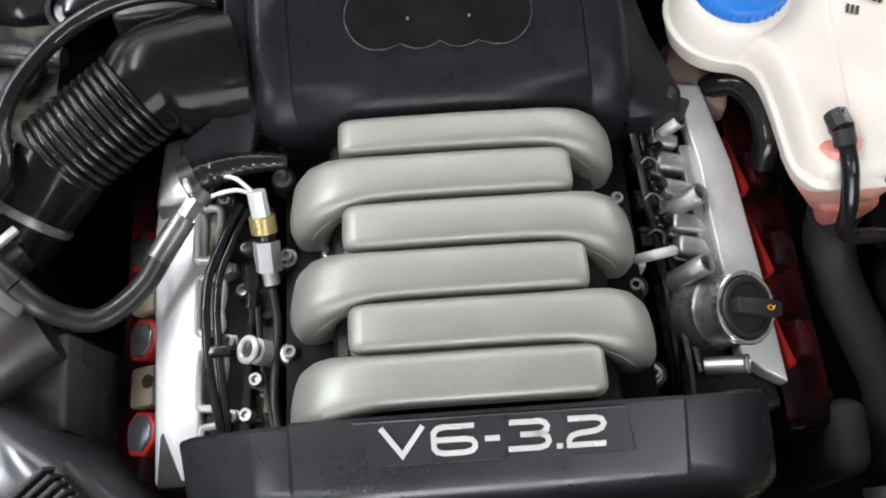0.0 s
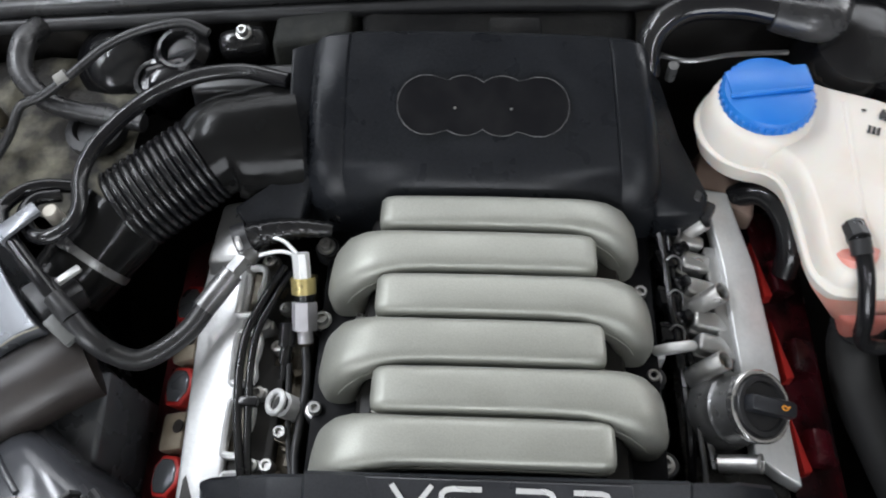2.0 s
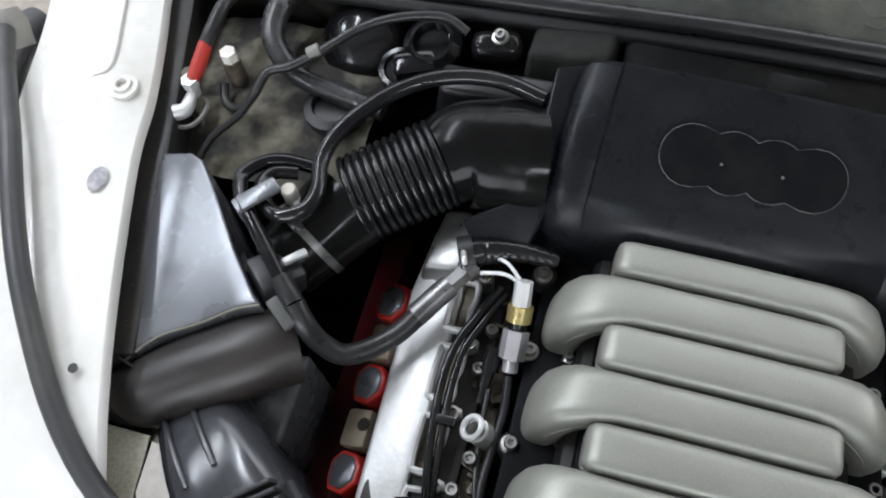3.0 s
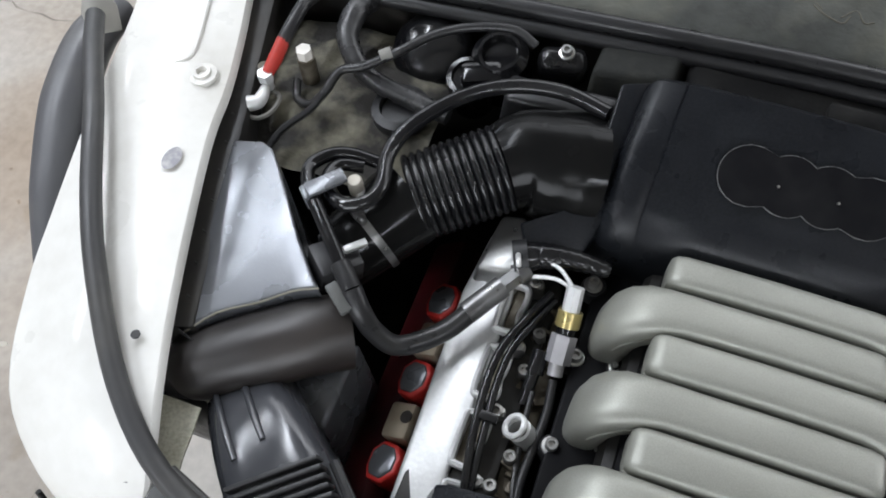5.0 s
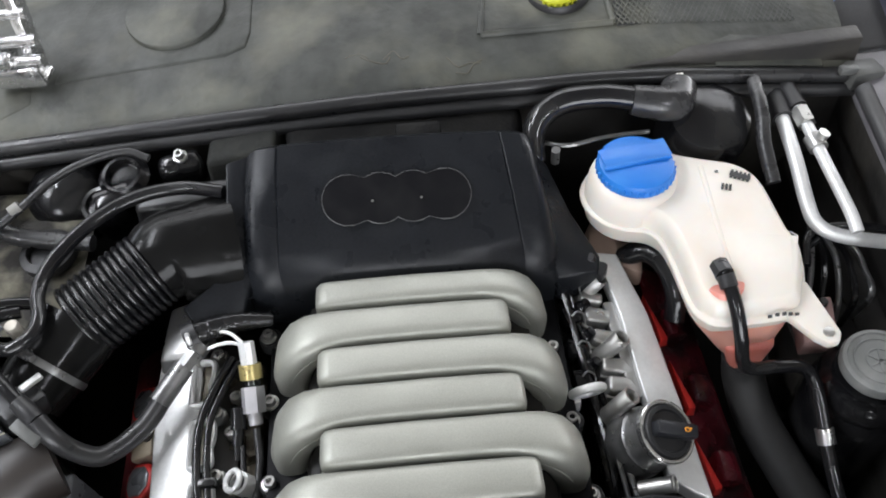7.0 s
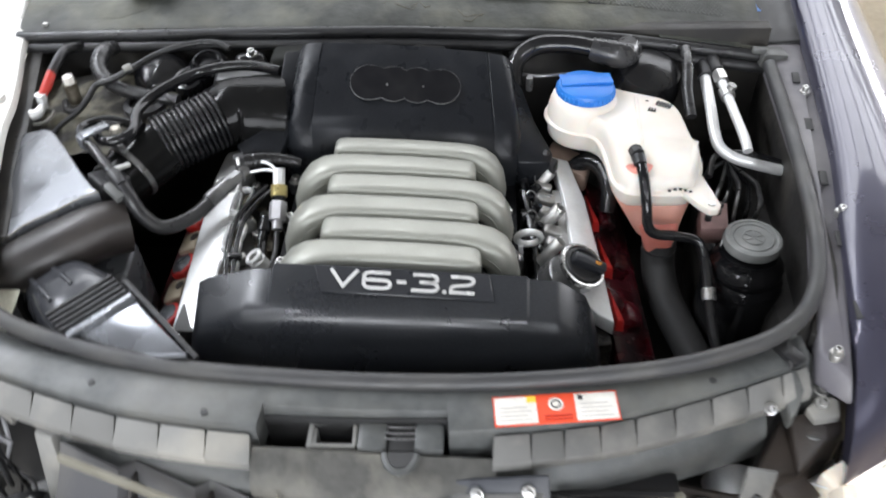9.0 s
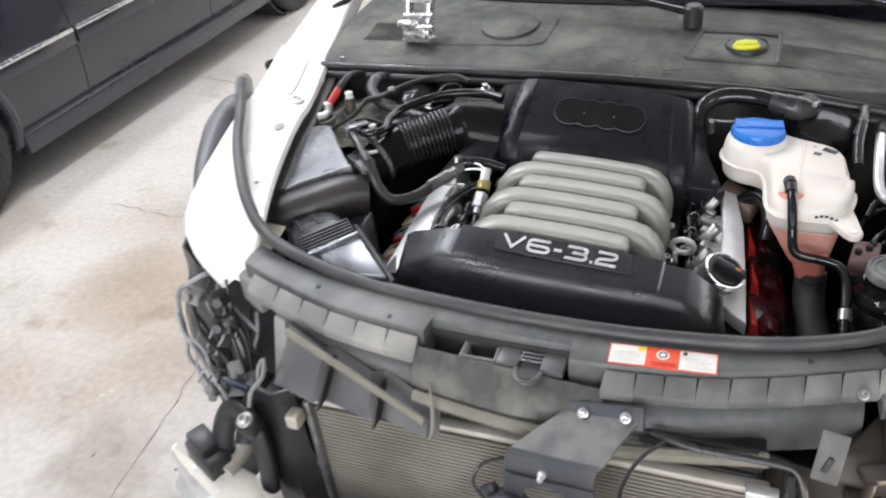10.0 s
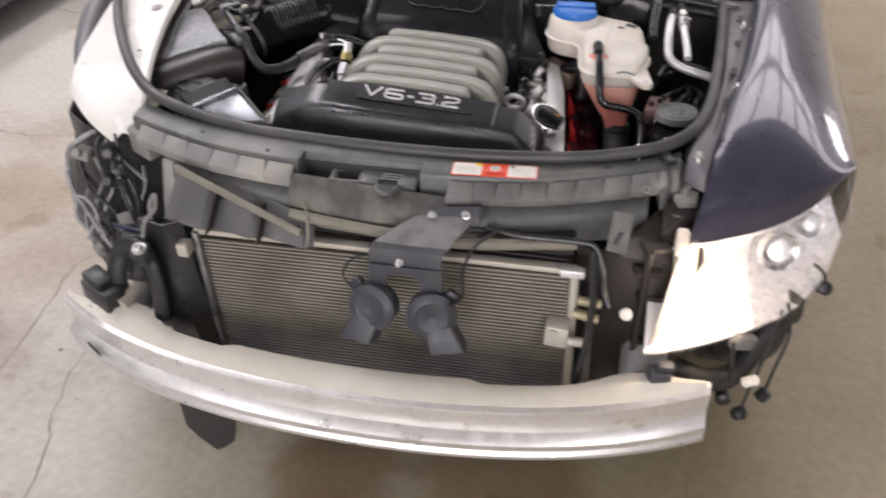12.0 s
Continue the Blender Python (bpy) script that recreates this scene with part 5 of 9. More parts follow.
part("upper_shell", bm, DUCTGREY, liner, "grey-black upper liner edge")
for k, pts in enumerate([[(-0.625, 0.14, 0.79), (-0.64, 0.13, 0.785), (-0.683, 0.12, 0.757), (-0.703, 0.12, 0.719), (-0.709, 0.12, 0.675), (-0.715, 0.12, 0.622), (-0.728, 0.12, 0.573), (-0.704, 0.115, 0.537), (-0.685, 0.11, 0.50)],
                         [(-0.709, 0.115, 0.70), (-0.706, 0.11, 0.66), (-0.700, 0.11, 0.639), (-0.684, 0.11, 0.588), (-0.666, 0.105, 0.544), (-0.635, 0.09, 0.517), (-0.60, 0.06, 0.505)],
                         [(-0.699, 0.105, 0.644), (-0.671, 0.10, 0.639), (-0.657, 0.10, 0.608), (-0.659, 0.10, 0.569), (-0.65, 0.10, 0.53)],
                         [(-0.597, 0.14, 0.785), (-0.592, 0.13, 0.782), (-0.588, 0.115, 0.776), (-0.567, 0.11, 0.751), (-0.526, 0.10, 0.722), (-0.50, 0.09, 0.71)],
                         [(-0.60, 0.13, 0.77), (-0.565, 0.09, 0.66), (-0.53, 0.06, 0.60), (-0.50, 0.03, 0.56)],
                         [(-0.69, 0.14, 0.74), (-0.66, 0.11, 0.66), (-0.60, 0.09, 0.62), (-0.57, 0.07, 0.55)],
                         [(-0.62, 0.14, 0.78), (-0.63, 0.13, 0.755), (-0.622, 0.12, 0.70), (-0.60, 0.11, 0.66)],
                         [(-0.565, 0.12, 0.80), (-0.555, 0.10, 0.74), (-0.535, 0.09, 0.68), (-0.53, 0.08, 0.62)]]):
    bm = B()
    sweep(bm, pts, 0.0052 if k < 2 else 0.0036, 8)
    part("wire", bm, GREYWIRE if k < 4 else RUBBER, liner, "loose hanging grey wire" if k < 4 else "loose black wire")
rnd = random.Random(33)
for k in range(16):
    x0, z0 = rnd.uniform(-0.69, -0.52), rnd.uniform(0.62, 0.75)
    x1, z1 = x0 + rnd.uniform(-0.09, 0.1), z0 - rnd.uniform(0.1, 0.26)
    pts = [(x0 + (x1 - x0) * j / 4 + rnd.uniform(-0.018, 0.018), 0.135 - 0.009 * j + rnd.uniform(-0.015, 0.008), z0 + (z1 - z0) * j / 4) for j in range(5)]
    bm = B()
    sweep(bm, pts, rnd.uniform(0.0018, 0.0034), 7, 5)
    part("wire", bm, (RUBBER, GREYWIRE, BLACK)[k % 3], liner)
for k, (px, py, pz) in enumerate([(-0.655, 0.12, 0.745), (-0.60, 0.11, 0.69), (-0.575, 0.1, 0.77), (-0.68, 0.11, 0.50), (-0.54, 0.07, 0.74), (-0.63, 0.115, 0.60), (-0.57, 0.085, 0.61)]):
    bm = B()
    box(bm, (0.035, 0.03, 0.025), pose(px, py, pz, 20 * k, 15, 33 * k), 0.005)
    lathe(bm, [(0.009, 0), (0.009, 0.03)], pose(px, py, pz, 60, 30 * k, 0), 12)
    part("connector", bm, BLACK if k % 3 else SLATGREY, liner)

# lying seal on the white rail that runs on round the bay opening
seal = thing("bonnet_seal", (0.04, 0.11, 0.83), "long black rubber seal round the bay, one end loose", "seal")
bm = B()
sealpath = [(-0.822, 0.645, 0.956), (-0.79, 0.592, 0.958), (-0.742, 0.515, 0.955), (-0.689, 0.417, 0.943), (-0.642, 0.34, 0.926), (-0.575, 0.25, 0.896), (-0.50, 0.188, 0.866),
            (-0.40, 0.156, 0.846), (-0.26, 0.129, 0.834), (-0.10, 0.116, 0.829), (0.05, 0.112, 0.826), (0.20, 0.117, 0.824), (0.36, 0.135, 0.824), (0.46, 0.158, 0.828), (0.54, 0.190, 0.836), (0.592, 0.245, 0.845), (0.622, 0.34, 0.855), (0.640, 0.49, 0.865), (0.652, 0.64, 0.872), (0.660, 0.78, 0.878)]
sweep(bm, sealpath, 0.0115, 12, 5, flat=1.05)
part("bulb", bm, SEALRUBBER, seal)
bm = B()
sweep(bm, [Vector(p) + Vector((0, 0.008, -0.010)) for p in sealpath[6:]], 0.006, 8, 5)
part("lip", bm, SEALRUBBER, seal)
bm = B()
lathe(bm, [(0.02, -0.03), (0.022, 0.0), (0.016, 0.016)], Matrix.Translation((-0.835, 0.665, 0.945)) @ pose(0, 0, 0, -40, 0, 30), 14)
part("end_plug", bm, SLATGREY, seal, "grey moulded seal end")

# scuttle in front of the screen
scuttle = thing("scuttle_panel", (0, 0.9, 0.93), "dusty dark grey plastic scuttle panel under the windscreen", "car part")


def ct(x, y):
    """Height of the scuttle's top."""
    u = min(1, max(0, (y - 0.83) / 0.3))
    lean = -0.034 * x if x > 0 else -0.008 * x
    side = -0.030 * max(0, (x - 0.35) / 0.3)
    return 0.935 + lean + side + 0.035 * u + 0.012 * math.sin(math.pi * u)


bm = B()
xs = [-0.70, -0.6, -0.5, -0.4, -0.3, -0.2, -0.1, 0, 0.1, 0.2, 0.3, 0.4, 0.5, 0.6, 0.66]
ys = [0.822, 0.83, 0.85, 0.88, 0.92, 0.97, 1.02, 1.08, 1.14, 1.2]
rows = []
for y in ys:
    row = []
    for x in xs:
        yy = y + (0.012 * (1 - ((x - 0.05) / 0.7) ** 2) if y < 0.9 else 0) - 0.012
        z = ct(x, y) - (0.030 if y == ys[0] else 0.008 if y == ys[1] else 0)
        row.append((x * (1 + 0.10 * (y - 0.82)), yy, z))
    rows.append(row)
sheet(bm, rows, 0.004)
part("panel", bm, SCUTTLE, scuttle, smooth=35)
bm = B()
fr = [(x, 0.812 + 0.012 * (1 - ((x - 0.05) / 0.7) ** 2), ct(x, 0.82) - 0.008) for x in xs]
sweep(bm, fr, 0.011, 10, 3)
part("front_seal", bm, RUBBER, scuttle, "black rubber seal along its front edge")
bm = B()
sweep(bm, [Vector(p) + Vector((0, -0.011, -0.017)) for p in fr], 0.010, 10, 3)
part("lower_lip", bm, BLACK, scuttle)
# raised panel with half disc
def on_scuttle(pts, up):
    return [(x, y, ct(x, y) + up - 0.003) for x, y in pts]


pan = [(-0.44, 0.903), (-0.20, 0.916), (-0.172, 0.928), (-0.165, 0.955), (-0.163, 1.05), (-0.175, 1.075), (-0.40, 1.065)]
bm = B()
solid(bm, on_scuttle(pan, -0.004), on_scuttle(pan, 0.008), 0.004, 3)
part("raised_panel", bm, SCUTTLE, scuttle)
bm = B()
disc = [(-0.275 + 0.072 * math.cos(a), 1.01 + 0.072 * math.sin(a)) for a in [2 * math.pi * k / 32 for k in range(32)]]
solid(bm, on_scuttle(disc, 0.0), on_scuttle(disc, 0.0125), 0.003, 2)
part("round_boss", bm, SCUTTLE, scuttle)
bm = B()
lidp = [(-0.66, 0.845), (-0.52, 0.85), (-0.47, 0.875), (-0.47, 0.90), (-0.665, 0.888)]
solid(bm, on_scuttle(lidp, -0.002), on_scuttle(lidp, 0.006), 0.003)
part("corner_pad", bm, SCUTTLE, scuttle)
# grilles: recessed lattices
def grille(x0, x1, y0, y1, name):
    bm = B()
    corners = [(x0, y0), (x1, y0), (x1, y1), (x0, y1)]
    solid(bm, on_scuttle(corners, 0.0), on_scuttle(corners, 0.0045))
    g = part(name, bm, INK, scuttle, "dark grille opening")
    bm = B()
    n = int((x1 - x0) / 0.008)
    for k in range(-6, n + 6):
        for sgn in (1, -1):
            xa = x0 + k * 0.008
            xb = xa + sgn * (y1 - y0) * 0.6
            a, b = Vector((xa, y0, ct(xa, y0) + 0.003)), Vector((xb, y1, ct(xb, y1) + 0.003))
            ts = [t for t in (0, 1)]
            if min(a.x, b.x) < x0 or max(a.x, b.x) > x1:
                if max(a.x, b.x) < x0 or min(a.x, b.x) > x1:
                    continue
                ta = [(lim - a.x) / (b.x - a.x) for lim in (x0, x1)]
                t0, t1 = max(0, min(ta)), min(1, max(ta))
                a, b = a.lerp(b, t0), a.lerp(b, t1)
            if (b - a).length > 0.004:
                rod(bm, a, b, 0.0011, 4)
    part("lattice", bm, SCUTTLE, g)


grille(-0.63, -0.50, 0.915, 1.0, "grille")
grille(0.345, 0.60, 0.90, 0.985, "grille")
# recess frame round the filler cap
bm = B()
rec = [(0.155, 0.905), (0.34, 0.905), (0.34, 1.03), (0.175, 1.03)]
solid(bm, on_scuttle(rec, 0.0), on_scuttle(rec, 0.0042), 0.001)
part("filler_recess", bm, BLACK, scuttle, "dark recess round the filler cap")
bm = B()
for a, b in zip(rec, rec[1:] + rec[:1]):
    rod(bm, (a[0], a[1], ct(*a) + 0.002), (b[0], b[1], ct(*b) + 0.002), 0.005, 8)
part("recess_frame", bm, SCUTTLE, scuttle)
bm = B()
stp = [(0.47, 0.83), (0.62, 0.825), (0.615, 0.875), (0.50, 0.88), (0.455, 0.862)]
solid(bm, on_scuttle(stp, 0.0), on_scuttle(stp, 0.005), 0.002)
part("step_pad", bm, SCUTTLE, scuttle)
bm = B()
box(bm, (0.05, 0.035, 0.03), pose(0.672, 0.815, 0.872, 0, 8, 10), 0.006)
box(bm, (0.025, 0.012, 0.012), pose(0.645, 0.806, 0.892, 0, 5, 0), 0.003)
part("end_bracket", bm, CARRIER, scuttle)
bm = B()
for k in range(16):
    rnd = random.Random(k + 9)
    px, py = rnd.uniform(-0.12, 0.12), rnd.uniform(0.855, 0.93)
    pts = [(px + 0.012 * j + rnd.uniform(-0.006, 0.006), py + rnd.uniform(-0.01, 0.01), 0) for j in range(4)]
    sweep(bm, [(x, y, ct(x, y) + 0.0005) for x, y, z in pts], 0.0009, 5, 4)
part("dried_drip", bm, DIRTLINE, scuttle, "dried pale dirt trails")
for cx, cy in [(0.411, 0.808), (-0.655, 0.835)]:
    bm = B()
    box(bm, (0.01, 0.006, 0.008), pose(cx, cy, ct(cx, cy) + 0.002), 0.001)
    part("clip", bm, PAPERWHITE if cx > 0 else STEEL, scuttle)

ycap = thing("filler_cap", (0.274, 0.967, 0.93), "yellow round filler cap in the scuttle recess", "cap")
bm = B()
lathe(bm, [(0.046, -0.008), (0.046, 0.0), (0.043, 0.004), (0.043, -0.004)], pose(0.274, 0.972, 0.956), 28, caps=False)
part("well_ring", bm, BLACK, ycap)
bm = B()
lathe(bm, [(0.028, -0.03), (0.028, 0.008), (0.025, 0.011)], pose(0.274, 0.967, 0.95), 28)
for k in range(20):
    a = 2 * math.pi * k / 20
    box(bm, (0.004, 0.004, 0.03), pose(0.274 + 0.028 * math.cos(a), 0.967 + 0.028 * math.sin(a), 0.942, 0, 0, math.degrees(a)), 0.001, 1)
box(bm, (0.044, 0.012, 0.008), pose(0.274, 0.967, 0.963, 0, 0, 10), 0.002)
part("lid", bm, YELLOW, ycap)
bcap = thing("washer_cap", (0.645, 0.98, 0.88), "faded blue washer bottle cap beside the scuttle", "cap")
bm = B()
lathe(bm, [(0.028, -0.02), (0.037, -0.004), (0.038, 0.004), (0.032, 0.010), (0.012, 0.013), (0.0, 0.0135)], Matrix.Translation((0.645, 0.98, 0.893)) @ pose(0, 0, 0, 0, 12, 0), 32)
part("lid", bm, LIGHTBLUE, bcap)
bm = B()
box(bm, (0.02, 0.02, 0.01), pose(0.685, 0.965, 0.885, 0, 12, 0), 0.003)
part("tab", bm, LIGHTBLUE, bcap)

# hinge left standing
hinge = thing("steel_stay", (-0.47, 0.93, 0.955), "bright folded steel bonnet stay standing on the scuttle", "stay")
bm = B()
box(bm, (0.075, 0.035, 0.006), pose(-0.475, 0.91, 0.972, 0, -3, -8), 0.002)
box(bm, (0.07, 0.006, 0.03), pose(-0.475, 0.895, 0.982, 0, -3, -8), 0.002)
part("foot", bm, CHROME, hinge)
for dx, w in ((-0.028, 0.012), (0.024, 0.016)):
    bm = B()
    box(bm, (w, 0.03, 0.20), pose(-0.475 + dx, 0.945, 1.06, -14, 2, -8), 0.004)
    part("arm", bm, CHROME, hinge)
bm = B()
for k, zz in enumerate((0.995, 1.02, 1.055)):
    rod(bm, (-0.515, 0.915 + 0.012 * k, zz), (-0.435, 0.905 + 0.012 * k, zz + 0.004), 0.009 - 0.001 * k, 14)
box(bm, (0.05, 0.02, 0.016), pose(-0.50, 0.905, 1.008, 10, 0, -8), 0.004)
part("pivot", bm, CHROME, hinge)

# windscreen, wipers
bm = B()
rows = []
for k in range(7):
    t = k / 6
    y, z = 1.17 + 0.75 * t, 0.975 + 0.5 * t
    rows.append([(x * (1 - 0.12 * t), y + 0.05 * (1 - (x / 0.75) ** 2) * -1 + 0.05, z) for x in (-0.76, -0.5, -0.25, 0, 0.25, 0.5, 0.76)])
sheet(bm, rows, 0.005)
part("windscreen", bm, GLASS, car, "tinted windscreen glass")
bm = B()
box(bm, (1.5, 0.9, 0.02), pose(0, 1.7, 1.0), 0.005)
part("dashboard", bm, TRAYBLACK, car, "dark dashboard under the screen")
bm = B()
solid(bm, [(-0.83, 1.2, 0.3), (0.83, 1.2, 0.3), (0.86, 3.6, 0.3), (-0.86, 3.6, 0.3)], [(-0.82, 1.2, 0.93), (0.80, 1.2, 0.9), (0.84, 3.6, 0.95), (-0.84, 3.6, 0.95)], 0.05, 3)
part("cabin_body", bm, BLUEPAINT, car, "dark blue body behind the bay")
bm = B()
solid(bm, [(-0.68, 1.98, 1.0), (0.68, 1.98, 1.0), (0.72, 3.4, 0.95), (-0.72, 3.4, 0.95)], [(-0.58, 2.0, 1.42), (0.58, 2.0, 1.42), (0.56, 3.0, 1.42), (-0.56, 3.0, 1.42)], 0.06, 3)
part("roof", bm, BLUEPAINT, car)
for k, (hub, mid, tip) in enumerate([((0.15, 1.045, 1.0), (-0.08, 1.10, 1.025), (-0.42, 1.16, 1.02)), ((0.62, 1.10, 0.985), (0.40, 1.15, 1.02), (0.06, 1.185, 1.035))]):
    wiper = thing("wiper", hub, "black windscreen wiper resting on the screen base", "wiper", "wipers")
    bm = B()
    sweep(bm, [hub, mid, tip], [0.016, 0.012, 0.007], 10, 8, flat=0.5)
    part("arm", bm, GLOSSHOSE, wiper)
    bm = B()
    a, b = Vector(tip) + Vector((-0.2, 0.02, 0.012)), Vector(mid) + Vector((0.18, 0.03, 0.012))
    sweep(bm, [a, (a + b) / 2 + Vector((0, 0, 0.008)), b], 0.007, 8, 6)
    part("blade", bm, RUBBER, wiper)
    bm = B()
    lathe(bm, [(0.022, -0.03), (0.022, 0.012), (0.016, 0.018)], Matrix.Translation(hub), 18)
    part("hub_cap", bm, BLACK, wiper)

# dark blue front wing and its rail
WING_NOSE = [(0.591, 0.018, 0.745), (0.634, 0.050, 0.731), (0.684, 0.078, 0.730), (0.734, 0.104, 0.733), (0.786, 0.137, 0.744), (0.838, 0.182, 0.764), (0.880, 0.238, 0.790), (0.905, 0.280, 0.72), (0.910, 0.290, 0.64)]
WING = [WING_NOSE,
        [(0.608, 0.075, 0.790), (0.642, 0.088, 0.794), (0.695, 0.108, 0.790), (0.750, 0.132, 0.792), (0.806, 0.165, 0.794), (0.858, 0.208, 0.794), (0.896, 0.26, 0.784), (0.914, 0.312, 0.71), (0.914, 0.322, 0.61)],
        [(0.628, 0.17, 0.832), (0.655, 0.18, 0.845), (0.710, 0.20, 0.845), (0.766, 0.225, 0.840), (0.824, 0.255, 0.826), (0.876, 0.295, 0.800), (0.914, 0.34, 0.755), (0.922, 0.345, 0.67), (0.916, 0.345, 0.55)],
        [(0.652, 0.32, 0.856), (0.675, 0.33, 0.871), (0.728, 0.345, 0.876), (0.785, 0.365, 0.868), (0.845, 0.39, 0.840), (0.898, 0.42, 0.795), (0.930, 0.45, 0.73), (0.936, 0.455, 0.64), (0.93, 0.455, 0.45)],
        [(0.695, 0.55, 0.876), (0.714, 0.55, 0.892), (0.755, 0.56, 0.898), (0.800, 0.57, 0.887), (0.860, 0.58, 0.848), (0.912, 0.60, 0.79), (0.942, 0.62, 0.71), (0.948, 0.62, 0.60), (0.942, 0.62, 0.36)],
        [(0.738, 0.90, 0.905), (0.757, 0.90, 0.919), (0.790, 0.90, 0.923), (0.828, 0.90, 0.910), (0.880, 0.90, 0.872), (0.925, 0.90, 0.81), (0.952, 0.90, 0.73), (0.957, 0.90, 0.60), (0.95, 0.90, 0.36)],
        [(0.768, 1.25, 0.94), (0.786, 1.25, 0.955), (0.820, 1.25, 0.958), (0.858, 1.25, 0.945), (0.902, 1.25, 0.905), (0.940, 1.25, 0.845), (0.960, 1.25, 0.76), (0.962, 1.25, 0.62), (0.955, 1.25, 0.36)]]
bm = B()
cols = [spline([row[k] for row in WING], 6) for k in range(9)]
rows = [spline([c[i] for c in cols], 3) for i in range(len(cols[0]))]
rows = [[p + Vector((0.0, 0, -0.045)) for p in r[:1]] + r for r in rows]
sheet(bm, rows, 0.003)
part("front_wing", bm, BLUEPAINT, car, "glossy dark blue front wing", smooth=60)
bm = B()
solid(bm, [(0.575, 0.14, 0.79), (0.615, 0.10, 0.79), (0.70, 0.46, 0.83), (0.745, 0.86, 0.85), (0.66, 0.86, 0.85), (0.64, 0.45, 0.83)], [(0.58, 0.165, 0.832), (0.612, 0.125, 0.824), (0.69, 0.46, 0.862), (0.735, 0.86, 0.878), (0.672, 0.86, 0.876), (0.65, 0.45, 0.862)], 0.006)
rail = part("wing_rail", bm, RAILPAINT, car, "dark wing rail with slots")
bm = B()
solid(bm, [(0.655, 0.85, 0.80), (0.75, 0.85, 0.80), (0.79, 1.3, 0.84), (0.69, 1.3, 0.84)], [(0.665, 0.85, 0.878), (0.745, 0.85, 0.884), (0.78, 1.3, 0.925), (0.69, 1.3, 0.925)], 0.008, 3)
part("rear_channel", bm, BLACK, car, "black plastic channel beside the scuttle")
for k in range(5):
    bm = B()
    yy = 0.22 + 0.13 * k
    box(bm, (0.012, 0.03, 0.004), pose(0.632 + 0.075 * (yy - 0.1) / 0.75, yy, 0.842 + 0.04 * (yy - 0.15) / 0.7, 3, 0, -8), 0.001)
    part("slot", bm, INK, rail)
for bx, by, bz in [(0.598, 0.155, 0.836), (0.70, 0.70, 0.874), (0.672, 0.40, 0.862)]:
    cap_bolt((bx, by, bz), Matrix.Identity(4), 0.006, "bolt", rail, STEEL)
bm = B()
solid(bm, [(0.60, 0.20, 0.34), (0.90, 0.30, 0.34), (0.90, 1.0, 0.34), (0.60, 1.0, 0.34)], [(0.60, 0.20, 0.70), (0.86, 0.30, 0.70), (0.86, 1.0, 0.70), (0.60, 1.0, 0.70)], 0.03)
part("wheel_house", bm, TRAYBLACK, car, "black wheel house")
for wx in (-0.74, 0.78):
    for wy in (0.66, 3.2):
        bm = B()
        lathe(bm, [(0.20, -0.1), (0.30, -0.105), (0.325, -0.07), (0.327, 0.07), (0.30, 0.105), (0.20, 0.1)], pose(wx, wy, 0.327, 0, 90, 0), 36)
        part("wheel", bm, RUBBER, car, "black road wheel")
# ---- intake tract beside the engine ----
intake = thing("intake_hose", (-0.3, 0.6, 0.86), "ribbed black rubber intake hose with a metal clamp", "hose")
c0, c1, c2, c3, c4 = Vector((-0.440, 0.476, 0.848)), Vector((-0.381, 0.560, 0.868)), Vector((-0.293, 0.622, 0.882)), Vector((-0.246, 0.643, 0.876)), Vector((-0.203, 0.656, 0.862))
bm = B()
sweep(bm, [c0, c0.lerp(c1, 0.35), c0.lerp(c1, 0.6), c0.lerp(c1, 0.78), c1], [0.043, 0.046, 0.0485, 0.0503, 0.0505], 28, 5)
part("inlet", bm, SATINHOSE, intake)
bm = B()
n = 12
pts, radii = [], []
for k in range(n * 10 + 1):
    t = k / (n * 10)
    pts.append(c1.lerp(c2, t))
    radii.append(0.0468 + 0.0046 * abs(math.sin(math.pi * t * n)) ** 0.55)
sweep(bm, pts, radii, 32, 1)
part("bellows", bm, GLOSSHOSE, intake, "ribbed rubber bellows", smooth=75)
bm = B()
sweep(bm, [c2 - (c2 - c1) * 0.02, c2 + Vector((0.020, 0.014, 0.001)), c3, c3.lerp(c4, 0.5), c4], [0.049, 0.057, 0.064, 0.068, 0.070], 40, 6)
part("elbow", bm, SATINHOSE, intake, "smooth wide elbow")
bm = B()
solid(bm, [(-0.335, 0.745, 0.83), (-0.33, 0.69, 0.83), (-0.20, 0.69, 0.83), (-0.18, 0.745, 0.83)], [(-0.322, 0.738, 0.908), (-0.318, 0.698, 0.908), (-0.205, 0.698, 0.906), (-0.19, 0.738, 0.906)], 0.008, 3)
part("resonator_box", bm, BLACK, intake, "matt black box behind the elbow")
bm = B()
d = (c1 - c0).normalized()
cc = c0 + d * 0.043
m = Matrix.Translation(cc) @ d.to_track_quat("Z", "Y").to_matrix().to_4x4()
lathe(bm, [(0.0455, -0.0045), (0.0482, -0.0045), (0.0488, 0.0), (0.0482, 0.0045), (0.0455, 0.0045)], m, 36, caps=False)
box(bm, (0.022, 0.012, 0.012), m @ pose(0.0, 0.0515, 0), 0.003)
rod(bm, m @ Vector((-0.018, 0.053, 0)), m @ Vector((0.02, 0.053, 0)), 0.0045, 10)
part("hose_clamp", bm, STEELDARK, intake, "bright worm-drive clamp")

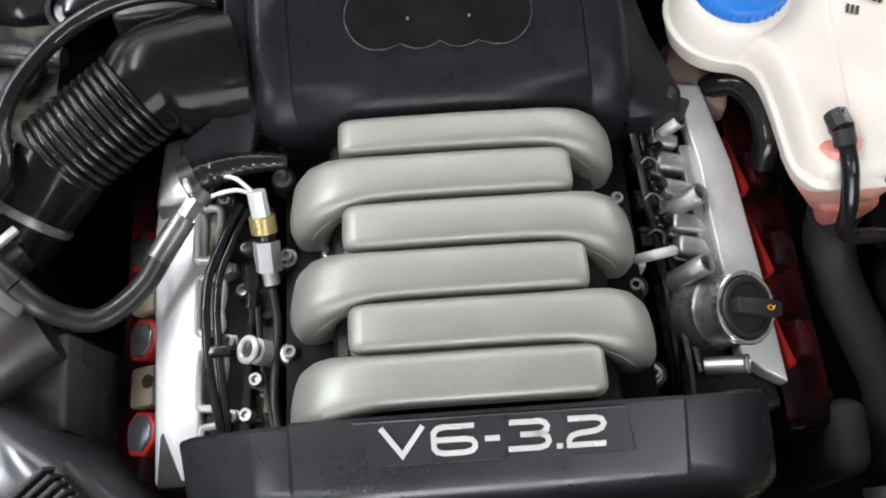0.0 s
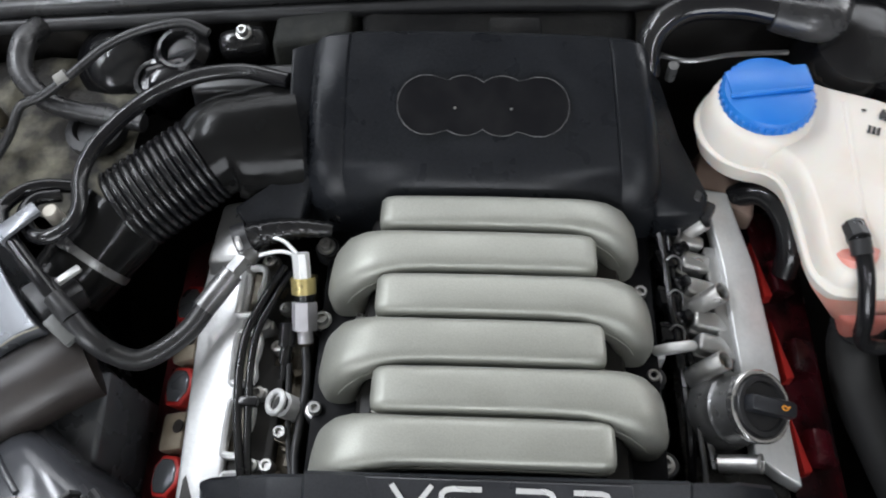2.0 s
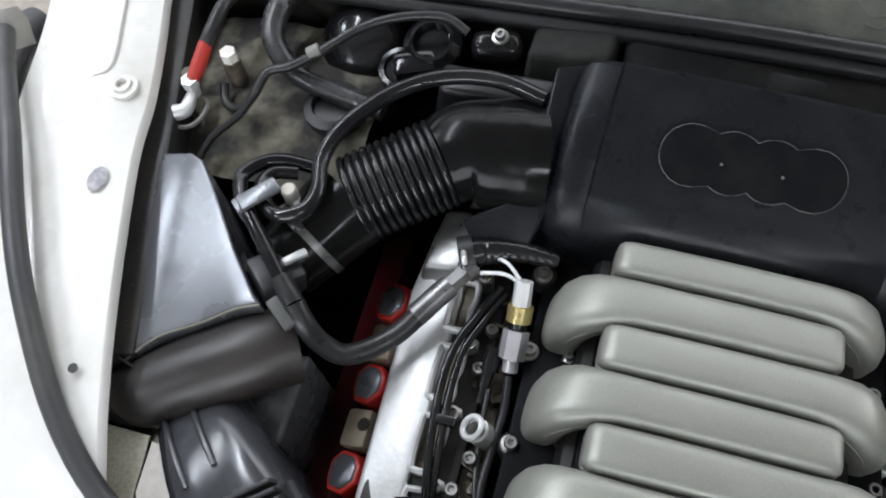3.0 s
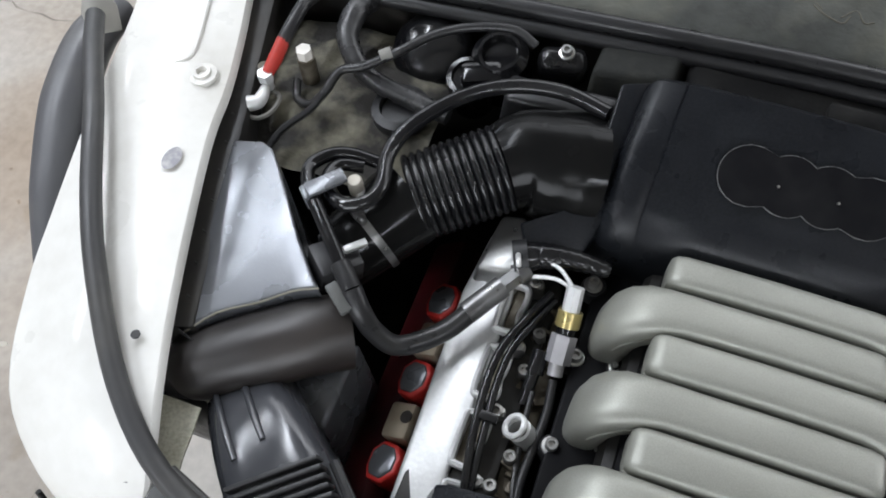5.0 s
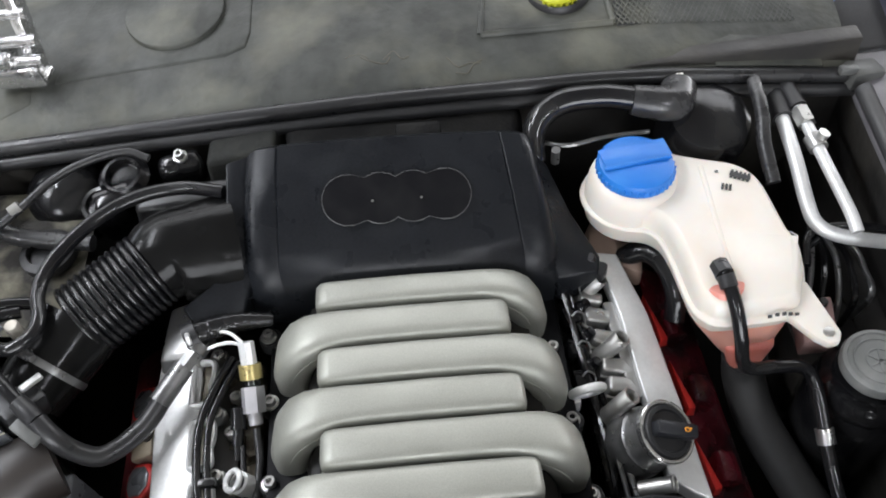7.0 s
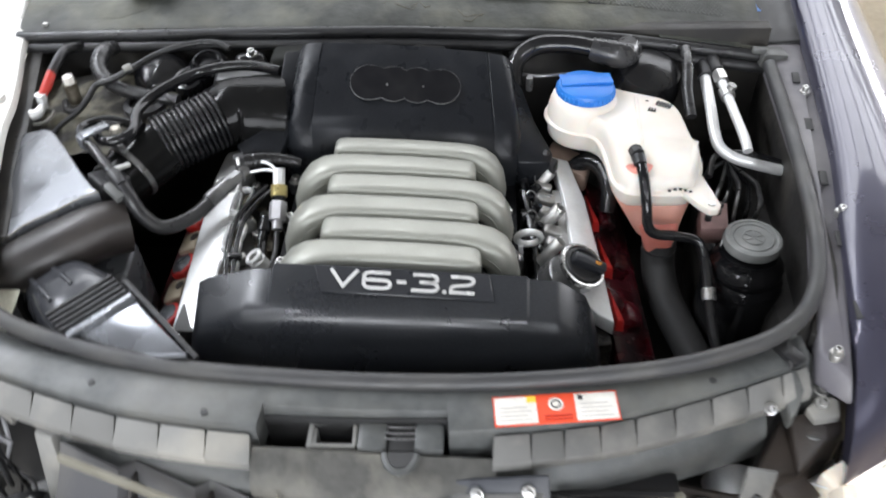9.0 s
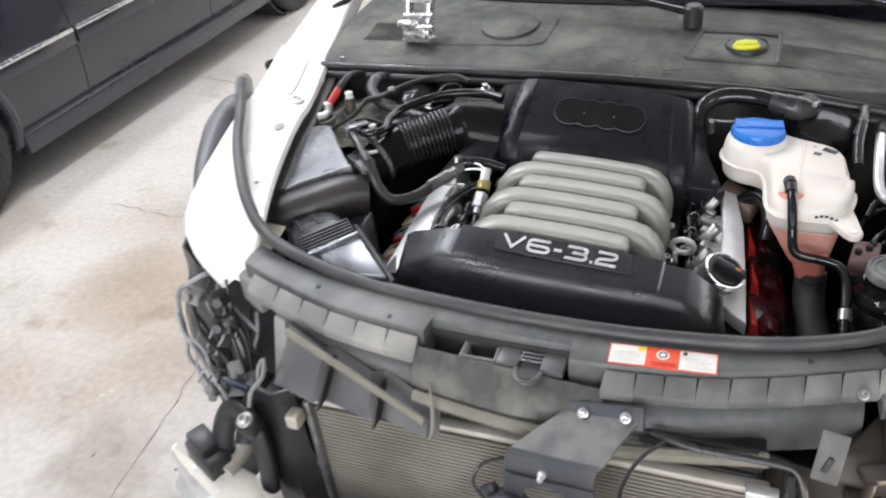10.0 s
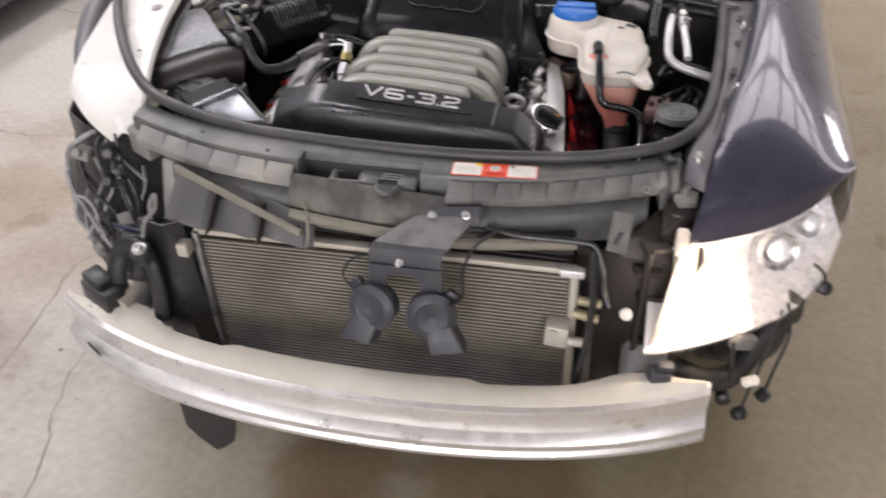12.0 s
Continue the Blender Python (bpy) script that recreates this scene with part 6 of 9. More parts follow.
maf = thing("air_meter", (-0.45, 0.45, 0.83), "black air mass meter housing with a small bright clip", "engine part")
bm = B()
sweep(bm, [(-0.50, 0.405, 0.82), (-0.475, 0.432, 0.828), (-0.452, 0.46, 0.835)], [0.046, 0.046, 0.043], 28, 4)
box(bm, (0.05, 0.046, 0.034), pose(-0.43, 0.452, 0.876, 0, 14, 47), 0.005)
part("body", bm, BLACK, maf)
bm = B()
box(bm, (0.027, 0.009, 0.006), pose(-0.409, 0.467, 0.898, 0, 8, 47), 0.002)
part("clip", bm, BRIGHT, maf, "small bright clip")
bm = B()
for k in range(5):
    box(bm, (0.02, 0.003, 0.012), pose(-0.447 + 0.005 * k, 0.474 + 0.006 * k, 0.887, 0, 10, 35), 0.001, 1)
part("plug", bm, BLACK, maf)

# breather hoses with bracket over the inlet
bre = thing("breather_hose", (-0.45, 0.5, 0.9), "smooth black looped breather hoses held by a flat bracket", "hose")
bm = B()
sweep(bm, [(-0.195, 0.69, 0.93), (-0.25, 0.704, 0.932), (-0.31, 0.696, 0.932), (-0.36, 0.665, 0.93), (-0.398, 0.615, 0.928), (-0.409, 0.573, 0.926), (-0.401, 0.535, 0.925), (-0.405, 0.512, 0.925), (-0.422, 0.499, 0.925), (-0.438, 0.499, 0.924), (-0.453, 0.511, 0.922), (-0.464, 0.53, 0.92), (-0.458, 0.55, 0.916), (-0.435, 0.558, 0.91)], [0.009, 0.009, 0.009, 0.009, 0.009, 0.0088, 0.0085, 0.008, 0.008, 0.008, 0.0078, 0.0075, 0.0075, 0.0075], 14, 6)
part("hose", bm, GLOSSHOSE, bre)
bm = B()
sweep(bm, [(-0.425, 0.572, 0.905), (-0.452, 0.567, 0.916), (-0.473, 0.556, 0.921), (-0.486, 0.533, 0.925), (-0.476, 0.508, 0.927), (-0.462, 0.492, 0.926), (-0.435, 0.463, 0.919), (-0.409, 0.435, 0.909)], 0.0078, 14, 6)
part("hose", bm, GLOSSHOSE, bre)
bm = B()
box(bm, (0.044, 0.019, 0.005), pose(-0.455, 0.511, 0.936, 0, 0, 46), 0.0015)
box(bm, (0.007, 0.019, 0.022), pose(-0.4725, 0.494, 0.925, 0, 0, 46), 0.002)
part("bracket", bm, GREYSHEET, bre, "flat grey bracket")
bm = B()
sweep(bm, [(-0.411, 0.437, 0.910), (-0.397, 0.423, 0.905), (-0.39, 0.416, 0.902)], [0.0105, 0.0112, 0.0105], 14, 3)
part("hose_socket", bm, RUBBER, bre, "black rubber hose socket")
bm = B()
box(bm, (0.035, 0.014, 0.012), pose(-0.4, 0.404, 0.899, 0, 16, -38), 0.002)
part("hose_holder", bm, CARRIER, bre, "grey clip-on hose holder")
bm = B()
lathe(bm, [(0.0085, -0.02), (0.0085, -0.001), (0.007, 0.0008), (0.003, 0.001)], pose(-0.43, 0.527, 0.929), 14)
part("screw", bm, DIRTYALU, bre, "dirty plated screw")
bm = B()
box(bm, (0.007, 0.018, 0.02), pose(-0.426, 0.52, 0.905, 10, 20, 15), 0.0015)
part("spring_tab", bm, BRIGHT, bre, "bright steel tab")

# air filter housing
box_thing = thing("air_filter_box", (-0.45, 0.35, 0.6), "black plastic air filter housing with ribs and a round inlet pipe", "air box")
bm = B()  # tall smooth grey cover with a slanted outer facet
COVERLINE = [(-0.604, 0.558), (-0.566, 0.563), (-0.55, 0.556), (-0.536, 0.54), (-0.51, 0.508), (-0.472, 0.459), (-0.44, 0.422), (-0.426, 0.409), (-0.452, 0.4), (-0.484, 0.38), (-0.527, 0.358), (-0.556, 0.327), (-0.572, 0.385), (-0.588, 0.472)]


def cover_z(x, y):
    """Height of the filter box cover, a gently leaning sheet."""
    return 0.898 + 0.13 * (x + 0.604) + 0.157 * (y - 0.558)


solid(bm, [(x, y, 0.55) for x, y in COVERLINE], [(x, y, cover_z(x, y)) for x, y in COVERLINE], 0.0035, 3)
part("cover", bm, GREYSHEET, box_thing, "semi-gloss grey cover")
bm = B()
sweep(bm, [(x, y, cover_z(x, y) - 0.001) for x, y in COVERLINE[7:12]], 0.0012, 8, 3)
part("cover_lip", bm, DUSTYPALE, box_thing, "pale worn cover lip")
bm = B()  # big pipe across
sweep(bm, [(-0.556, 0.301, 0.822), (-0.538, 0.311, 0.83), (-0.475, 0.348, 0.841), (-0.428, 0.376, 0.846), (-0.394, 0.396, 0.84)], [0.030, 0.0385, 0.0425, 0.0428, 0.041], 36, 6)
part("inlet_pipe", bm, PIPEBROWN, box_thing, "wide satin black inlet pipe")
bm = B()
solid(bm, [(-0.47, 0.30, 0.6), (-0.39, 0.29, 0.6), (-0.385, 0.40, 0.6), (-0.46, 0.38, 0.6)], [(-0.47, 0.31, 0.788), (-0.398, 0.30, 0.778), (-0.392, 0.40, 0.802), (-0.46, 0.37, 0.80)], 0.006)
part("side_panel", bm, GREYSHEET, box_thing, "grey side panel")
bm = B()
sweep(bm, [(-0.568, 0.290, 0.816), (-0.550, 0.3, 0.826)], [0.020, 0.031], 28, 2)
part("pipe_collar", bm, BLACK, box_thing)
# lower housing: flat cover, ridges and a domed end
bar_l, bar_r, front_r, front_l = Vector((-0.398, 0.165, 0.853)), Vector((-0.323, 0.218, 0.872)), Vector((-0.232, 0.136, 0.850)), Vector((-0.318, 0.143, 0.836))
along, back = (bar_r - bar_l), Vector((-0.0365, 0.035, 0.003))
bm = B()
quad = [bar_l + back * 0.15, bar_r + back * 0.15, front_r, front_l]
solid(bm, [(p.x, p.y, 0.5) for p in quad], quad, 0.004, 3)
part("lower_cover", bm, GREYSHEET, box_thing, "grey plastic lower cover")
bm = B()
rings = []
for v in range(9):
    f = -1.0 + 4.0 * v / 8  # ridged flat part first, then the dome falls away
    fall = max(0.0, f - 0.1) / 2.9
    ring = []
    for k in range(13):
        u = -0.16 + 1.22 * k / 12
        w = (2 * (u + 0.16) / 1.22 - 1)
        p = bar_l + back + along * (0.5 + (u - 0.5) * (1 - 0.10 * fall)) + back * f
        p.z += -0.006 - 0.055 * fall ** 2.2 - (0.016 + 0.03 * fall) * abs(w) ** 5
        ring.append(p)
    ring += [Vector((ring[-1].x + 0.01, ring[-1].y, 0.55)), Vector((ring[0].x - 0.01, ring[0].y, 0.55))]
    rings.append(ring)
bridge(bm, rings)
bmesh.ops.recalc_face_normals(bm, faces=bm.faces)
part("domed_end", bm, DOMEBLACK, box_thing, "domed dark grey end with grooves", smooth=50)
bm = B()
line = []
for k in range(9):
    u, f, fall = -0.05 + 1.0 * k / 8, 2.35, 2.25 / 2.9
    p = bar_l + back + along * (0.5 + (u - 0.5) * (1 - 0.10 * fall)) + back * f
    p.z += -0.004 - 0.055 * fall ** 2.2 - (0.016 + 0.03 * fall) * abs(2 * (u + 0.16) / 1.22 - 1) ** 5
    line.append(p)
sweep(bm, line, 0.0028, 8, 2)
part("rear_bead", bm, DUSTYPALE, box_thing, "dusty pale edge bead")
for u, f0 in ((0.12, 0.55), (0.50, 0.75)):
    bm = B()
    line = []
    for j in range(7):
        f = f0 + (2.7 - f0) * j / 6
        fall = max(0.0, f - 0.1) / 2.9
        p = bar_l + back + along * (0.5 + (u - 0.5) * (1 - 0.10 * fall)) + back * f
        p.z += -0.0055 - 0.055 * fall ** 2.2
        line.append(p)
    sweep(bm, line, [0.0032, 0.0042, 0.004, 0.0036], 12, 2)
    part("groove_rib", bm, DOMEBLACK, box_thing)
for k in range(5):
    bm = B()
    c = bar_l + back * (0.98 - 0.19 * k) + along * 0.47
    m = Matrix.Translation(c + Vector((0, 0, -0.004))) @ along.to_track_quat("X", "Z").to_matrix().to_4x4()
    box(bm, (along.length * 1.06, 0.0048, 0.018), m, 0.0015)
    part("ridge", bm, BLACK, box_thing)
bm = B()
m = Matrix.Translation(bar_l + along * 0.49 + back * -0.04 + Vector((0, 0, 0.0005))) @ along.to_track_quat("X", "Z").to_matrix().to_4x4()
box(bm, (along.length * 1.04, 0.012, 0.012), m, 0.003)
part("edge_bar", bm, GREYSHEET, box_thing)
bm = B()
sweep(bm, [front_l + Vector((0.0, -0.002, 0.002)), front_l.lerp(front_r, 0.5) + Vector((0, -0.003, 0.002)), front_r + Vector((0, -0.002, 0.001))], 0.0035, 8)
part("front_bead", bm, GREYSHEET, box_thing, "rounded edge bead")
bm = B()
sweep(bm, [bar_r + back * 0.9 + Vector((0.008, 0.006, -0.014)), bar_r + Vector((0.008, 0.006, -0.014)), front_r + Vector((0.008, 0.004, -0.014))], 0.005, 8)
part("side_trim", bm, BLACK, box_thing)

# rear left corner: battery stud, cables, strut
mount = thing("strut_tower", (-0.5, 0.66, 0.85), "muddy cast strut tower in the corner of the bay", "car part")
bm = B()
rnd = random.Random(4)
t = bmesh.new()
bmesh.ops.create_grid(t, x_segments=18, y_segments=16, size=0.5)
for vv in t.verts:
    x, y = vv.co.x, vv.co.y
    vv.co = Vector((-0.525 + 0.26 * x, 0.685 + 0.23 * y, 0.872 - 0.25 * (x * x + y * y) * 0.2 - 0.03 * (y < -0.2) * abs(y) + 0.008 * noise.noise((x * 9, y * 9, 1.0))))
merge(bm, t)
part("tower_top", bm, MUD, mount, "mud-caked tower top")
bm = B()
lathe(bm, [(0.036, 0), (0.036, 0.012), (0.026, 0.016), (0.024, 0.008)], pose(-0.44, 0.672, 0.868), 24)
lathe(bm, [(0.024, 0), (0.024, 0.006)], pose(-0.44, 0.672, 0.868), 20)
part("rubber_plug", bm, BLACK, mount)

stud = thing("battery_stud", (-0.6, 0.62, 0.88), "jump start stud with red boot and heavy black cables", "cable")
bm = B()
sweep(bm, [(-0.585, 0.80, 0.92), (-0.588, 0.75, 0.94), (-0.592, 0.71, 0.935), (-0.597, 0.69, 0.925)], 0.0085, 12)
part("cable", bm, RUBBER, stud, "thick black cable")
bm = B()
sweep(bm, [(-0.596, 0.695, 0.928), (-0.60, 0.672, 0.916), (-0.604, 0.655, 0.908)], [0.0085, 0.009, 0.0075], 14)
part("red_boot", bm, REDBOOT, stud)
bm = B()
rod(bm, (-0.606, 0.652, 0.900), (-0.606, 0.652, 0.912), 0.010, 6)
rod(bm, (-0.606, 0.652, 0.885), (-0.606, 0.652, 0.902), 0.0065, 12)
sweep(bm, [(-0.606, 0.645, 0.893), (-0.604, 0.632, 0.893), (-0.606, 0.622, 0.892), (-0.616, 0.616, 0.892)], [0.006, 0.008, 0.009, 0.010], 12)
part("lug", bm, BRIGHT, stud, "bright metal cable lug")
bm = B()
for z in (0.882,):
    sweep(bm, [(-0.628, 0.628, z), (-0.62, 0.608, z), (-0.60, 0.606, z), (-0.588, 0.622, z), (-0.59, 0.645, z), (-0.61, 0.648, z)], 0.003, 6, 3, closed=True)
part("tray_edge", bm, SLATGREY, stud)
bm = B()
rod(bm, (-0.57, 0.692, 0.908), (-0.57, 0.692, 0.922), 0.0098, 6)
part("hex_stud", bm, PAPERWHITE, stud, "cream hexagon nut")
bm = B()
rod(bm, (-0.57, 0.69, 0.87), (-0.57, 0.692, 0.908), 0.0115, 14)
part("post", bm, GRIME, stud)
bm = B()
rod(bm, (-0.622, 0.668, 0.87), (-0.618, 0.67, 0.9), 0.009, 14)
part("post", bm, GRIME, stud)
bm = B()
sweep(bm, [(-0.578, 0.672, 0.885), (-0.568, 0.65, 0.88), (-0.545, 0.642, 0.885), (-0.528, 0.655, 0.90), (-0.517, 0.68, 0.912), (-0.49, 0.69, 0.917), (-0.455, 0.712, 0.928), (-0.42, 0.745, 0.934), (-0.38, 0.765, 0.938), (-0.33, 0.775, 0.938), (-0.30, 0.765, 0.93)], 0.0055, 10)
part("ribbed_cable", bm, RUBBER, stud, "ribbed black cable")
bm = B()
sweep(bm, [(-0.528, 0.655, 0.90), (-0.54, 0.63, 0.89), (-0.565, 0.60, 0.88), (-0.575, 0.575, 0.87)], 0.0045, 8)
part("thin_cable", bm, RUBBER, stud)
bm = B()
sweep(bm, [(-0.525, 0.80, 0.915), (-0.53, 0.765, 0.925), (-0.528, 0.73, 0.918), (-0.508, 0.705, 0.905), (-0.478, 0.69, 0.895), (-0.43, 0.683, 0.885), (-0.38, 0.675, 0.88)], [0.014, 0.015, 0.014, 0.013, 0.012, 0.012, 0.011], 14)
part("sleeve", bm, SLEEVE, stud, "shiny black cable sleeve")
bm = B()
rod(bm, (-0.472, 0.704, 0.925), (-0.46, 0.711, 0.928), 0.008, 12)
part("cable_collar", bm, SLATGREY, stud)

pump = thing("vacuum_pump", (-0.42, 0.77, 0.86), "shiny black round pump housings behind the intake", "engine part")
bm = B()
lathe(bm, [(0.055, -0.05), (0.055, 0.0), (0.048, 0.02), (0.03, 0.032), (0.0, 0.036)], Matrix.Translation((-0.44, 0.78, 0.862)) @ pose(0, 0, 0, 25, 0, 0), 32)
part("housing", bm, GLOSSHOSE, pump)
bm = B()
lathe(bm, [(0.035, -0.05), (0.035, 0.02), (0.026, 0.03), (0.022, 0.03), (0.02, 0.02)], Matrix.Translation((-0.345, 0.772, 0.88)) @ pose(0, 0, 0, 15, 0, 0), 28)
part("housing", bm, GLOSSHOSE, pump)
bm = B()
lathe(bm, [(0.028, -0.05), (0.028, 0.006), (0.026, 0.012), (0.020, 0.013), (0.018, 0.008), (0.009, 0.008), (0.008, 0.018), (0.0, 0.02)], Matrix.Translation((-0.375, 0.735, 0.88)) @ pose(0, 0, 0, 15, 0, 0), 24)
box(bm, (0.05, 0.03, 0.03), pose(-0.36, 0.74, 0.885, 10, 0, 20), 0.006)
part("connector", bm, GLOSSHOSE, pump)
bm = B()
box(bm, (0.06, 0.035, 0.05), pose(-0.272, 0.785, 0.883, 15, 0, 10), 0.013, 3)
part("bracket", bm, GLOSSHOSE, pump)
cap_bolt((-0.267, 0.783, 0.909), pose(0, 0, 0, 15, 0, 0), 0.007, "bolt", pump)
bm = B()
solid(bm, [(-0.24, 0.755, 0.84), (-0.13, 0.76, 0.84), (-0.12, 0.825, 0.84), (-0.235, 0.82, 0.84)], [(-0.232, 0.765, 0.908), (-0.14, 0.768, 0.912), (-0.135, 0.815, 0.918), (-0.228, 0.812, 0.914)], 0.008, 3)
part("insulation", bm, FELTGREY, pump, "dull grey felt insulation")
bm = B()
solid(bm, [(-0.13, 0.755, 0.80), (0.20, 0.755, 0.80), (0.20, 0.825, 0.80), (-0.13, 0.825, 0.80)], [(-0.12, 0.762, 0.905), (0.19, 0.762, 0.885), (0.20, 0.82, 0.895), (-0.13, 0.82, 0.915)], 0.015, 3)
part("heat_shield", bm, FELT, pump, "dark felt heat shield")
bm = B()
box(bm, (0.06, 0.028, 0.018), pose(0.055, 0.762, 0.918, 15, 4, 0), 0.006)
part("cover_latch", bm, FELT, pump)
# ---- coolant reservoir and things beside it ----
res = thing("coolant_reservoir", (0.42, 0.55, 0.7), "milky plastic coolant reservoir, pink-stained low down, with a blue cap", "reservoir")
half = [(0.266, 0.700), (0.260, 0.674), (0.266, 0.650), (0.282, 0.630), (0.304, 0.618), (0.326, 0.612), (0.340, 0.598), (0.347, 0.570), (0.351, 0.525), (0.355, 0.495), (0.366, 0.477), (0.386, 0.468), (0.456, 0.468),
        (0.477, 0.476), (0.484, 0.490), (0.497, 0.530), (0.499, 0.565), (0.493, 0.572), (0.487, 0.640), (0.478, 0.668), (0.458, 0.688), (0.428, 0.700), (0.395, 0.712), (0.366, 0.728), (0.332, 0.740), (0.295, 0.733)]
half = [(p.x, p.y) for p in spline([(x, y, 0) for x, y in half], 3, closed=True)]


def inset(outline, d):
    """Move an outline inwards by d."""
    n = len(outline)
    out = []
    for i in range(n):
        a, b, c = Vector(outline[i - 1]), Vector(outline[i]), Vector(outline[(i + 1) % n])
        t = (c - a).normalized()
        out.append((b.x - t.y * d, b.y + t.x * d))
    return out


def res_top(x, y):
    """Height of the reservoir's top: highest under the cap and along its back, stepping down in front."""
    z = 0.878 - 0.03 * (x - 0.4)
    if y < 0.53:
        z -= 0.25 * (0.53 - y)
    return z


def shell(levels, name, mat, parent, label=""):
    bm = B()
    rings = []
    for d, zf in levels:
        rings.append([Vector((x, y, zf(x, y))) for x, y in inset(half, d)])
    bridge(bm, rings)
    bmesh.ops.recalc_face_normals(bm, faces=bm.faces)
    return part(name, bm, mat, parent, label, smooth=70)


seam = lambda x, y: 0.842 - 0.02 * (x - 0.4) - 0.08 * max(0, 0.53 - y)
shell([(0.004, lambda x, y: seam(x, y) - 0.001), (-0.003, lambda x, y: seam(x, y) - 0.001), (-0.004, lambda x, y: seam(x, y) + 0.001), (-0.003, lambda x, y: seam(x, y) + 0.004), (0.002, lambda x, y: seam(x, y) + 0.005), (0.003, lambda x, y: res_top(x, y) - 0.016),
       (0.006, lambda x, y: res_top(x, y) - 0.007), (0.011, lambda x, y: res_top(x, y) - 0.001), (0.0145, lambda x, y: res_top(x, y) + 0.001)], "upper_shell", RES_WHITE, res, "milky white upper half")
shell([(0.016, lambda x, y: 0.806), (0.008, lambda x, y: 0.809), (0.004, lambda x, y: 0.816), (0.002, lambda x, y: seam(x, y) - 0.0015)], "lower_shell", RES_WHITE, res, "milky white lower half")
bm = B()
FLUID = [(0.355, 0.52), (0.362, 0.488), (0.386, 0.474), (0.456, 0.474), (0.478, 0.484), (0.488, 0.53), (0.484, 0.58), (0.365, 0.58)]
solid(bm, [(0.436 + (x - 0.42) * 0.52, 0.505 + (y - 0.52) * 0.6, 0.735) for x, y in FLUID], [(x, y, 0.812) for x, y in FLUID], 0.008, 3)
part("lower_chamber", bm, RES_LOW, res, "pink-stained lower chamber")
bm = B()
solid(bm, [(0.425, 0.475, 0.69), (0.462, 0.475, 0.69), (0.465, 0.525, 0.69), (0.425, 0.525, 0.69)], [(0.40, 0.47, 0.77), (0.468, 0.468, 0.77), (0.472, 0.55, 0.77), (0.40, 0.55, 0.77)], 0.012, 3)
part("sump", bm, RES_PINK, res, "pink-stained outlet sump")
# top rib and grooves
bm = B()
solid(bm, [(0.395, 0.50, 0.868), (0.405, 0.50, 0.868), (0.415, 0.685, 0.872), (0.405, 0.685, 0.872)], [(0.397, 0.503, 0.8795), (0.403, 0.503, 0.8795), (0.413, 0.68, 0.8805), (0.407, 0.68, 0.8805)], 0.0015)
part("top_rib", bm, RES_WHITE, res)
# neck and cap
CAPM = Matrix.Translation((0.322, 0.674, 0.872)) @ pose(0, 0, 0, -2, 3, 0)
bm = B()
lathe(bm, [(0.058, -0.03), (0.057, 0.004), (0.054, 0.013), (0.049, 0.019), (0.046, 0.020)], CAPM, 40)
part("neck", bm, RES_WHITE, res)
bm = B()
prof = [(0.0475, 0.018), (0.0485, 0.020), (0.0485, 0.030), (0.0465, 0.035), (0.041, 0.0375), (0.0, 0.0385)]
lathe(bm, prof, CAPM, 44)
cap = part("cap", bm, BLUECAP, res, "ribbed blue screw cap")
bm = B()
for k in range(36):
    a = 2 * math.pi * k / 36
    box(bm, (0.004, 0.0035, 0.010), CAPM @ pose(0.0483 * math.cos(a), 0.0483 * math.sin(a), 0.0255, 0, 0, math.degrees(a)), 0.001, 1)
part("cap_ribs", bm, BLUECAP, cap)
bm = B()
box(bm, (0.088, 0.0045, 0.005), CAPM @ pose(0, -0.006, 0.040, 0, 0, 8), 0.0015)
box(bm, (0.088, 0.03, 0.0025), CAPM @ pose(0.0, 0.012, 0.0395, 0, 0, 8), 0.001)
part("cap_grip", bm, BLUECAP, cap)
# printed marks
for cx, cy, w, h, rot in [(0.454, 0.656, 0.026, 0.014, -28), (0.432, 0.640, 0.014, 0.010, -20), (0.427, 0.667, 0.005, 0.003, 0)]:
    bm = B()
    m = Matrix.Translation((cx, cy, res_top(cx, cy) + 0.0022)) @ pose(0, 0, 0, 0, 2, rot)
    n = 3 if w < 0.02 else 5
    for k in range(n):
        box(bm, (w / n * 0.62, h, 0.0008), m @ pose((k + 0.5 - n / 2) * w / n, 0, 0), 0)
    if w > 0.02:
        box(bm, (w, h * 0.5, 0.0009), m, 0)
    part("printed_mark", bm, INK, res, "small black printed symbol")
bm = B()
for k in range(5):
    box(bm, (0.005, 0.0012, 0.004), pose(0.437 + 0.008 * k, 0.4655, 0.848 + 0.003 * math.sin(k), -35), 0)
part("level_mark", bm, INK, res, "small level mark")
# mounting lug
bm = B()
LUG = [(0.452, 0.474), (0.464, 0.458), (0.48, 0.434), (0.492, 0.424), (0.505, 0.425), (0.511, 0.437), (0.504, 0.472), (0.496, 0.51), (0.47, 0.51)]
solid(bm, [(x, y, 0.832 - 0.02 * (x - 0.47)) for x, y in LUG], [(x, y, 0.845 - 0.02 * (x - 0.47)) for x, y in LUG], 0.003)
part("mounting_lug", bm, RES_WHITE, res)
bm = B()
lathe(bm, [(0.0065, 0), (0.0065, 0.003), (0.003, 0.0035)], pose(0.496, 0.438, 0.8435), 14)
part("lug_hole", bm, STEEL, res)
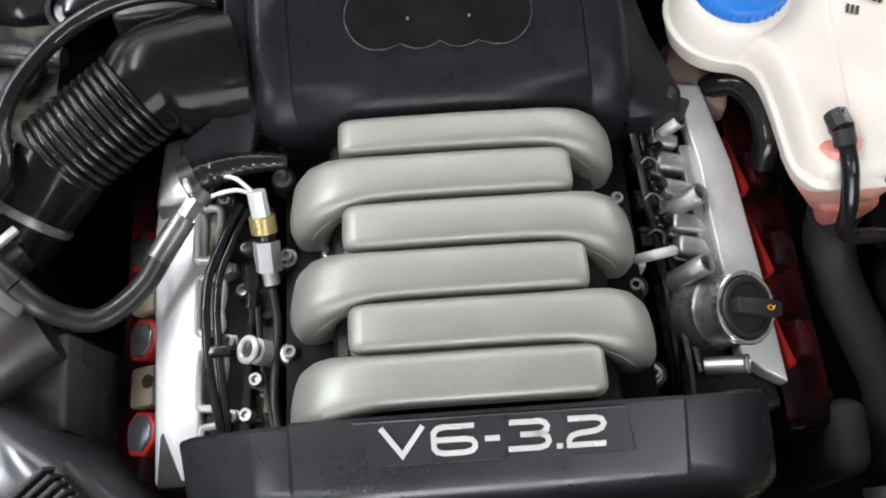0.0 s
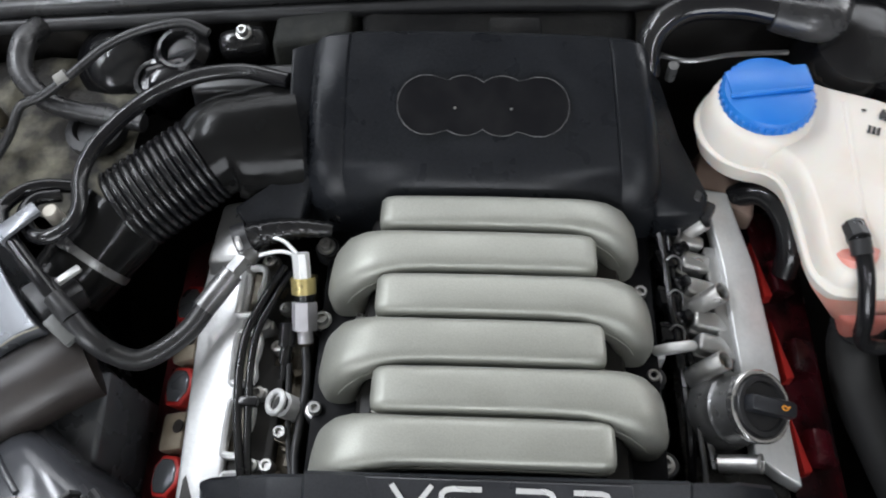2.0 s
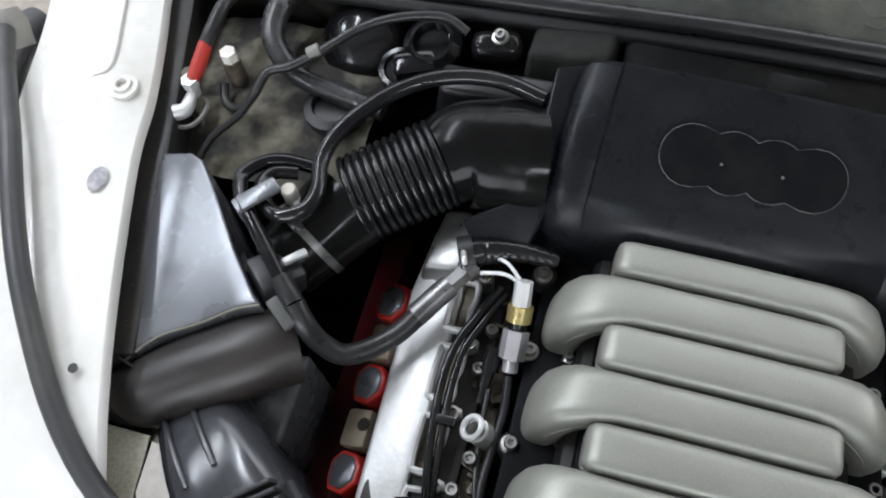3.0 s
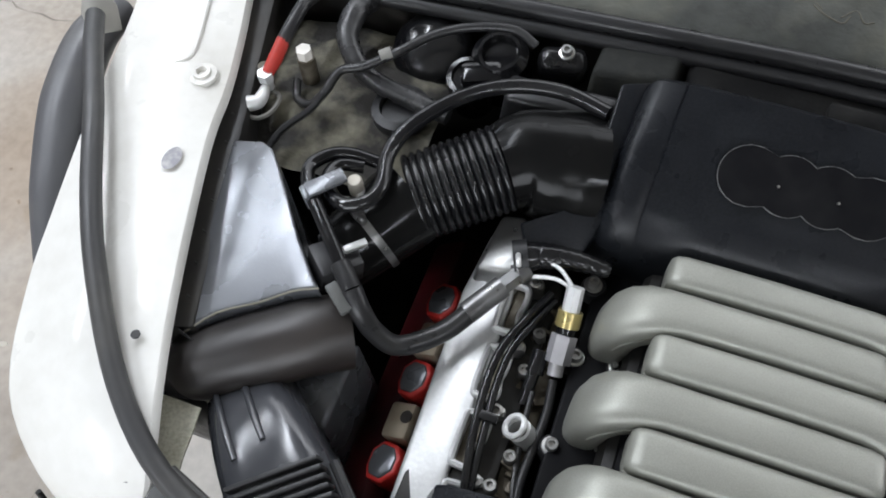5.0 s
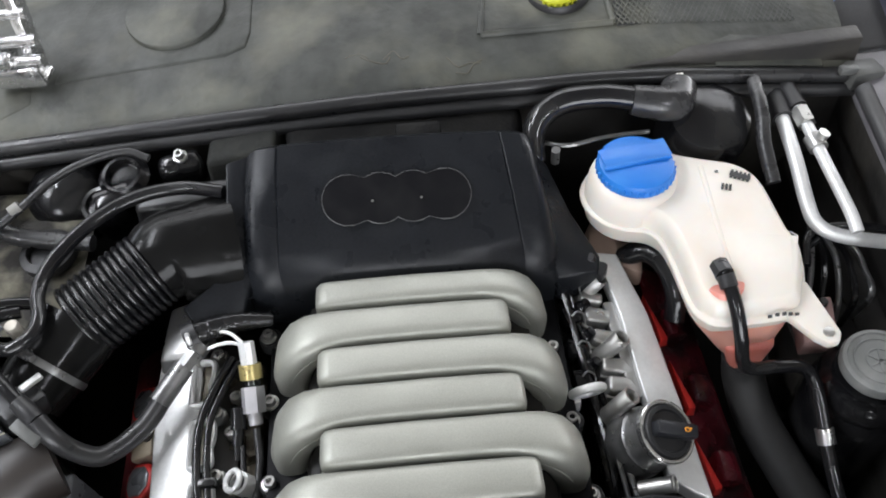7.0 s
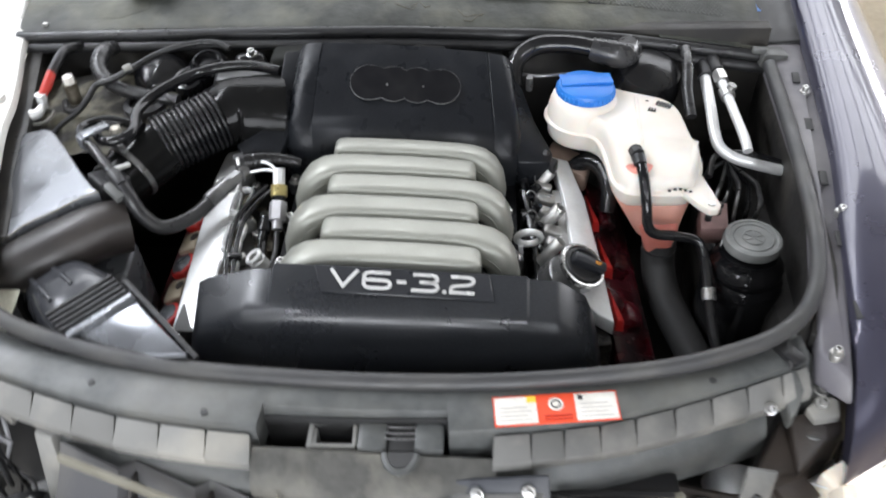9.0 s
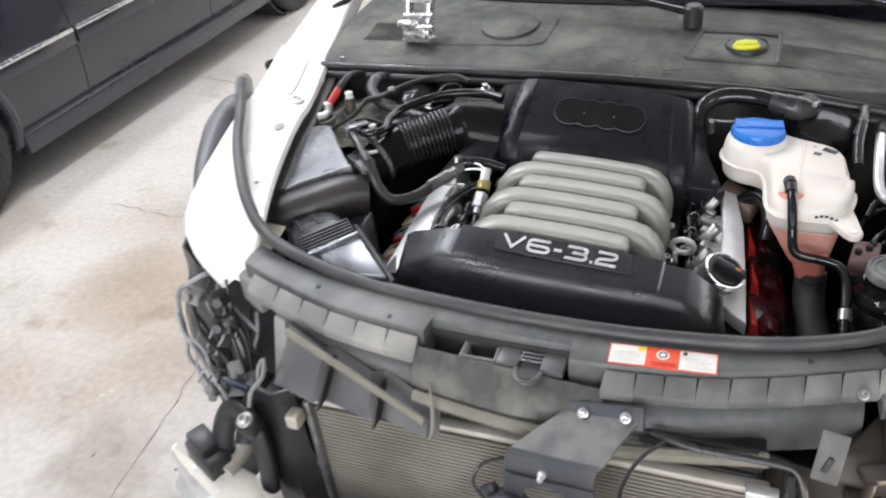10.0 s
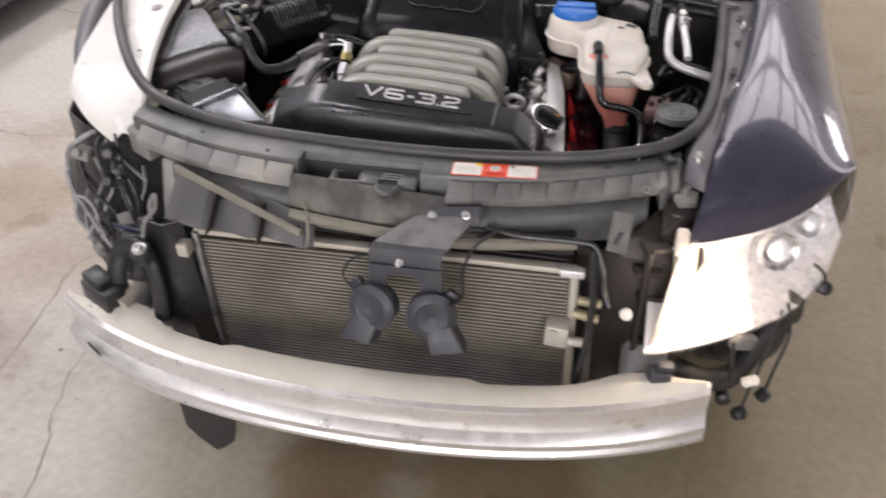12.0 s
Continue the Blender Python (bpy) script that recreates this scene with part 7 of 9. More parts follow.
# hose fitting and hose
bm = B()
lathe(bm, [(0.026, -0.006), (0.024, 0.002), (0.016, 0.004), (0.014, 0.004)], Matrix.Translation((0.391, 0.508, 0.866)) @ pose(0, 0, 0, -18, 0, 0), 28)
part("fitting_boss", bm, RES_PINK, res, "pink-stained fitting boss")
hose = thing("coolant_hose", (0.45, 0.45, 0.8), "thin black coolant hose from the reservoir", "hose")
bm = B()
sweep(bm, [(0.389, 0.522, 0.886), (0.391, 0.508, 0.884), (0.396, 0.474, 0.868), (0.401, 0.447, 0.835), (0.406, 0.436, 0.802), (0.420, 0.432, 0.788), (0.452, 0.434, 0.782), (0.486, 0.432, 0.772), (0.498, 0.41, 0.752), (0.500, 0.36, 0.72), (0.503, 0.31, 0.69), (0.512, 0.25, 0.66), (0.52, 0.2, 0.62)], 0.0083, 12)
part("hose", bm, GLOSSHOSE, hose)
bm = B()
rod(bm, (0.388, 0.524, 0.882), (0.390, 0.506, 0.885), 0.0115, 8)
rod(bm, (0.390, 0.512, 0.862), (0.390, 0.512, 0.885), 0.009, 12)
rod(bm, (0.390, 0.506, 0.885), (0.392, 0.492, 0.879), 0.0105, 12)
part("connector", bm, BLACK, hose)
for p, q in [((0.4995, 0.372, 0.728), (0.5, 0.356, 0.718)), ((0.509, 0.272, 0.672), (0.513, 0.256, 0.663))]:
    bm = B()
    rod(bm, p, q, 0.011, 14)
    part("clamp", bm, STEEL, hose)

low = thing("radiator_hose", (0.44, 0.4, 0.62), "thick dark grey radiator hose curving low in the bay", "hose")
bm = B()
sweep(bm, [(0.446, 0.497, 0.71), (0.447, 0.48, 0.67), (0.456, 0.43, 0.64), (0.48, 0.36, 0.62), (0.50, 0.30, 0.60), (0.50, 0.22, 0.56)], 0.028, 20)
part("hose", bm, MATTHOSE, low)
bm = B()
lathe(bm, [(0.028, 0), (0.028, 0.018)], pose(0.446, 0.495, 0.692, 8), 18)
part("collar", bm, BLACK, low)
bm = B()
solid(bm, [(0.40, 0.20, 0.45), (0.455, 0.20, 0.45), (0.455, 0.30, 0.45), (0.40, 0.30, 0.45)], [(0.405, 0.21, 0.64), (0.45, 0.21, 0.65), (0.45, 0.29, 0.67), (0.405, 0.29, 0.66)], 0.02, 3)
part("elbow_casting", bm, MATTHOSE, low)

ps = thing("steering_fluid_reservoir", (0.566, 0.42, 0.6), "round black steering fluid reservoir with a grey cap", "reservoir")
bm = B()
lathe(bm, [(0.055, 0.50), (0.062, 0.56), (0.064, 0.70), (0.062, 0.712), (0.056, 0.722), (0.058, 0.728), (0.058, 0.738), (0.050, 0.748), (0.045, 0.755), (0.045, 0.765)], pose(0.567, 0.421, 0), 40)
part("tank", bm, GLOSSHOSE, ps)
bm = B()
lathe(bm, [(0.0435, 0.768), (0.0445, 0.777), (0.0425, 0.783), (0.038, 0.7845), (0.0365, 0.782), (0.0, 0.7825)], pose(0.567, 0.421, 0.008, 0, 0, 0), 40)
pc = part("cap", bm, CAPGREY, ps, "dusty grey cap")
bm = B()
for rr in (0.03, 0.016):
    sweep(bm, [(0.567 + rr * math.cos(a), 0.421 + rr * math.sin(a), 0.791) for a in [2 * math.pi * k / 20 for k in range(20)]], 0.0012, 6, 1, closed=True)
for k in range(3):
    box(bm, (0.03, 0.003, 0.002), pose(0.567, 0.421, 0.7912, 0, 0, 60 * k + 20), 0)
part("cap_relief", bm, CAPGREY, pc)

ac = thing("air_conditioning_pipe", (0.57, 0.65, 0.83), "bare aluminium air conditioning pipes with service ports", "pipe")
bm = B()
sweep(bm, [(0.548, 0.80, 0.865), (0.543, 0.74, 0.866), (0.540, 0.68, 0.858), (0.541, 0.63, 0.838), (0.548, 0.605, 0.825), (0.575, 0.592, 0.812), (0.626, 0.584, 0.80), (0.65, 0.582, 0.795)], 0.0095, 14)
part("pipe", bm, BRIGHT, ac)
bm = B()
sweep(bm, [(0.566, 0.80, 0.872), (0.568, 0.747, 0.872), (0.574, 0.66, 0.862), (0.58, 0.60, 0.852), (0.582, 0.572, 0.843)], 0.008, 12)
part("pipe", bm, BRIGHT, ac)
bm = B()
rod(bm, (0.567, 0.76, 0.873), (0.569, 0.735, 0.871), 0.013, 6)
rod(bm, (0.570, 0.715, 0.868), (0.572, 0.695, 0.866), 0.0125, 14)
rod(bm, (0.572, 0.705, 0.866), (0.578, 0.705, 0.885), 0.008, 12)
part("fitting", bm, STEEL, ac)
bm = B()
rod(bm, (0.549, 0.81, 0.866), (0.545, 0.755, 0.867), 0.0135, 14)
rod(bm, (0.565, 0.81, 0.873), (0.567, 0.765, 0.873), 0.0125, 14)
part("sleeve", bm, BLACK, ac)
bm = B()
sweep(bm, [(0.525, 0.56, 0.80), (0.54, 0.60, 0.81), (0.575, 0.605, 0.815), (0.62, 0.60, 0.81), (0.655, 0.595, 0.80)], 0.0055, 10)
sweep(bm, [(0.51, 0.55, 0.77), (0.53, 0.585, 0.79), (0.555, 0.60, 0.80)], 0.005, 10)
part("black_pipe", bm, GLOSSHOSE, ac)

clut = thing("brake_pipe_block", (0.57, 0.55, 0.6), "oily black valve block with thin pipes and wires", "engine part")
bm = B()
box(bm, (0.10, 0.10, 0.14), pose(0.57, 0.52, 0.62), 0.01)
part("block", bm, TRAYBLACK, clut)
for k in range(5):
    bm = B()
    sweep(bm, [(0.535 + 0.018 * k, 0.50 + 0.01 * k, 0.69), (0.53 + 0.02 * k, 0.53, 0.735 + 0.006 * k), (0.55 + 0.018 * k, 0.575, 0.75), (0.57 + 0.014 * k, 0.62, 0.74), (0.60, 0.70, 0.72)], 0.0042, 8)
    part("pipe", bm, GLOSSHOSE if k % 2 else STEELDARK, clut)
bm = B()
solid(bm, [(0.50, 0.47, 0.73), (0.545, 0.47, 0.73), (0.555, 0.53, 0.73), (0.51, 0.53, 0.73)], [(0.50, 0.47, 0.765), (0.545, 0.47, 0.765), (0.555, 0.53, 0.77), (0.51, 0.53, 0.77)], 0.004)
part("bracket", bm, PINKPLATE, clut, "pinkish dusty bracket")
for px, py in [(0.515, 0.49), (0.533, 0.505), (0.54, 0.52)]:
    bm = B()
    lathe(bm, [(0.006, 0), (0.006, 0.008), (0.004, 0.01)], pose(px, py, 0.767), 10)
    part("bolt", bm, BLACK, clut)

back = thing("heater_hose", (0.3, 0.78, 0.89), "black heater hose wrapped in clear torn sleeve at the firewall", "hose")
bm = B()
sweep(bm, [(0.205, 0.73, 0.87), (0.21, 0.765, 0.90), (0.245, 0.785, 0.918), (0.30, 0.785, 0.921), (0.345, 0.775, 0.918)], [0.014, 0.016, 0.017, 0.0165, 0.016], 16)
part("hose", bm, GLOSSHOSE, back)
bm = B()
sweep(bm, [(0.34, 0.775, 0.917), (0.375, 0.768, 0.912), (0.398, 0.775, 0.905), (0.41, 0.80, 0.90)], [0.02, 0.023, 0.025, 0.025], 20)
part("elbow", bm, SLEEVE, back, "grey moulded elbow")
bm = B()
lathe(bm, [(0.062, -0.09), (0.062, -0.01), (0.055, 0.008), (0.04, 0.016), (0.0, 0.019)], Matrix.Translation((0.445, 0.765, 0.875)) @ pose(0, 0, 0, 12, 6, 0), 36)
part("servo_drum", bm, GLOSSHOSE, back, "shiny black brake servo drum")
bm = B()
sweep(bm, [(0.512, 0.80, 0.90), (0.508, 0.75, 0.895), (0.503, 0.71, 0.875), (0.505, 0.66, 0.85)], 0.0095, 12)
part("bypass_hose", bm, SLEEVE, back)
bm = B()
sweep(bm, [(0.215, 0.755, 0.88), (0.25, 0.738, 0.885), (0.30, 0.745, 0.885), (0.36, 0.748, 0.882)], 0.003, 8)
rod(bm, (0.232, 0.735, 0.86), (0.232, 0.73, 0.888), 0.006, 10)
part("stay_wire", bm, STEELDARK, back)

hump = thing("hose_assembly", (0.34, 0.62, 0.77), "black bent hose over a dusty brown bracket behind the head", "hose")
bm = B()
sweep(bm, [(0.30, 0.63, 0.76), (0.335, 0.625, 0.785), (0.358, 0.598, 0.785), (0.365, 0.565, 0.77), (0.36, 0.54, 0.74)], [0.014, 0.016, 0.017, 0.016, 0.014], 14)
part("hose", bm, GLOSSHOSE, hump)
bm = B()
solid(bm, [(0.255, 0.63, 0.74), (0.33, 0.60, 0.73), (0.345, 0.66, 0.73), (0.27, 0.70, 0.74)], [(0.258, 0.63, 0.785), (0.328, 0.60, 0.768), (0.342, 0.655, 0.77), (0.275, 0.69, 0.785)], 0.008)
part("bracket", bm, RUSTPLATE, hump, "dusty brown bracket")
# ---- front end ----
carrier = thing("lock_carrier", (0, 0.08, 0.78), "worn grey-black plastic lock carrier across the front of the bay", "car part")


def front_edge(x):
    """y of the carrier's front edge."""
    return 0.040 + 0.30 * (x + 0.02) ** 2 + 0.06 * max(0, abs(x) - 0.3)


def inner_edge(x):
    return 0.098 + 0.17 * (x - 0.03) ** 2 + 0.75 * max(0, abs(x) - 0.42) ** 1.6


def top_z(x):
    return 0.822 - 0.026 * x + 0.055 * max(0, abs(x) - 0.35)


bm = B()
rows = []
for x in sorted([-0.515 + 1.085 * k / 44 for k in range(45)] + [-0.1295, -0.1275, 0.1045, 0.1065]):
    fy, iy, z = front_edge(x), inner_edge(x) + 0.028, top_z(x)
    if -0.128 < x < 0.105:  # pocket for the latch
        fy = inner_edge(x) - 0.024
    rows.append([(x, fy - 0.004, z - 0.055), (x, fy - 0.003, z - 0.010), (x, fy, z - 0.002), (x, fy + 0.004, z), (x, (fy + iy) / 2, z + 0.001), (x, iy - 0.012, z), (x, iy - 0.008, z - 0.008), (x, iy, z - 0.012), (x, iy + 0.004, z - 0.06)])
sheet(bm, rows, 0.004)
part("top_panel", bm, CARRIER, carrier, smooth=30)
for hx, hy in [(-0.352, 0.103), (-0.197, 0.062), (0.44, 0.125)]:
    bm = B()
    lathe(bm, [(0.0045, 0), (0.0045, 0.0015)], pose(hx, hy, top_z(hx) + 0.001), 12)
    part("hole", bm, INK, carrier)
# latch pocket
bm = B()
solid(bm, [(-0.130, 0.035, 0.68), (0.108, 0.03, 0.68), (0.108, 0.085, 0.68), (-0.130, 0.09, 0.68)], [(-0.130, 0.035, 0.70), (0.108, 0.03, 0.70), (0.108, 0.085, 0.70), (-0.130, 0.09, 0.70)])
part("pocket_floor", bm, TRAYBLACK, carrier, "dark latch pocket")
# thin black sheet over the carrier's lip, painting in the pocket's shade
bm = B()
rows = [[(-0.128 + 0.0235 * k, inner_edge(-0.128 + 0.0235 * k) - 0.0285, z) for z in (0.70, 0.76, 0.808)] for k in range(11)]
sheet(bm, rows, 0.002)
part("pocket_wall", bm, INK, carrier, "dark sheet for the shade on the latch pocket's back wall")
bm = B()
for a, b in [((-0.068, 0.072, 0.793), (-0.066, 0.040, 0.790)), ((-0.012, 0.072, 0.793), (-0.011, 0.040, 0.79)), ((-0.068, 0.072, 0.793), (-0.012, 0.072, 0.793)), ((-0.066, 0.040, 0.79), (-0.011, 0.040, 0.79))]:
    sweep(bm, [a, b], 0.0035, 8, 2)
box(bm, (0.012, 0.03, 0.03), pose(-0.066, 0.052, 0.777), 0.002)
part("pocket_frame", bm, SLATGREY, carrier, "chalky grey pocket frame")
# bowed shelf before the pocket
bm = B()
rows = []
for k in range(25):
    t = k / 24
    x = -0.135 + 0.30 * t
    dip = math.sin(math.pi * t)
    z = 0.806 - 0.022 * t
    rows.append([(x, 0.034, z - 0.03), (x, 0.032, z - 0.004), (x, 0.028 - 0.002 * dip, z - 0.001), (x, 0.020 - 0.006 * dip, z - 0.004 - 0.006 * dip), (x, 0.002 - 0.012 * dip, z - 0.012 - 0.010 * dip), (x, -0.012 - 0.014 * dip, z - 0.032 - 0.012 * dip), (x, -0.012 - 0.012 * dip, z - 0.048)])
sheet(bm, rows, 0.004)
part("bowed_shelf", bm, DUSTY, carrier, "dusty bowed shelf", smooth=50)
bm = B()
rows = []
for k in range(30):
    t = k / 29
    x = -0.40 + 0.92 * t
    y = front_edge(x) - 0.034 + 0.02 * max(0, abs(x) - 0.3)
    z = 0.762 - 0.026 * x
    rows.append([(x, y + 0.02, z + 0.012), (x, y, z), (x, y - 0.012, z - 0.014), (x, y - 0.014, z - 0.055), (x, y + 0.01, z - 0.075)])
sheet(bm, rows, 0.004)
part("lower_beam", bm, CARRIER, carrier, "dark lower beam of the carrier", smooth=40)
bm = B()
sweep(bm, [(-0.13, -0.020, 0.745), (0.05, -0.034, 0.735), (0.2, -0.03, 0.726), (0.40, 0.012, 0.72)], 0.011, 8)
part("ledge", bm, DUSTYPALE, carrier, "pale dusty ledge strip")

# row of grey tabs along the front edge, each a piece
def tab(x0, x1, mat):
    bm = B()
    g = 0.0013
    a, b = x0 + g, x1 - g
    ya, yb = front_edge(a) - 0.006, front_edge(b) - 0.006
    za, zb = top_z(a) - 0.008, top_z(b) - 0.008
    solid(bm, [(a, ya, za - 0.012), (b, yb, zb - 0.012), (b + 0.002, yb - 0.030, zb - 0.034), (a - 0.002, ya - 0.030, za - 0.034)],
          [(a, ya, za), (b, yb, zb), (b + 0.002, yb - 0.030, zb - 0.018), (a - 0.002, ya - 0.030, za - 0.018)], 0.002, 2)
    return part("tab", bm, mat, carrier)


edges = [-0.49, -0.425, -0.368, -0.310, -0.252, -0.192, -0.136]
for a, b in zip(edges, edges[1:]):
    tab(a, b, SLATGREY)
edges = [0.160, 0.207, 0.248, 0.293, 0.338, 0.388, 0.436, 0.484, 0.532, 0.57]
for a, b in zip(edges, edges[1:]):
    tab(a, b, SLATDARK)
for bx, by, bz in [(-0.46, 0.11, 0.806), (0.512, 0.10, 0.792)]:
    cap_bolt((bx, by, bz), pose(0, 0, 0, 35, 0, 0), 0.006, "bolt", carrier, STEEL)
# end brackets
bm = B()
solid(bm, [(-0.535, 0.12, 0.76), (-0.475, 0.085, 0.76), (-0.46, 0.12, 0.76), (-0.52, 0.17, 0.77)], [(-0.54, 0.125, 0.81), (-0.475, 0.09, 0.808), (-0.462, 0.125, 0.82), (-0.518, 0.18, 0.838)], 0.004)
part("end_bracket", bm, SLATGREY, carrier)
bm = B()
solid(bm, [(0.55, 0.13, 0.74), (0.60, 0.11, 0.74), (0.612, 0.15, 0.74), (0.565, 0.19, 0.74)], [(0.552, 0.135, 0.778), (0.60, 0.115, 0.77), (0.61, 0.15, 0.792), (0.568, 0.195, 0.815)], 0.004)
part("end_bracket", bm, CARRIER, carrier)
cap_bolt((0.588, 0.138, 0.782), pose(0, 0, 0, 20, 0, 0), 0.007, "bolt", carrier, STEEL)
bm = B()
box(bm, (0.022, 0.04, 0.012), pose(0.545, 0.165, 0.822, 0, 0, 30), 0.003)
part("rubber_block", bm, RUBBER, carrier)
bm = B()
solid(bm, [(0.47, 0.02, 0.69), (0.57, 0.03, 0.68), (0.615, 0.10, 0.70), (0.54, 0.12, 0.72)], [(0.49, 0.04, 0.728), (0.55, 0.055, 0.722), (0.59, 0.11, 0.735), (0.54, 0.12, 0.745)], 0.006, 3)
part("corner_plate", bm, BROWNDARK, carrier, "dirty dark corner plate")
bm = B()
lathe(bm, [(0.022, 0.0), (0.022, 0.012), (0.017, 0.015), (0.013, 0.012), (0.012, 0.004)], pose(0.575, 0.096, 0.734, -25, 8, 0), 24)
part("corner_boss", bm, CARRIER, carrier)
# right-hand end of the carrier: end plate, dark slot and lug
bm = B()
solid(bm, [(0.539, 0.097, 0.75), (0.548, 0.101, 0.752), (0.559, 0.124, 0.77), (0.553, 0.145, 0.782), (0.54, 0.149, 0.782), (0.528, 0.143, 0.776)], [(0.539, 0.097, 0.78), (0.548, 0.101, 0.782), (0.559, 0.124, 0.8), (0.553, 0.145, 0.812), (0.54, 0.149, 0.812), (0.528, 0.143, 0.806)], 0.003)
part("end_plate", bm, CARRIER, carrier, "grey end plate")
bm = B()
solid(bm, [(0.541, 0.171, 0.822), (0.538, 0.137, 0.818), (0.548, 0.149, 0.82), (0.55, 0.172, 0.824), (0.546, 0.191, 0.826)], [(0.541, 0.171, 0.828), (0.538, 0.137, 0.824), (0.548, 0.149, 0.826), (0.55, 0.172, 0.83), (0.546, 0.191, 0.832)], 0.001, 1)
part("end_slot", bm, INK, carrier, "black slot")
bm = B()
solid(bm, [(0.572, 0.096, 0.76), (0.605, 0.101, 0.761), (0.606, 0.122, 0.771), (0.586, 0.127, 0.771), (0.561, 0.109, 0.768)], [(0.572, 0.096, 0.774), (0.605, 0.101, 0.775), (0.606, 0.122, 0.785), (0.586, 0.127, 0.785), (0.561, 0.109, 0.782)], 0.003)
end_lug = part("end_lug", bm, SLATGREY, carrier, "chalky grey lug")
cap_bolt((0.582, 0.115, 0.786), pose(0, 0, 0, 20, 0, 0), 0.006, "bolt", end_lug, STEEL)
# hanging legs of the carrier
bm = B()
solid(bm, [(-0.44, 0.03, 0.66), (-0.40, 0.02, 0.66), (-0.395, 0.05, 0.66), (-0.435, 0.06, 0.66)], [(-0.425, 0.055, 0.79), (-0.398, 0.045, 0.79), (-0.395, 0.08, 0.79), (-0.425, 0.09, 0.79)], 0.003)
part("left_leg", bm, SLATGREY, carrier, "chalky grey leg")
bm = B()
box(bm, (0.035, 0.006, 0.075), pose(0.474, -0.004, 0.765, -18, 4, -6), 0.002)
part("right_leg", bm, SLATDARK, carrier)
bm = B()
box(bm, (0.008, 0.004, 0.024), pose(0.472, -0.012, 0.758, -18, 20, -6), 0.001)
part("leg_slot", bm, INK, carrier)
bm = B()
rows = []
for k in range(8):
    z = 0.36 + 0.33 * k / 7
    rows.append([(0.40, 0.05, z), (0.47, 0.035, z), (0.54, 0.02 + 0.02 * math.sin(k), z), (0.60, 0.05, z), (0.64, 0.12, z)])
sheet(bm, rows, 0.005)
part("side_plate", bm, BROWNDARK, carrier, "dirty dark brown side plate")
bm = B()
for k in range(6):
    box(bm, (0.05, 0.03, 0.012), pose(0.53 + 0.01 * (k % 2), 0.02, 0.45 + 0.055 * k, 0, 8, 5 * k), 0.003)
rod(bm, (0.52, 0.0, 0.40), (0.53, 0.0, 0.73), 0.007, 10)
part("side_ribs", bm, BROWNDARK, carrier)

latch = thing("bonnet_latch", (0.046, 0.045, 0.78), "bonnet latch with coiled spring on the lock carrier", "latch")
for px, pw in ((0.011, 0.036), (0.082, 0.036)):
    bm = B()
    box(bm, (pw, 0.038, 0.014), pose(px, 0.050, 0.793, 4, 1.5, 0), 0.003)
    part("plate", bm, CARRIER, latch, "grey latch plate")
bm = B()
box(bm, (0.10, 0.006, 0.03), pose(0.046, 0.073, 0.775), 0.002)
part("back_plate", bm, CARRIER, latch)
bm = B()
for j in range(3):
    sweep(bm, [(0.027, 0.063 - 0.0085 * j, 0.7985), (0.037, 0.0615 - 0.0085 * j, 0.8), (0.047, 0.061 - 0.0085 * j, 0.8005), (0.057, 0.0615 - 0.0085 * j, 0.8), (0.067, 0.063 - 0.0085 * j, 0.7985)], 0.0011, 8, 4)
part("spring", bm, STEELDARK, latch, "bright wire spring")
bm = B()
box(bm, (0.038, 0.034, 0.004), pose(0.046, 0.050, 0.79), 0.001)
part("spring_well", bm, INK, latch, "black spring well")
bm = B()
sweep(bm, [(0.0475 + 0.0195 * math.cos(a), 0.026 + 0.026 * math.sin(a), 0.797 - 0.0002 * k) for k, a in enumerate([math.pi + math.pi * j / 12 for j in range(13)])], 0.0045, 8, 2)
part("cup", bm, CARRIER, latch)
bm = B()
prism(bm, [(0.0475 + 0.017 * math.cos(a), 0.027 + 0.022 * math.sin(a)) for a in [math.pi + math.pi * j / 12 for j in range(13)]], 0.003, pose(0, 0, 0.7955))
part("cup_hole", bm, INK, latch)

# warning label
label = thing("warning_sticker", (0.24, 0.075, 0.82), "white and red warning sticker on the lock carrier", "sticker")
s0, s1, s2, s3 = Vector((0.163, 0.050, 0)), Vector((0.318, 0.066, 0)), Vector((0.316, 0.110, 0)), Vector((0.160, 0.094, 0))


def sticker_patch(a, b, c, d, mat, name, up):
    bm = B()
    quad = []
    for u, v in [(a, c), (b, c), (b, d), (a, d)]:
        p = (s0.lerp(s1, u)).lerp(s3.lerp(s2, u), v)
        quad.append((p.x, p.y, top_z(p.x) + 0.0016 + up))
    solid(bm, [(x, y, z - 0.0008) for x, y, z in quad], quad)
    return part(name, bm, mat, label)


sticker_patch(0, 1, 0, 1, PAPERRED, "red_border", 0.0)
sticker_patch(0.012, 0.345, 0.05, 0.95, PAPERWHITE, "white_field", 0.0006)
sticker_patch(0.655, 0.988, 0.05, 0.95, PAPERWHITE, "white_field", 0.0006)
sticker_patch(0.27, 0.345, 0.74, 0.95, YELLOWPRINT, "yellow_corner", 0.001)
for row in range(4):
    for u0, u1 in [(0.04, 0.30), (0.69, 0.95)]:
        v = 0.16 + 0.14 * row
        sticker_patch(u0, u1 - 0.03 * (row % 2), v, v + 0.035, PRINTGREY, "text_bar", 0.001)
for row in range(2):
    sticker_patch(0.40, 0.62, 0.12 + 0.12 * row, 0.16 + 0.12 * row, PRINTRED, "text_bar", 0.001)
sticker_patch(0.68, 0.72, 0.74, 0.9, INK, "print_mark", 0.001)
bm = B()
p = s0.lerp(s1, 0.5).lerp(s3.lerp(s2, 0.5), 0.64)
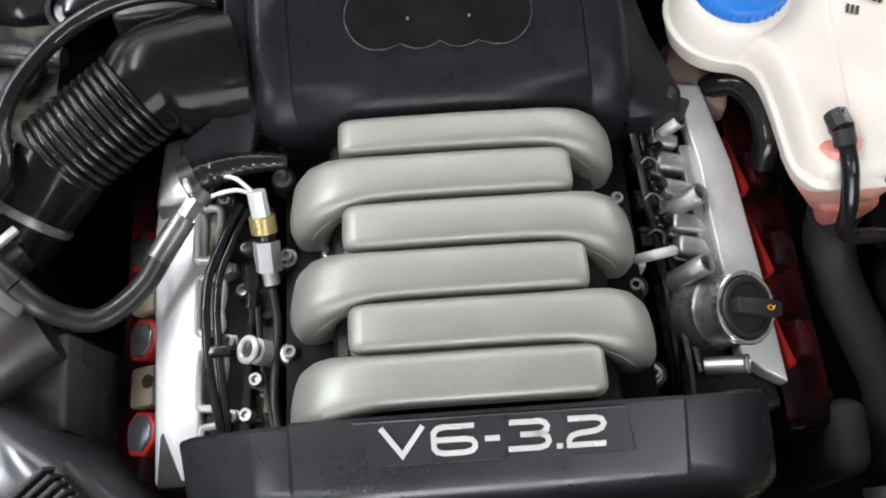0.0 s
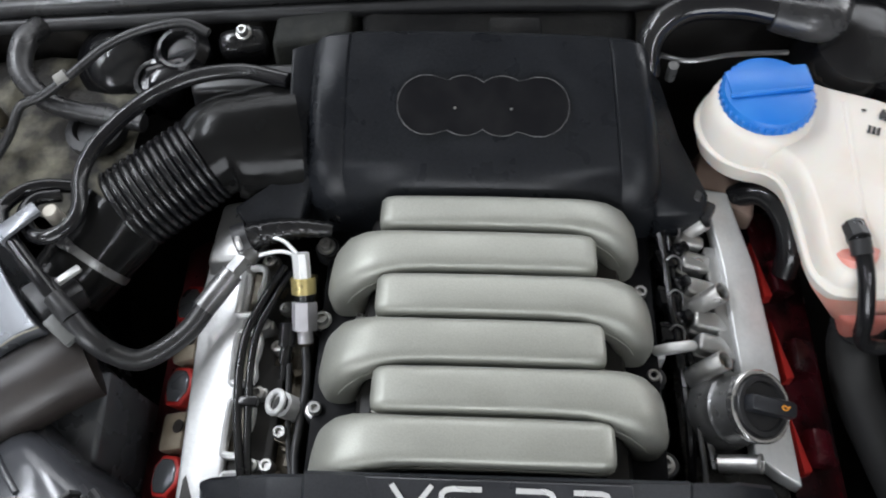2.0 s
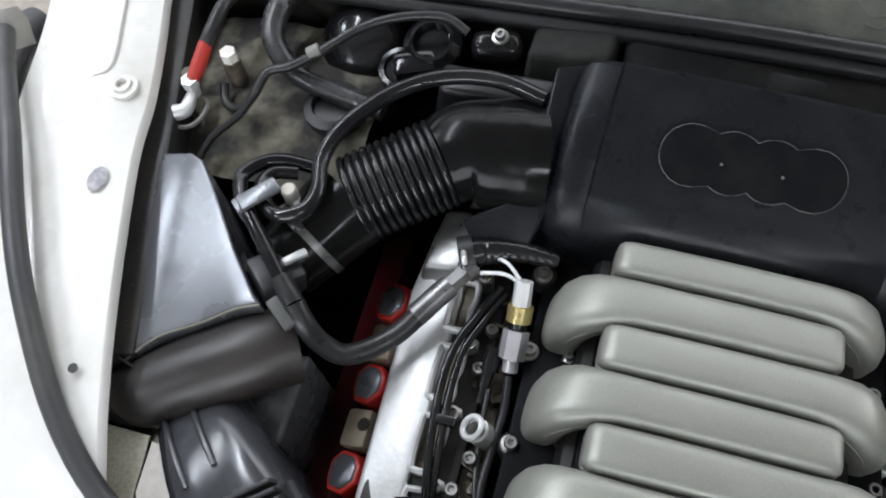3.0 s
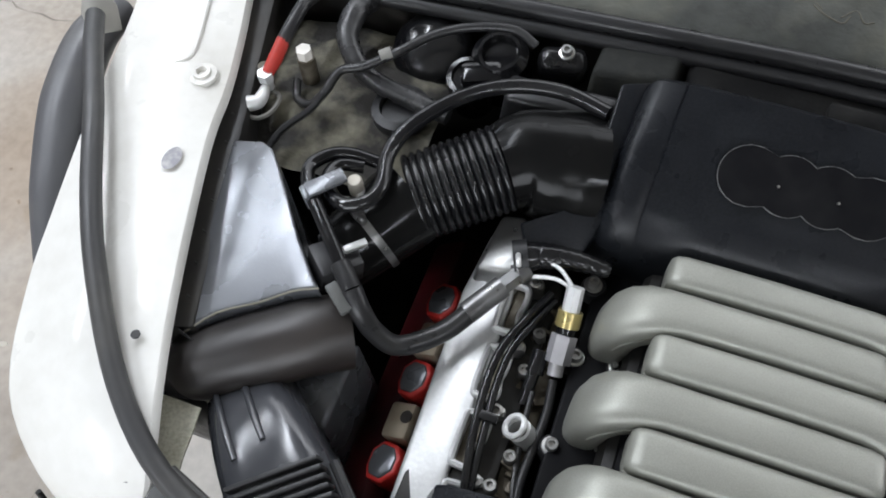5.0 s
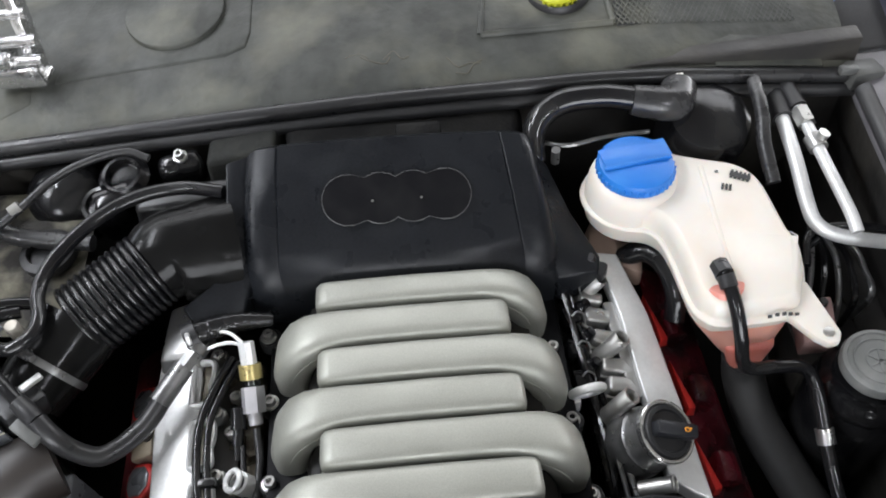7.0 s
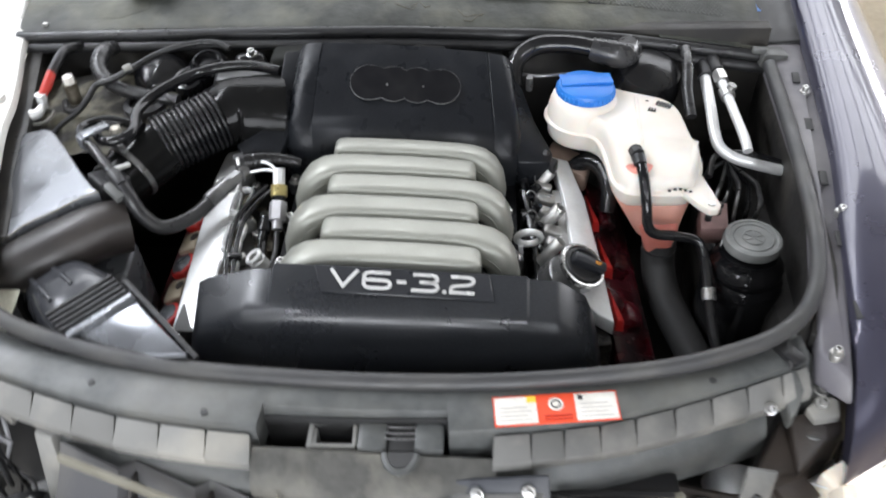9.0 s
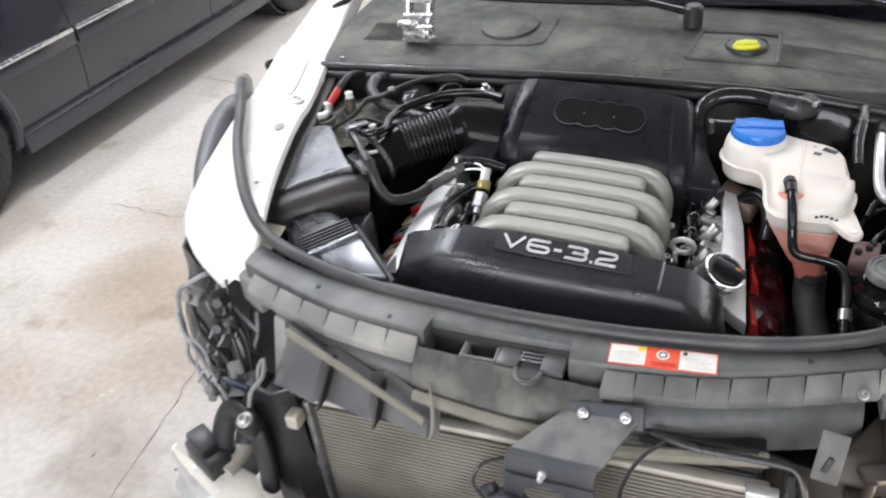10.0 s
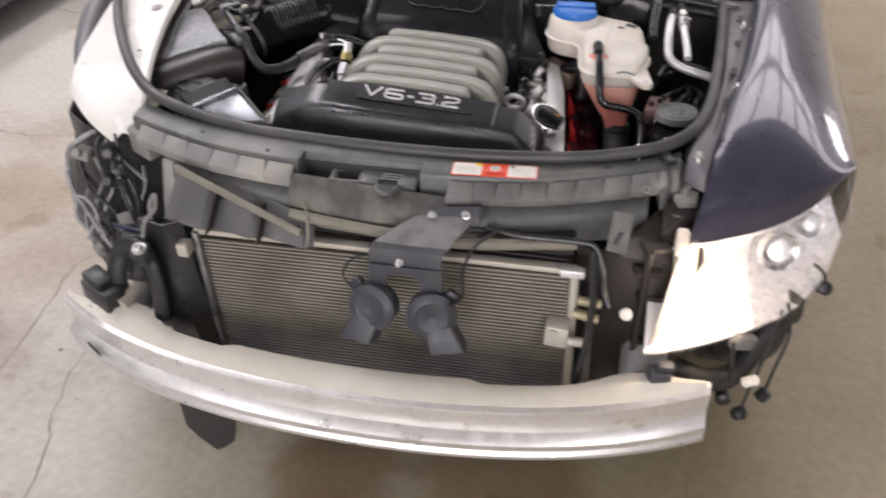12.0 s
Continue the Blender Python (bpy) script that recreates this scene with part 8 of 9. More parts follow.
lathe(bm, [(0.0095, 0), (0.0095, 0.0008)], pose(p.x, p.y, top_z(p.x) + 0.0016), 24)
part("round_symbol", bm, PAPERWHITE, label)
bm = B()
sweep(bm, [(p.x + 0.0055 * math.cos(a), p.y + 0.0055 * math.sin(a), top_z(p.x) + 0.0026) for a in [2 * math.pi * k / 14 for k in range(14)]], 0.0011, 6, 1, closed=True)
part("symbol_ring", bm, INK, label)

# radiator pack
rad = thing("radiator", (0.03, 0.02, 0.33), "dusty aluminium condenser and radiator with fine fins", "radiator")
RX0, RX1, RZ0, RZ1 = -0.338, 0.392, 0.245, 0.655


bm = B()
box(bm, (0.74, 0.03, 0.46), pose(0.027, 0.045, 0.44), 0.004)
part("core", bm, FINDARK, rad, "dark dirty fin core")
bm = B()
nf = 46
# bare: lower fins, with the shade on them painted as a darker colour
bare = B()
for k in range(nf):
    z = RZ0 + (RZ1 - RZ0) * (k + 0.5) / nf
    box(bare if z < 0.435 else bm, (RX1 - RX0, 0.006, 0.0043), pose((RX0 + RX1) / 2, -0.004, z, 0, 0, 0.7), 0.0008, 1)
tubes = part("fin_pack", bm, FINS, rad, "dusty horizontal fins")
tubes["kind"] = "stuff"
tubes = part("fin_pack", bare, FINSLOW, rad, "horizontal fins with shade painted into a darker colour")
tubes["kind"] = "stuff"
bm = B()
box(bm, (RX1 - RX0, 0.006, RZ1 - RZ0), pose((RX0 + RX1) / 2, 0.018, (RZ0 + RZ1) / 2, 0, 0, 0.7), 0)
part("fin_back", bm, FINBROWN, rad)
bm = B()
box(bm, (RX1 - RX0 + 0.03, 0.022, 0.013), pose(0.028, 0.002, 0.668, 0, 0.6, 0.9), 0.004)
part("top_rail", bm, DIRTYALU, rad, "pale aluminium top rail")
bm = B()
box(bm, (0.014, 0.028, 0.45), pose(-0.345, -0.010, 0.45), 0.004)
part("side_tank", bm, STEELDARK, rad, "oily grey side tank")
bm = B()
rod(bm, (0.402, 0.004, 0.22), (0.402, 0.004, 0.665), 0.009, 14)
part("side_tank", bm, DIRTYALU, rad)
bm = B()
rod(bm, (0.436, 0.03, 0.30), (0.436, 0.03, 0.68), 0.011, 12)
part("receiver_pipe", bm, STEELDARK, rad)
bm = B()
box(bm, (0.045, 0.02, 0.016), pose(0.398, -0.008, 0.671), 0.003)
rod(bm, (0.398, -0.020, 0.671), (0.398, -0.016, 0.671), 0.005, 10)
part("corner_clip", bm, BRIGHT, rad)
bm = B()
box(bm, (0.046, 0.04, 0.05), pose(0.378, -0.022, 0.535, 0, 4, 0), 0.006)
rod(bm, (0.40, -0.03, 0.522), (0.428, -0.03, 0.522), 0.010, 12)
rod(bm, (0.372, -0.046, 0.548), (0.372, -0.03, 0.548), 0.009, 12)
part("pipe_flange", bm, DIRTYALU, rad, "pale cast pipe flange")
bm = B()
rod(bm, (0.405, -0.008, 0.575), (0.452, -0.012, 0.568), 0.010, 12)
rod(bm, (0.412, -0.004, 0.603), (0.455, -0.004, 0.60), 0.0095, 12)
part("pipe_joint", bm, BRASSDIRTY, rad)
bm = B()
box(bm, (0.025, 0.03, 0.03), pose(-0.362, -0.038, 0.648), 0.005)
part("bracket", bm, DIRTYALU, rad)
bm = B()
box(bm, (0.74, 0.04, 0.03), pose(0.027, 0.03, 0.715, 0, 1, 0), 0.004)
for k in range(5):
    box(bm, (0.72, 0.008, 0.004), pose(0.027, 0.012, 0.690 + 0.012 * k, 0, 1, 0), 0.001, 1)
part("upper_tank", bm, BLACK, rad, "black plastic upper tank")
bm = B()
sweep(bm, [(0.24, 0.0, 0.745), (0.30, -0.012, 0.742), (0.40, -0.012, 0.742), (0.436, -0.014, 0.735), (0.452, -0.03, 0.70), (0.458, -0.04, 0.66), (0.47, -0.052, 0.635)], 0.0055, 8)
part("hose_line", bm, RUBBER, rad)
bm = B()
sweep(bm, [(0.431, -0.016, 0.73), (0.44, -0.04, 0.65), (0.436, -0.07, 0.56), (0.425, -0.09, 0.50), (0.42, -0.10, 0.45)], 0.0065, 8)
part("hose_line", bm, RUBBER, rad)
bm = B()
lathe(bm, [(0.011, -0.01), (0.011, 0.002), (0.006, 0.004), (0.004, 0.002)], Matrix.Translation((0.50, -0.058, 0.628)) @ pose(0, 0, 0, 60, 0, 0), 18)
part("round_plug", bm, PAPERWHITE, rad, "pale round plug")
# the darkness low on the fins is shade painted into the lower pack
# twin horns on their bracket
horn_set = thing("horn", (0.11, -0.09, 0.62), "black twin-disc horn hanging on a folded bracket", "horn", "horns")


def bracket():
    bm = B()
    hb1, hb2 = Vector((0.128, 0.006, 0.765)), Vector((0.216, 0.008, 0.776))
    box(bm, (0.115, 0.010, 0.034), pose(0.172, -0.004, 0.765, -38, -6, 0), 0.003)
    rows = [[(0.112, -0.008, 0.763), (0.165, -0.010, 0.767), (0.222, -0.010, 0.771)],
            [(0.085, -0.045, 0.761), (0.142, -0.048, 0.764), (0.206, -0.048, 0.767)],
            [(0.054, -0.090, 0.755), (0.115, -0.094, 0.756), (0.188, -0.096, 0.758)],
            [(0.047, -0.100, 0.749), (0.112, -0.102, 0.749), (0.180, -0.104, 0.750)],
            [(0.046, -0.103, 0.738), (0.112, -0.105, 0.738), (0.178, -0.107, 0.738)],
            [(0.046, -0.104, 0.716), (0.112, -0.106, 0.716), (0.178, -0.108, 0.716)]]
    plate = B()
    sheet(plate, rows[:3], 0.004)
    part("bracket_plate", plate, HORNDUST, horn_set, "dust-covered bracket plate", smooth=30)
    sheet(bm, rows[2:], 0.004)
    leg = B()  # two legs joined by a rounded arch
    arch = [(0.107 + 0.033 * math.cos(a), 0.683 + 0.024 * math.sin(a)) for a in [math.pi * k / 10 for k in range(11)]]
    prism(leg, [(0.178, 0.645), (0.178, 0.72), (0.046, 0.72), (0.046, 0.645)] + [(arch[-1][0], 0.645)] + arch[::-1] + [(arch[0][0], 0.645)], 0.004, pose(0, -0.1075, 0, 90, 0, 0))
    part("bracket_leg", leg, HORNGREY, horn_set, "arched dark grey bracket legs")
    return part("bracket", bm, HORNGREY, horn_set, "folded dark grey bracket", smooth=30)


bracket()
for bx, by, bz in [(0.141, -0.012, 0.768), (0.203, -0.012, 0.775)]:
    cap_bolt((bx, by, bz), pose(0, 0, 0, 55, 0, 0), 0.0058, "bolt", horn_set, STEEL)
cap_bolt((0.103, -0.109, 0.728), pose(0, 0, 0, 85, 0, 0), 0.0045, "rivet", horn_set, BRIGHT)


def horn(cx, cz, ang, side):
    m = Matrix.Translation((cx, -0.128, cz)) @ pose(0, 0, 0, 78, 0, ang)
    bm = B()
    lathe(bm, [(0.036, -0.028), (0.043, -0.022), (0.0435, -0.008), (0.040, -0.004), (0.0455, -0.001), (0.0455, 0.006), (0.040, 0.010), (0.030, 0.013), (0.026, 0.011), (0.012, 0.014), (0.008, 0.012), (0.0, 0.012)], m, 40)
    d = part("disc", bm, HORNBLACK, horn_set)
    bm = B()
    low = [(-0.030, 0.012), (0.022, -0.022), (0.006, -0.074), (-0.064, -0.072)]
    top = [(-0.020, 0.006), (0.016, -0.020), (0.004, -0.070), (-0.060, -0.068)]
    solid(bm, [m @ Vector((x * side, y, -0.012 - 0.01 * (y < -0.05))) for x, y in low], [m @ Vector((x * side, y, 0.006 + 0.018 * (y < -0.05))) for x, y in top], 0.004)
    part("trumpet", bm, HORNBLACK, d)
    bm = B()
    box(bm, (0.03, 0.016, 0.016), m @ pose(-0.040 * side, 0.032, -0.012, 0, 0, 40 * side), 0.004)
    part("plug", bm, HORNBLACK, d)


horn(0.053, 0.636, -10, 1)
horn(0.162, 0.632, 12, -1)
bm = B()
sweep(bm, [(0.02, -0.13, 0.672), (0.0, -0.12, 0.695), (0.01, -0.1, 0.715), (0.04, -0.085, 0.722)], 0.0028, 6)
part("wire", bm, RUBBER, horn_set)
bm = B()
sweep(bm, [(0.195, -0.13, 0.66), (0.215, -0.11, 0.67), (0.212, -0.09, 0.71), (0.23, -0.06, 0.745), (0.26, -0.02, 0.75)], 0.0032, 6)
part("wire", bm, RUBBER, horn_set)

# torn air duct
duct = thing("air_duct", (-0.24, -0.02, 0.74), "torn dark grey plastic air duct panel with two ribs", "duct")
bm = B()
rows = []
top0, top1, bot0, bot1 = Vector((-0.385, 0.022, 0.79)), Vector((-0.095, -0.028, 0.745)), Vector((-0.408, -0.032, 0.697)), Vector((-0.079, -0.070, 0.700))
for v in range(6):
    t = v / 5
    row = []
    for u in range(19):
        s = u / 18
        p = top0.lerp(top1, s).lerp(bot0.lerp(bot1, s), t)
        ph = (s * 3) % 1.0
        p.y += 0.030 * (1 - ph) * (0.25 + 0.75 * (1 - abs(t - 0.45)))
        row.append(p)
    rows.append(row)
sheet(bm, rows, 0.003)
part("panel", bm, DUCTGREY, duct, smooth=30)
for s in (0.333, 0.667):
    bm = B()
    a, b = top0.lerp(top1, s), bot0.lerp(bot1, s)
    solid(bm, [a + Vector((-0.002, 0.04, -0.02)), a + Vector((-0.002, -0.008, -0.01)), b + Vector((-0.002, -0.012, 0.0)), b + Vector((-0.002, 0.03, 0.0))],
          [a + Vector((0.002, 0.04, -0.02)), a + Vector((0.002, -0.008, -0.01)), b + Vector((0.002, -0.012, 0.0)), b + Vector((0.002, 0.03, 0.0))])
    part("rib", bm, BROWNDARK, duct, "dark dirty rib")
bm = B()
da, db = Vector((-0.372, 0.012, 0.802)), Vector((-0.100, -0.056, 0.728))
m = Matrix.Translation((da + db) / 2) @ (db - da).to_track_quat("X", "Z").to_matrix().to_4x4()
box(bm, ((db - da).length, 0.007, 0.016), m, 0.002)
part("broken_strip", bm, DUSTYPALE, duct, "pale dusty broken edge strip")
bm = B()
sweep(bm, [(-0.10, -0.02, 0.775), (-0.088, -0.045, 0.75), (-0.085, -0.062, 0.72), (-0.09, -0.068, 0.705)], [0.0015, 0.003, 0.003, 0.0015], 8, 5, flat=0.5)
part("torn_edge", bm, DUSTYPALE, duct)

# bumper beam
beam = thing("bumper_beam", (0, -0.2, 0.42), "bare aluminium bumper beam with a dirty upper face", "bumper beam")
bm = B()


def beam_depth(x):
    end = min(1, max(0.0, (0.675 - abs(x)) / 0.12))
    return 0.018 + (0.052 - 0.012 * (abs(x) > 0.25)) * end + 0.034 * math.exp(-((x + 0.47) / 0.045) ** 2) + 0.016 * math.exp(-((x - 0.5) / 0.05) ** 2)


def beam_y(x):
    u = x - 0.02
    return -0.226 + 0.22 * u * u + 0.25 * u ** 4


def beam_z(x):
    return 0.493


prof_of = lambda top, depth: [(depth, 0.008), (depth * 0.55, 0.009), (0.010, 0.004), (0.0, -0.001), (-0.001, -0.008), (0.006, -0.048), (0.004, -0.056), (-0.012, -0.064), (-0.018, -0.070), (-0.017, -0.084), (-0.012, -0.090), (-0.018, -0.098), (-0.016, -0.108), (0.0, -0.112), (depth, -0.110)]
rings = []
for k in range(41):
    x = -0.665 + 1.33 * k / 40
    depth = beam_depth(x)
    ring = []
    for py, pz in prof_of(0, depth):
        ring.append(Vector((x, beam_y(x) + py, beam_z(x) + pz + 0.012 * math.exp(-((abs(x) - 0.56) / 0.08) ** 2) * (1 if py > 0.02 else 0))))
    rings.append(ring)
bridge(bm, rings)
bmesh.ops.recalc_face_normals(bm, faces=bm.faces)
part("profile", bm, BEAMALU, beam, "pressed aluminium profile", smooth=28)
bm = B()
rows = []
for k in range(41):
    x = -0.655 + 1.31 * k / 40
    depth = beam_depth(x)
    lift = 0.012 * math.exp(-((abs(x) - 0.56) / 0.08) ** 2)
    rows.append([(x, beam_y(x) + 0.010, beam_z(x) + 0.0055), (x, beam_y(x) + depth * 0.55, beam_z(x) + 0.0165 + lift), (x, beam_y(x) + depth - 0.002, beam_z(x) + 0.0125 + lift)])
sheet(bm, rows, 0.0015)
part("dirt_film", bm, BEAMDIRT, beam, "sandy dirt on the upper face")
for sx in (-1, 1):
    bm = B()
    rod(bm, (0.55 * sx, 0.20, 0.46), (0.545 * sx, beam_y(0.545) + 0.08, 0.46), 0.045, 20)
    part("crash_box", bm, BRIGHT, beam)
    cap_bolt((0.575 * sx, beam_y(0.575) + 0.05, 0.512), Matrix.Identity(4), 0.009, "bolt", beam, STEEL)
bm = B()
rod(bm, (-0.50, 0.05, 0.54), (-0.515, -0.09, 0.515), 0.020, 16)
part("tow_tube", bm, DIRTYALU, beam, "dirty metal tube")
bm = B()
lathe(bm, [(0.016, 0), (0.016, 0.002)], pose(-0.555, beam_y(0.555) + 0.055, 0.509), 16)
part("hole", bm, INK, beam)
bm = B()
box(bm, (0.05, 0.004, 0.014), pose(-0.565, beam_y(0.565) - 0.006, 0.435, 8, 0, -32), 0.003)
part("scuff", bm, INK, beam, "dark scuff mark")

# left corner clutter
lc = thing("side_support", (-0.45, -0.03, 0.5), "black bent support with a bolt and frayed bracket beside the radiator", "bracket")
bm = B()
sweep(bm, [(-0.53, -0.06, 0.50), (-0.525, -0.055, 0.57), (-0.505, -0.04, 0.625), (-0.46, -0.05, 0.645), (-0.43, -0.065, 0.63), (-0.425, -0.07, 0.56), (-0.43, -0.075, 0.49)], 0.022, 12, 5, flat=0.7)
part("arch", bm, BLACK, lc)
bm = B()
box(bm, (0.09, 0.05, 0.05), pose(-0.553, -0.075, 0.535, 0, 6, -25), 0.008)
box(bm, (0.06, 0.04, 0.02), pose(-0.56, -0.07, 0.568, 0, 10, -25), 0.005)
part("foot_block", bm, BLACK, lc)
cap_bolt((-0.433, -0.082, 0.668), pose(0, 0, 0, 25, 0, 0), 0.010, "bolt", lc, STEEL)
bm = B()
lathe(bm, [(0.02, -0.03), (0.022, 0.0), (0.018, 0.006)], Matrix.Translation((-0.433, -0.080, 0.660)) @ pose(0, 0, 0, 25, 0, 0), 18)
part("bolt_sleeve", bm, BLACK, lc)
bm = B()
sweep(bm, [(-0.425, -0.07, 0.69), (-0.418, -0.06, 0.72), (-0.405, -0.04, 0.735), (-0.41, -0.02, 0.755), (-0.425, -0.02, 0.735), (-0.415, -0.045, 0.715)], 0.004, 8)
part("wire_hook", bm, SLATGREY, lc)
bm = B()
rows = []
for k in range(10):
    t = k / 9
    z = 0.70 - 0.44 * t
    w = 0.05 - 0.012 * math.sin(6 * t)
    rows.append([(-0.405 + 0.03 * t - w, -0.03 - 0.02 * math.sin(4 * t), z), (-0.395 + 0.03 * t, -0.045 + 0.012 * math.sin(9 * t), z), (-0.385 + 0.03 * t + w * 0.4, -0.02, z)])
sheet(bm, rows, 0.006)
part("torn_flap", bm, RUBBER, lc, "torn black rubber flap")
bm = B()
sweep(bm, [(-0.47, -0.05, 0.56), (-0.48, 0.0, 0.60), (-0.50, 0.06, 0.62)], 0.03, 12)
box(bm, (0.07, 0.06, 0.12), pose(-0.46, 0.02, 0.45), 0.01)
box(bm, (0.10, 0.05, 0.02), pose(-0.49, 0.03, 0.62, 0, 0, 20), 0.005)
part("inner_bracket", bm, BLACK, lc)
bm = B()
rod(bm, (-0.56, 0.03, 0.63), (-0.44, 0.0, 0.64), 0.006, 10)
part("blue_rod", bm, PLUGBLUE, lc)
flap = thing("undertray_flap", (-0.3, -0.2, 0.3), "hanging black plastic undertray flap below the beam", "car part")
bm = B()
FLAP = [(-0.40, 0.36), (-0.272, 0.34), (-0.276, 0.30), (-0.288, 0.24), (-0.301, 0.197), (-0.33, 0.168), (-0.351, 0.153), (-0.385, 0.19), (-0.408, 0.228)]
solid(bm, [(x, -0.145 + 0.25 * (0.36 - z) * 0.3 + 0.3 * (x + 0.33) ** 2, z) for x, z in FLAP], [(x, -0.150 + 0.25 * (0.36 - z) * 0.3 + 0.3 * (x + 0.33) ** 2, z) for x, z in FLAP], 0.001, 1)
part("panel", bm, BLACK, flap)
bm = B()
box(bm, (0.9, 0.25, 0.02), pose(0, 0.02, 0.28), 0.008)
part("undertray", bm, TRAYBLACK, flap, "dark undertray edge")

# headlamp
lamp = thing("headlamp", (0.7, 0.05, 0.6), "clear headlamp unit with a lit bulb and chrome reflectors", "headlamp")
lowp = [(0.539, -0.100, 0.574), (0.599, -0.062, 0.560), (0.662, -0.02, 0.552), (0.738, 0.035, 0.548), (0.810, 0.095, 0.555), (0.866, 0.165, 0.585), (0.894, 0.215, 0.65)]
uppp = [(0.583, 0.012, 0.736), (0.630, 0.045, 0.723), (0.680, 0.072, 0.722), (0.730, 0.098, 0.725), (0.782, 0.13, 0.736), (0.833, 0.175, 0.756), (0.873, 0.235, 0.783)]
low_s, up_s = spline(lowp, 4), spline(uppp, 4)
bm = B()
rows = []
for a, b in zip(low_s, up_s):
    row = []
    for k in range(7):
        t = k / 6
        p = a.lerp(b, t)
        bulge = math.sin(math.pi * t) * 0.022
        p += Vector((0.3, -0.9, 0.35)).normalized() * bulge
        row.append(p)
    rows.append(row)
sheet(bm, rows, 0.002)
lens = part("lens", bm, LENS, lamp, "clear plastic lens", smooth=60)
lens.visible_shadow = False
back_off = Vector((-0.015, 0.10, -0.005))
bm = B()
rows = [[a.lerp(b, k / 4) + back_off * (0.06 + 0.94 * math.sin(math.pi * k / 4)) for k in range(5)] for a, b in zip(low_s, up_s)]
sheet(bm, rows[:13], 0.003)
part("reflector_shell", bm, CHROMEREF, lamp, "chrome reflector shell", smooth=60)
bm = B()
sheet(bm, rows[12:], 0.003)
part("outer_bezel", bm, BEZEL, lamp, "grey satin outer bezel", smooth=60)
for bx, by, bz, br in [(0.765, 0.128, 0.668, 0.034), (0.822, 0.19, 0.692, 0.022)]:
    bm = B()
    m = Matrix.Translation((bx, by, bz)) @ Vector((0.35, -0.85, 0.3)).to_track_quat("Z", "Y").to_matrix().to_4x4()
    lathe(bm, [(br * 0.3, -0.018), (br * 0.75, -0.008), (br, 0.006), (br * 1.08, 0.007), (br * 1.1, -0.012)], m, 30, caps=False)
    ringpart = part("chrome_ring", bm, CHROME, lamp, "bright chrome lamp ring")
    bm = B()
    lathe(bm, [(0.0, -0.012), (br * 0.5, -0.008), (br * 0.62, 0.002), (br * 0.4, 0.01), (0.0, 0.013)], m, 24)
    part("inner_bulb", bm, CHROMEREF, ringpart)
bulb_at, bulb_to = Vector((0.652, 0.045, 0.655)), Vector((0.655, -0.01, 0.668))
bm = B()
lathe(bm, [(0.0, 0.0), (0.012, 0.003), (0.020, 0.016), (0.018, 0.034), (0.0, 0.042)], Matrix.Translation(bulb_at) @ (bulb_to - bulb_at).to_track_quat("Z", "Y").to_matrix().to_4x4(), 24)
part("bulb", bm, BULB, lamp, "lit bulb")
bm = B()
solid(bm, [(0.545, -0.09, 0.575), (0.60, 0.02, 0.575), (0.622, 0.08, 0.58), (0.575, 0.05, 0.58)], [(0.586, 0.015, 0.742), (0.60, 0.03, 0.742), (0.618, 0.068, 0.745), (0.57, 0.042, 0.738)], 0.006)
part("housing", bm, HOUSINGTAN, lamp, "translucent tan housing edge")
bm = B()
solid(bm, [(0.548, 0.047, 0.62), (0.585, 0.077, 0.62), (0.612, 0.091, 0.62), (0.614, 0.107, 0.62), (0.559, 0.114, 0.62), (0.545, 0.106, 0.62)], [(0.548, 0.047, 0.728), (0.585, 0.077, 0.748), (0.612, 0.091, 0.752), (0.614, 0.107, 0.762), (0.559, 0.114, 0.768), (0.545, 0.106, 0.762)], 0.006, 3)
part("rear_housing", bm, BROWNDARK, lamp, "dull grey-brown rear housing")
bm = B()
solid(bm, [(0.60, 0.20, 0.57), (0.86, 0.37, 0.58), (0.85, 0.42, 0.58), (0.61, 0.28, 0.57)], [(0.61, 0.20, 0.74), (0.86, 0.37, 0.76), (0.85, 0.42, 0.76), (0.62, 0.28, 0.74)], 0.01)
part("back_shell", bm, BACKSHELL, lamp)
bm = B()
box(bm, (0.02, 0.03, 0.05), pose(0.578, -0.01, 0.762, 20, 0, 0), 0.005)
part("mounting_tab", bm, HOUSINGTAN, lamp)
bl = bpy.data.lights.new("headlamp_bulb", "POINT")
bl.energy, bl.color, bl.shadow_soft_size = HEADLAMP_WATTS, (1.0, 0.84, 0.66), 0.015
blo = new("headlamp_bulb", bl)
blo.location = (0.645, -0.035, 0.662)

rc = thing("lamp_support", (0.6, -0.05, 0.5), "dark lamp support with loose plugs hanging on wires", "bracket")
bm = B()
box(bm, (0.04, 0.03, 0.03), pose(0.57, -0.092, 0.525, 0, 6, 15), 0.005)
box(bm, (0.03, 0.022, 0.012), pose(0.578, -0.088, 0.545, 0, 10, 15), 0.003)
part("bracket", bm, HORNGREY, rc)
bm = B()
sweep(bm, [(0.60, -0.02, 0.48), (0.66, -0.03, 0.47), (0.72, 0.02, 0.45), (0.77, 0.09, 0.50), (0.82, 0.14, 0.56)], 0.022, 12)
box(bm, (0.16, 0.10, 0.10), pose(0.72, 0.12, 0.50, 0, 0, 30), 0.02)
part("arch_edge", bm, TRAYBLACK, rc)
bm = B()
solid(bm, [(0.70, 0.06, 0.47), (0.83, 0.14, 0.50), (0.83, 0.20, 0.5), (0.70, 0.16, 0.47)], [(0.71, 0.055, 0.525), (0.84, 0.15, 0.545), (0.84, 0.2, 0.55), (0.7, 0.16, 0.53)], 0.015)
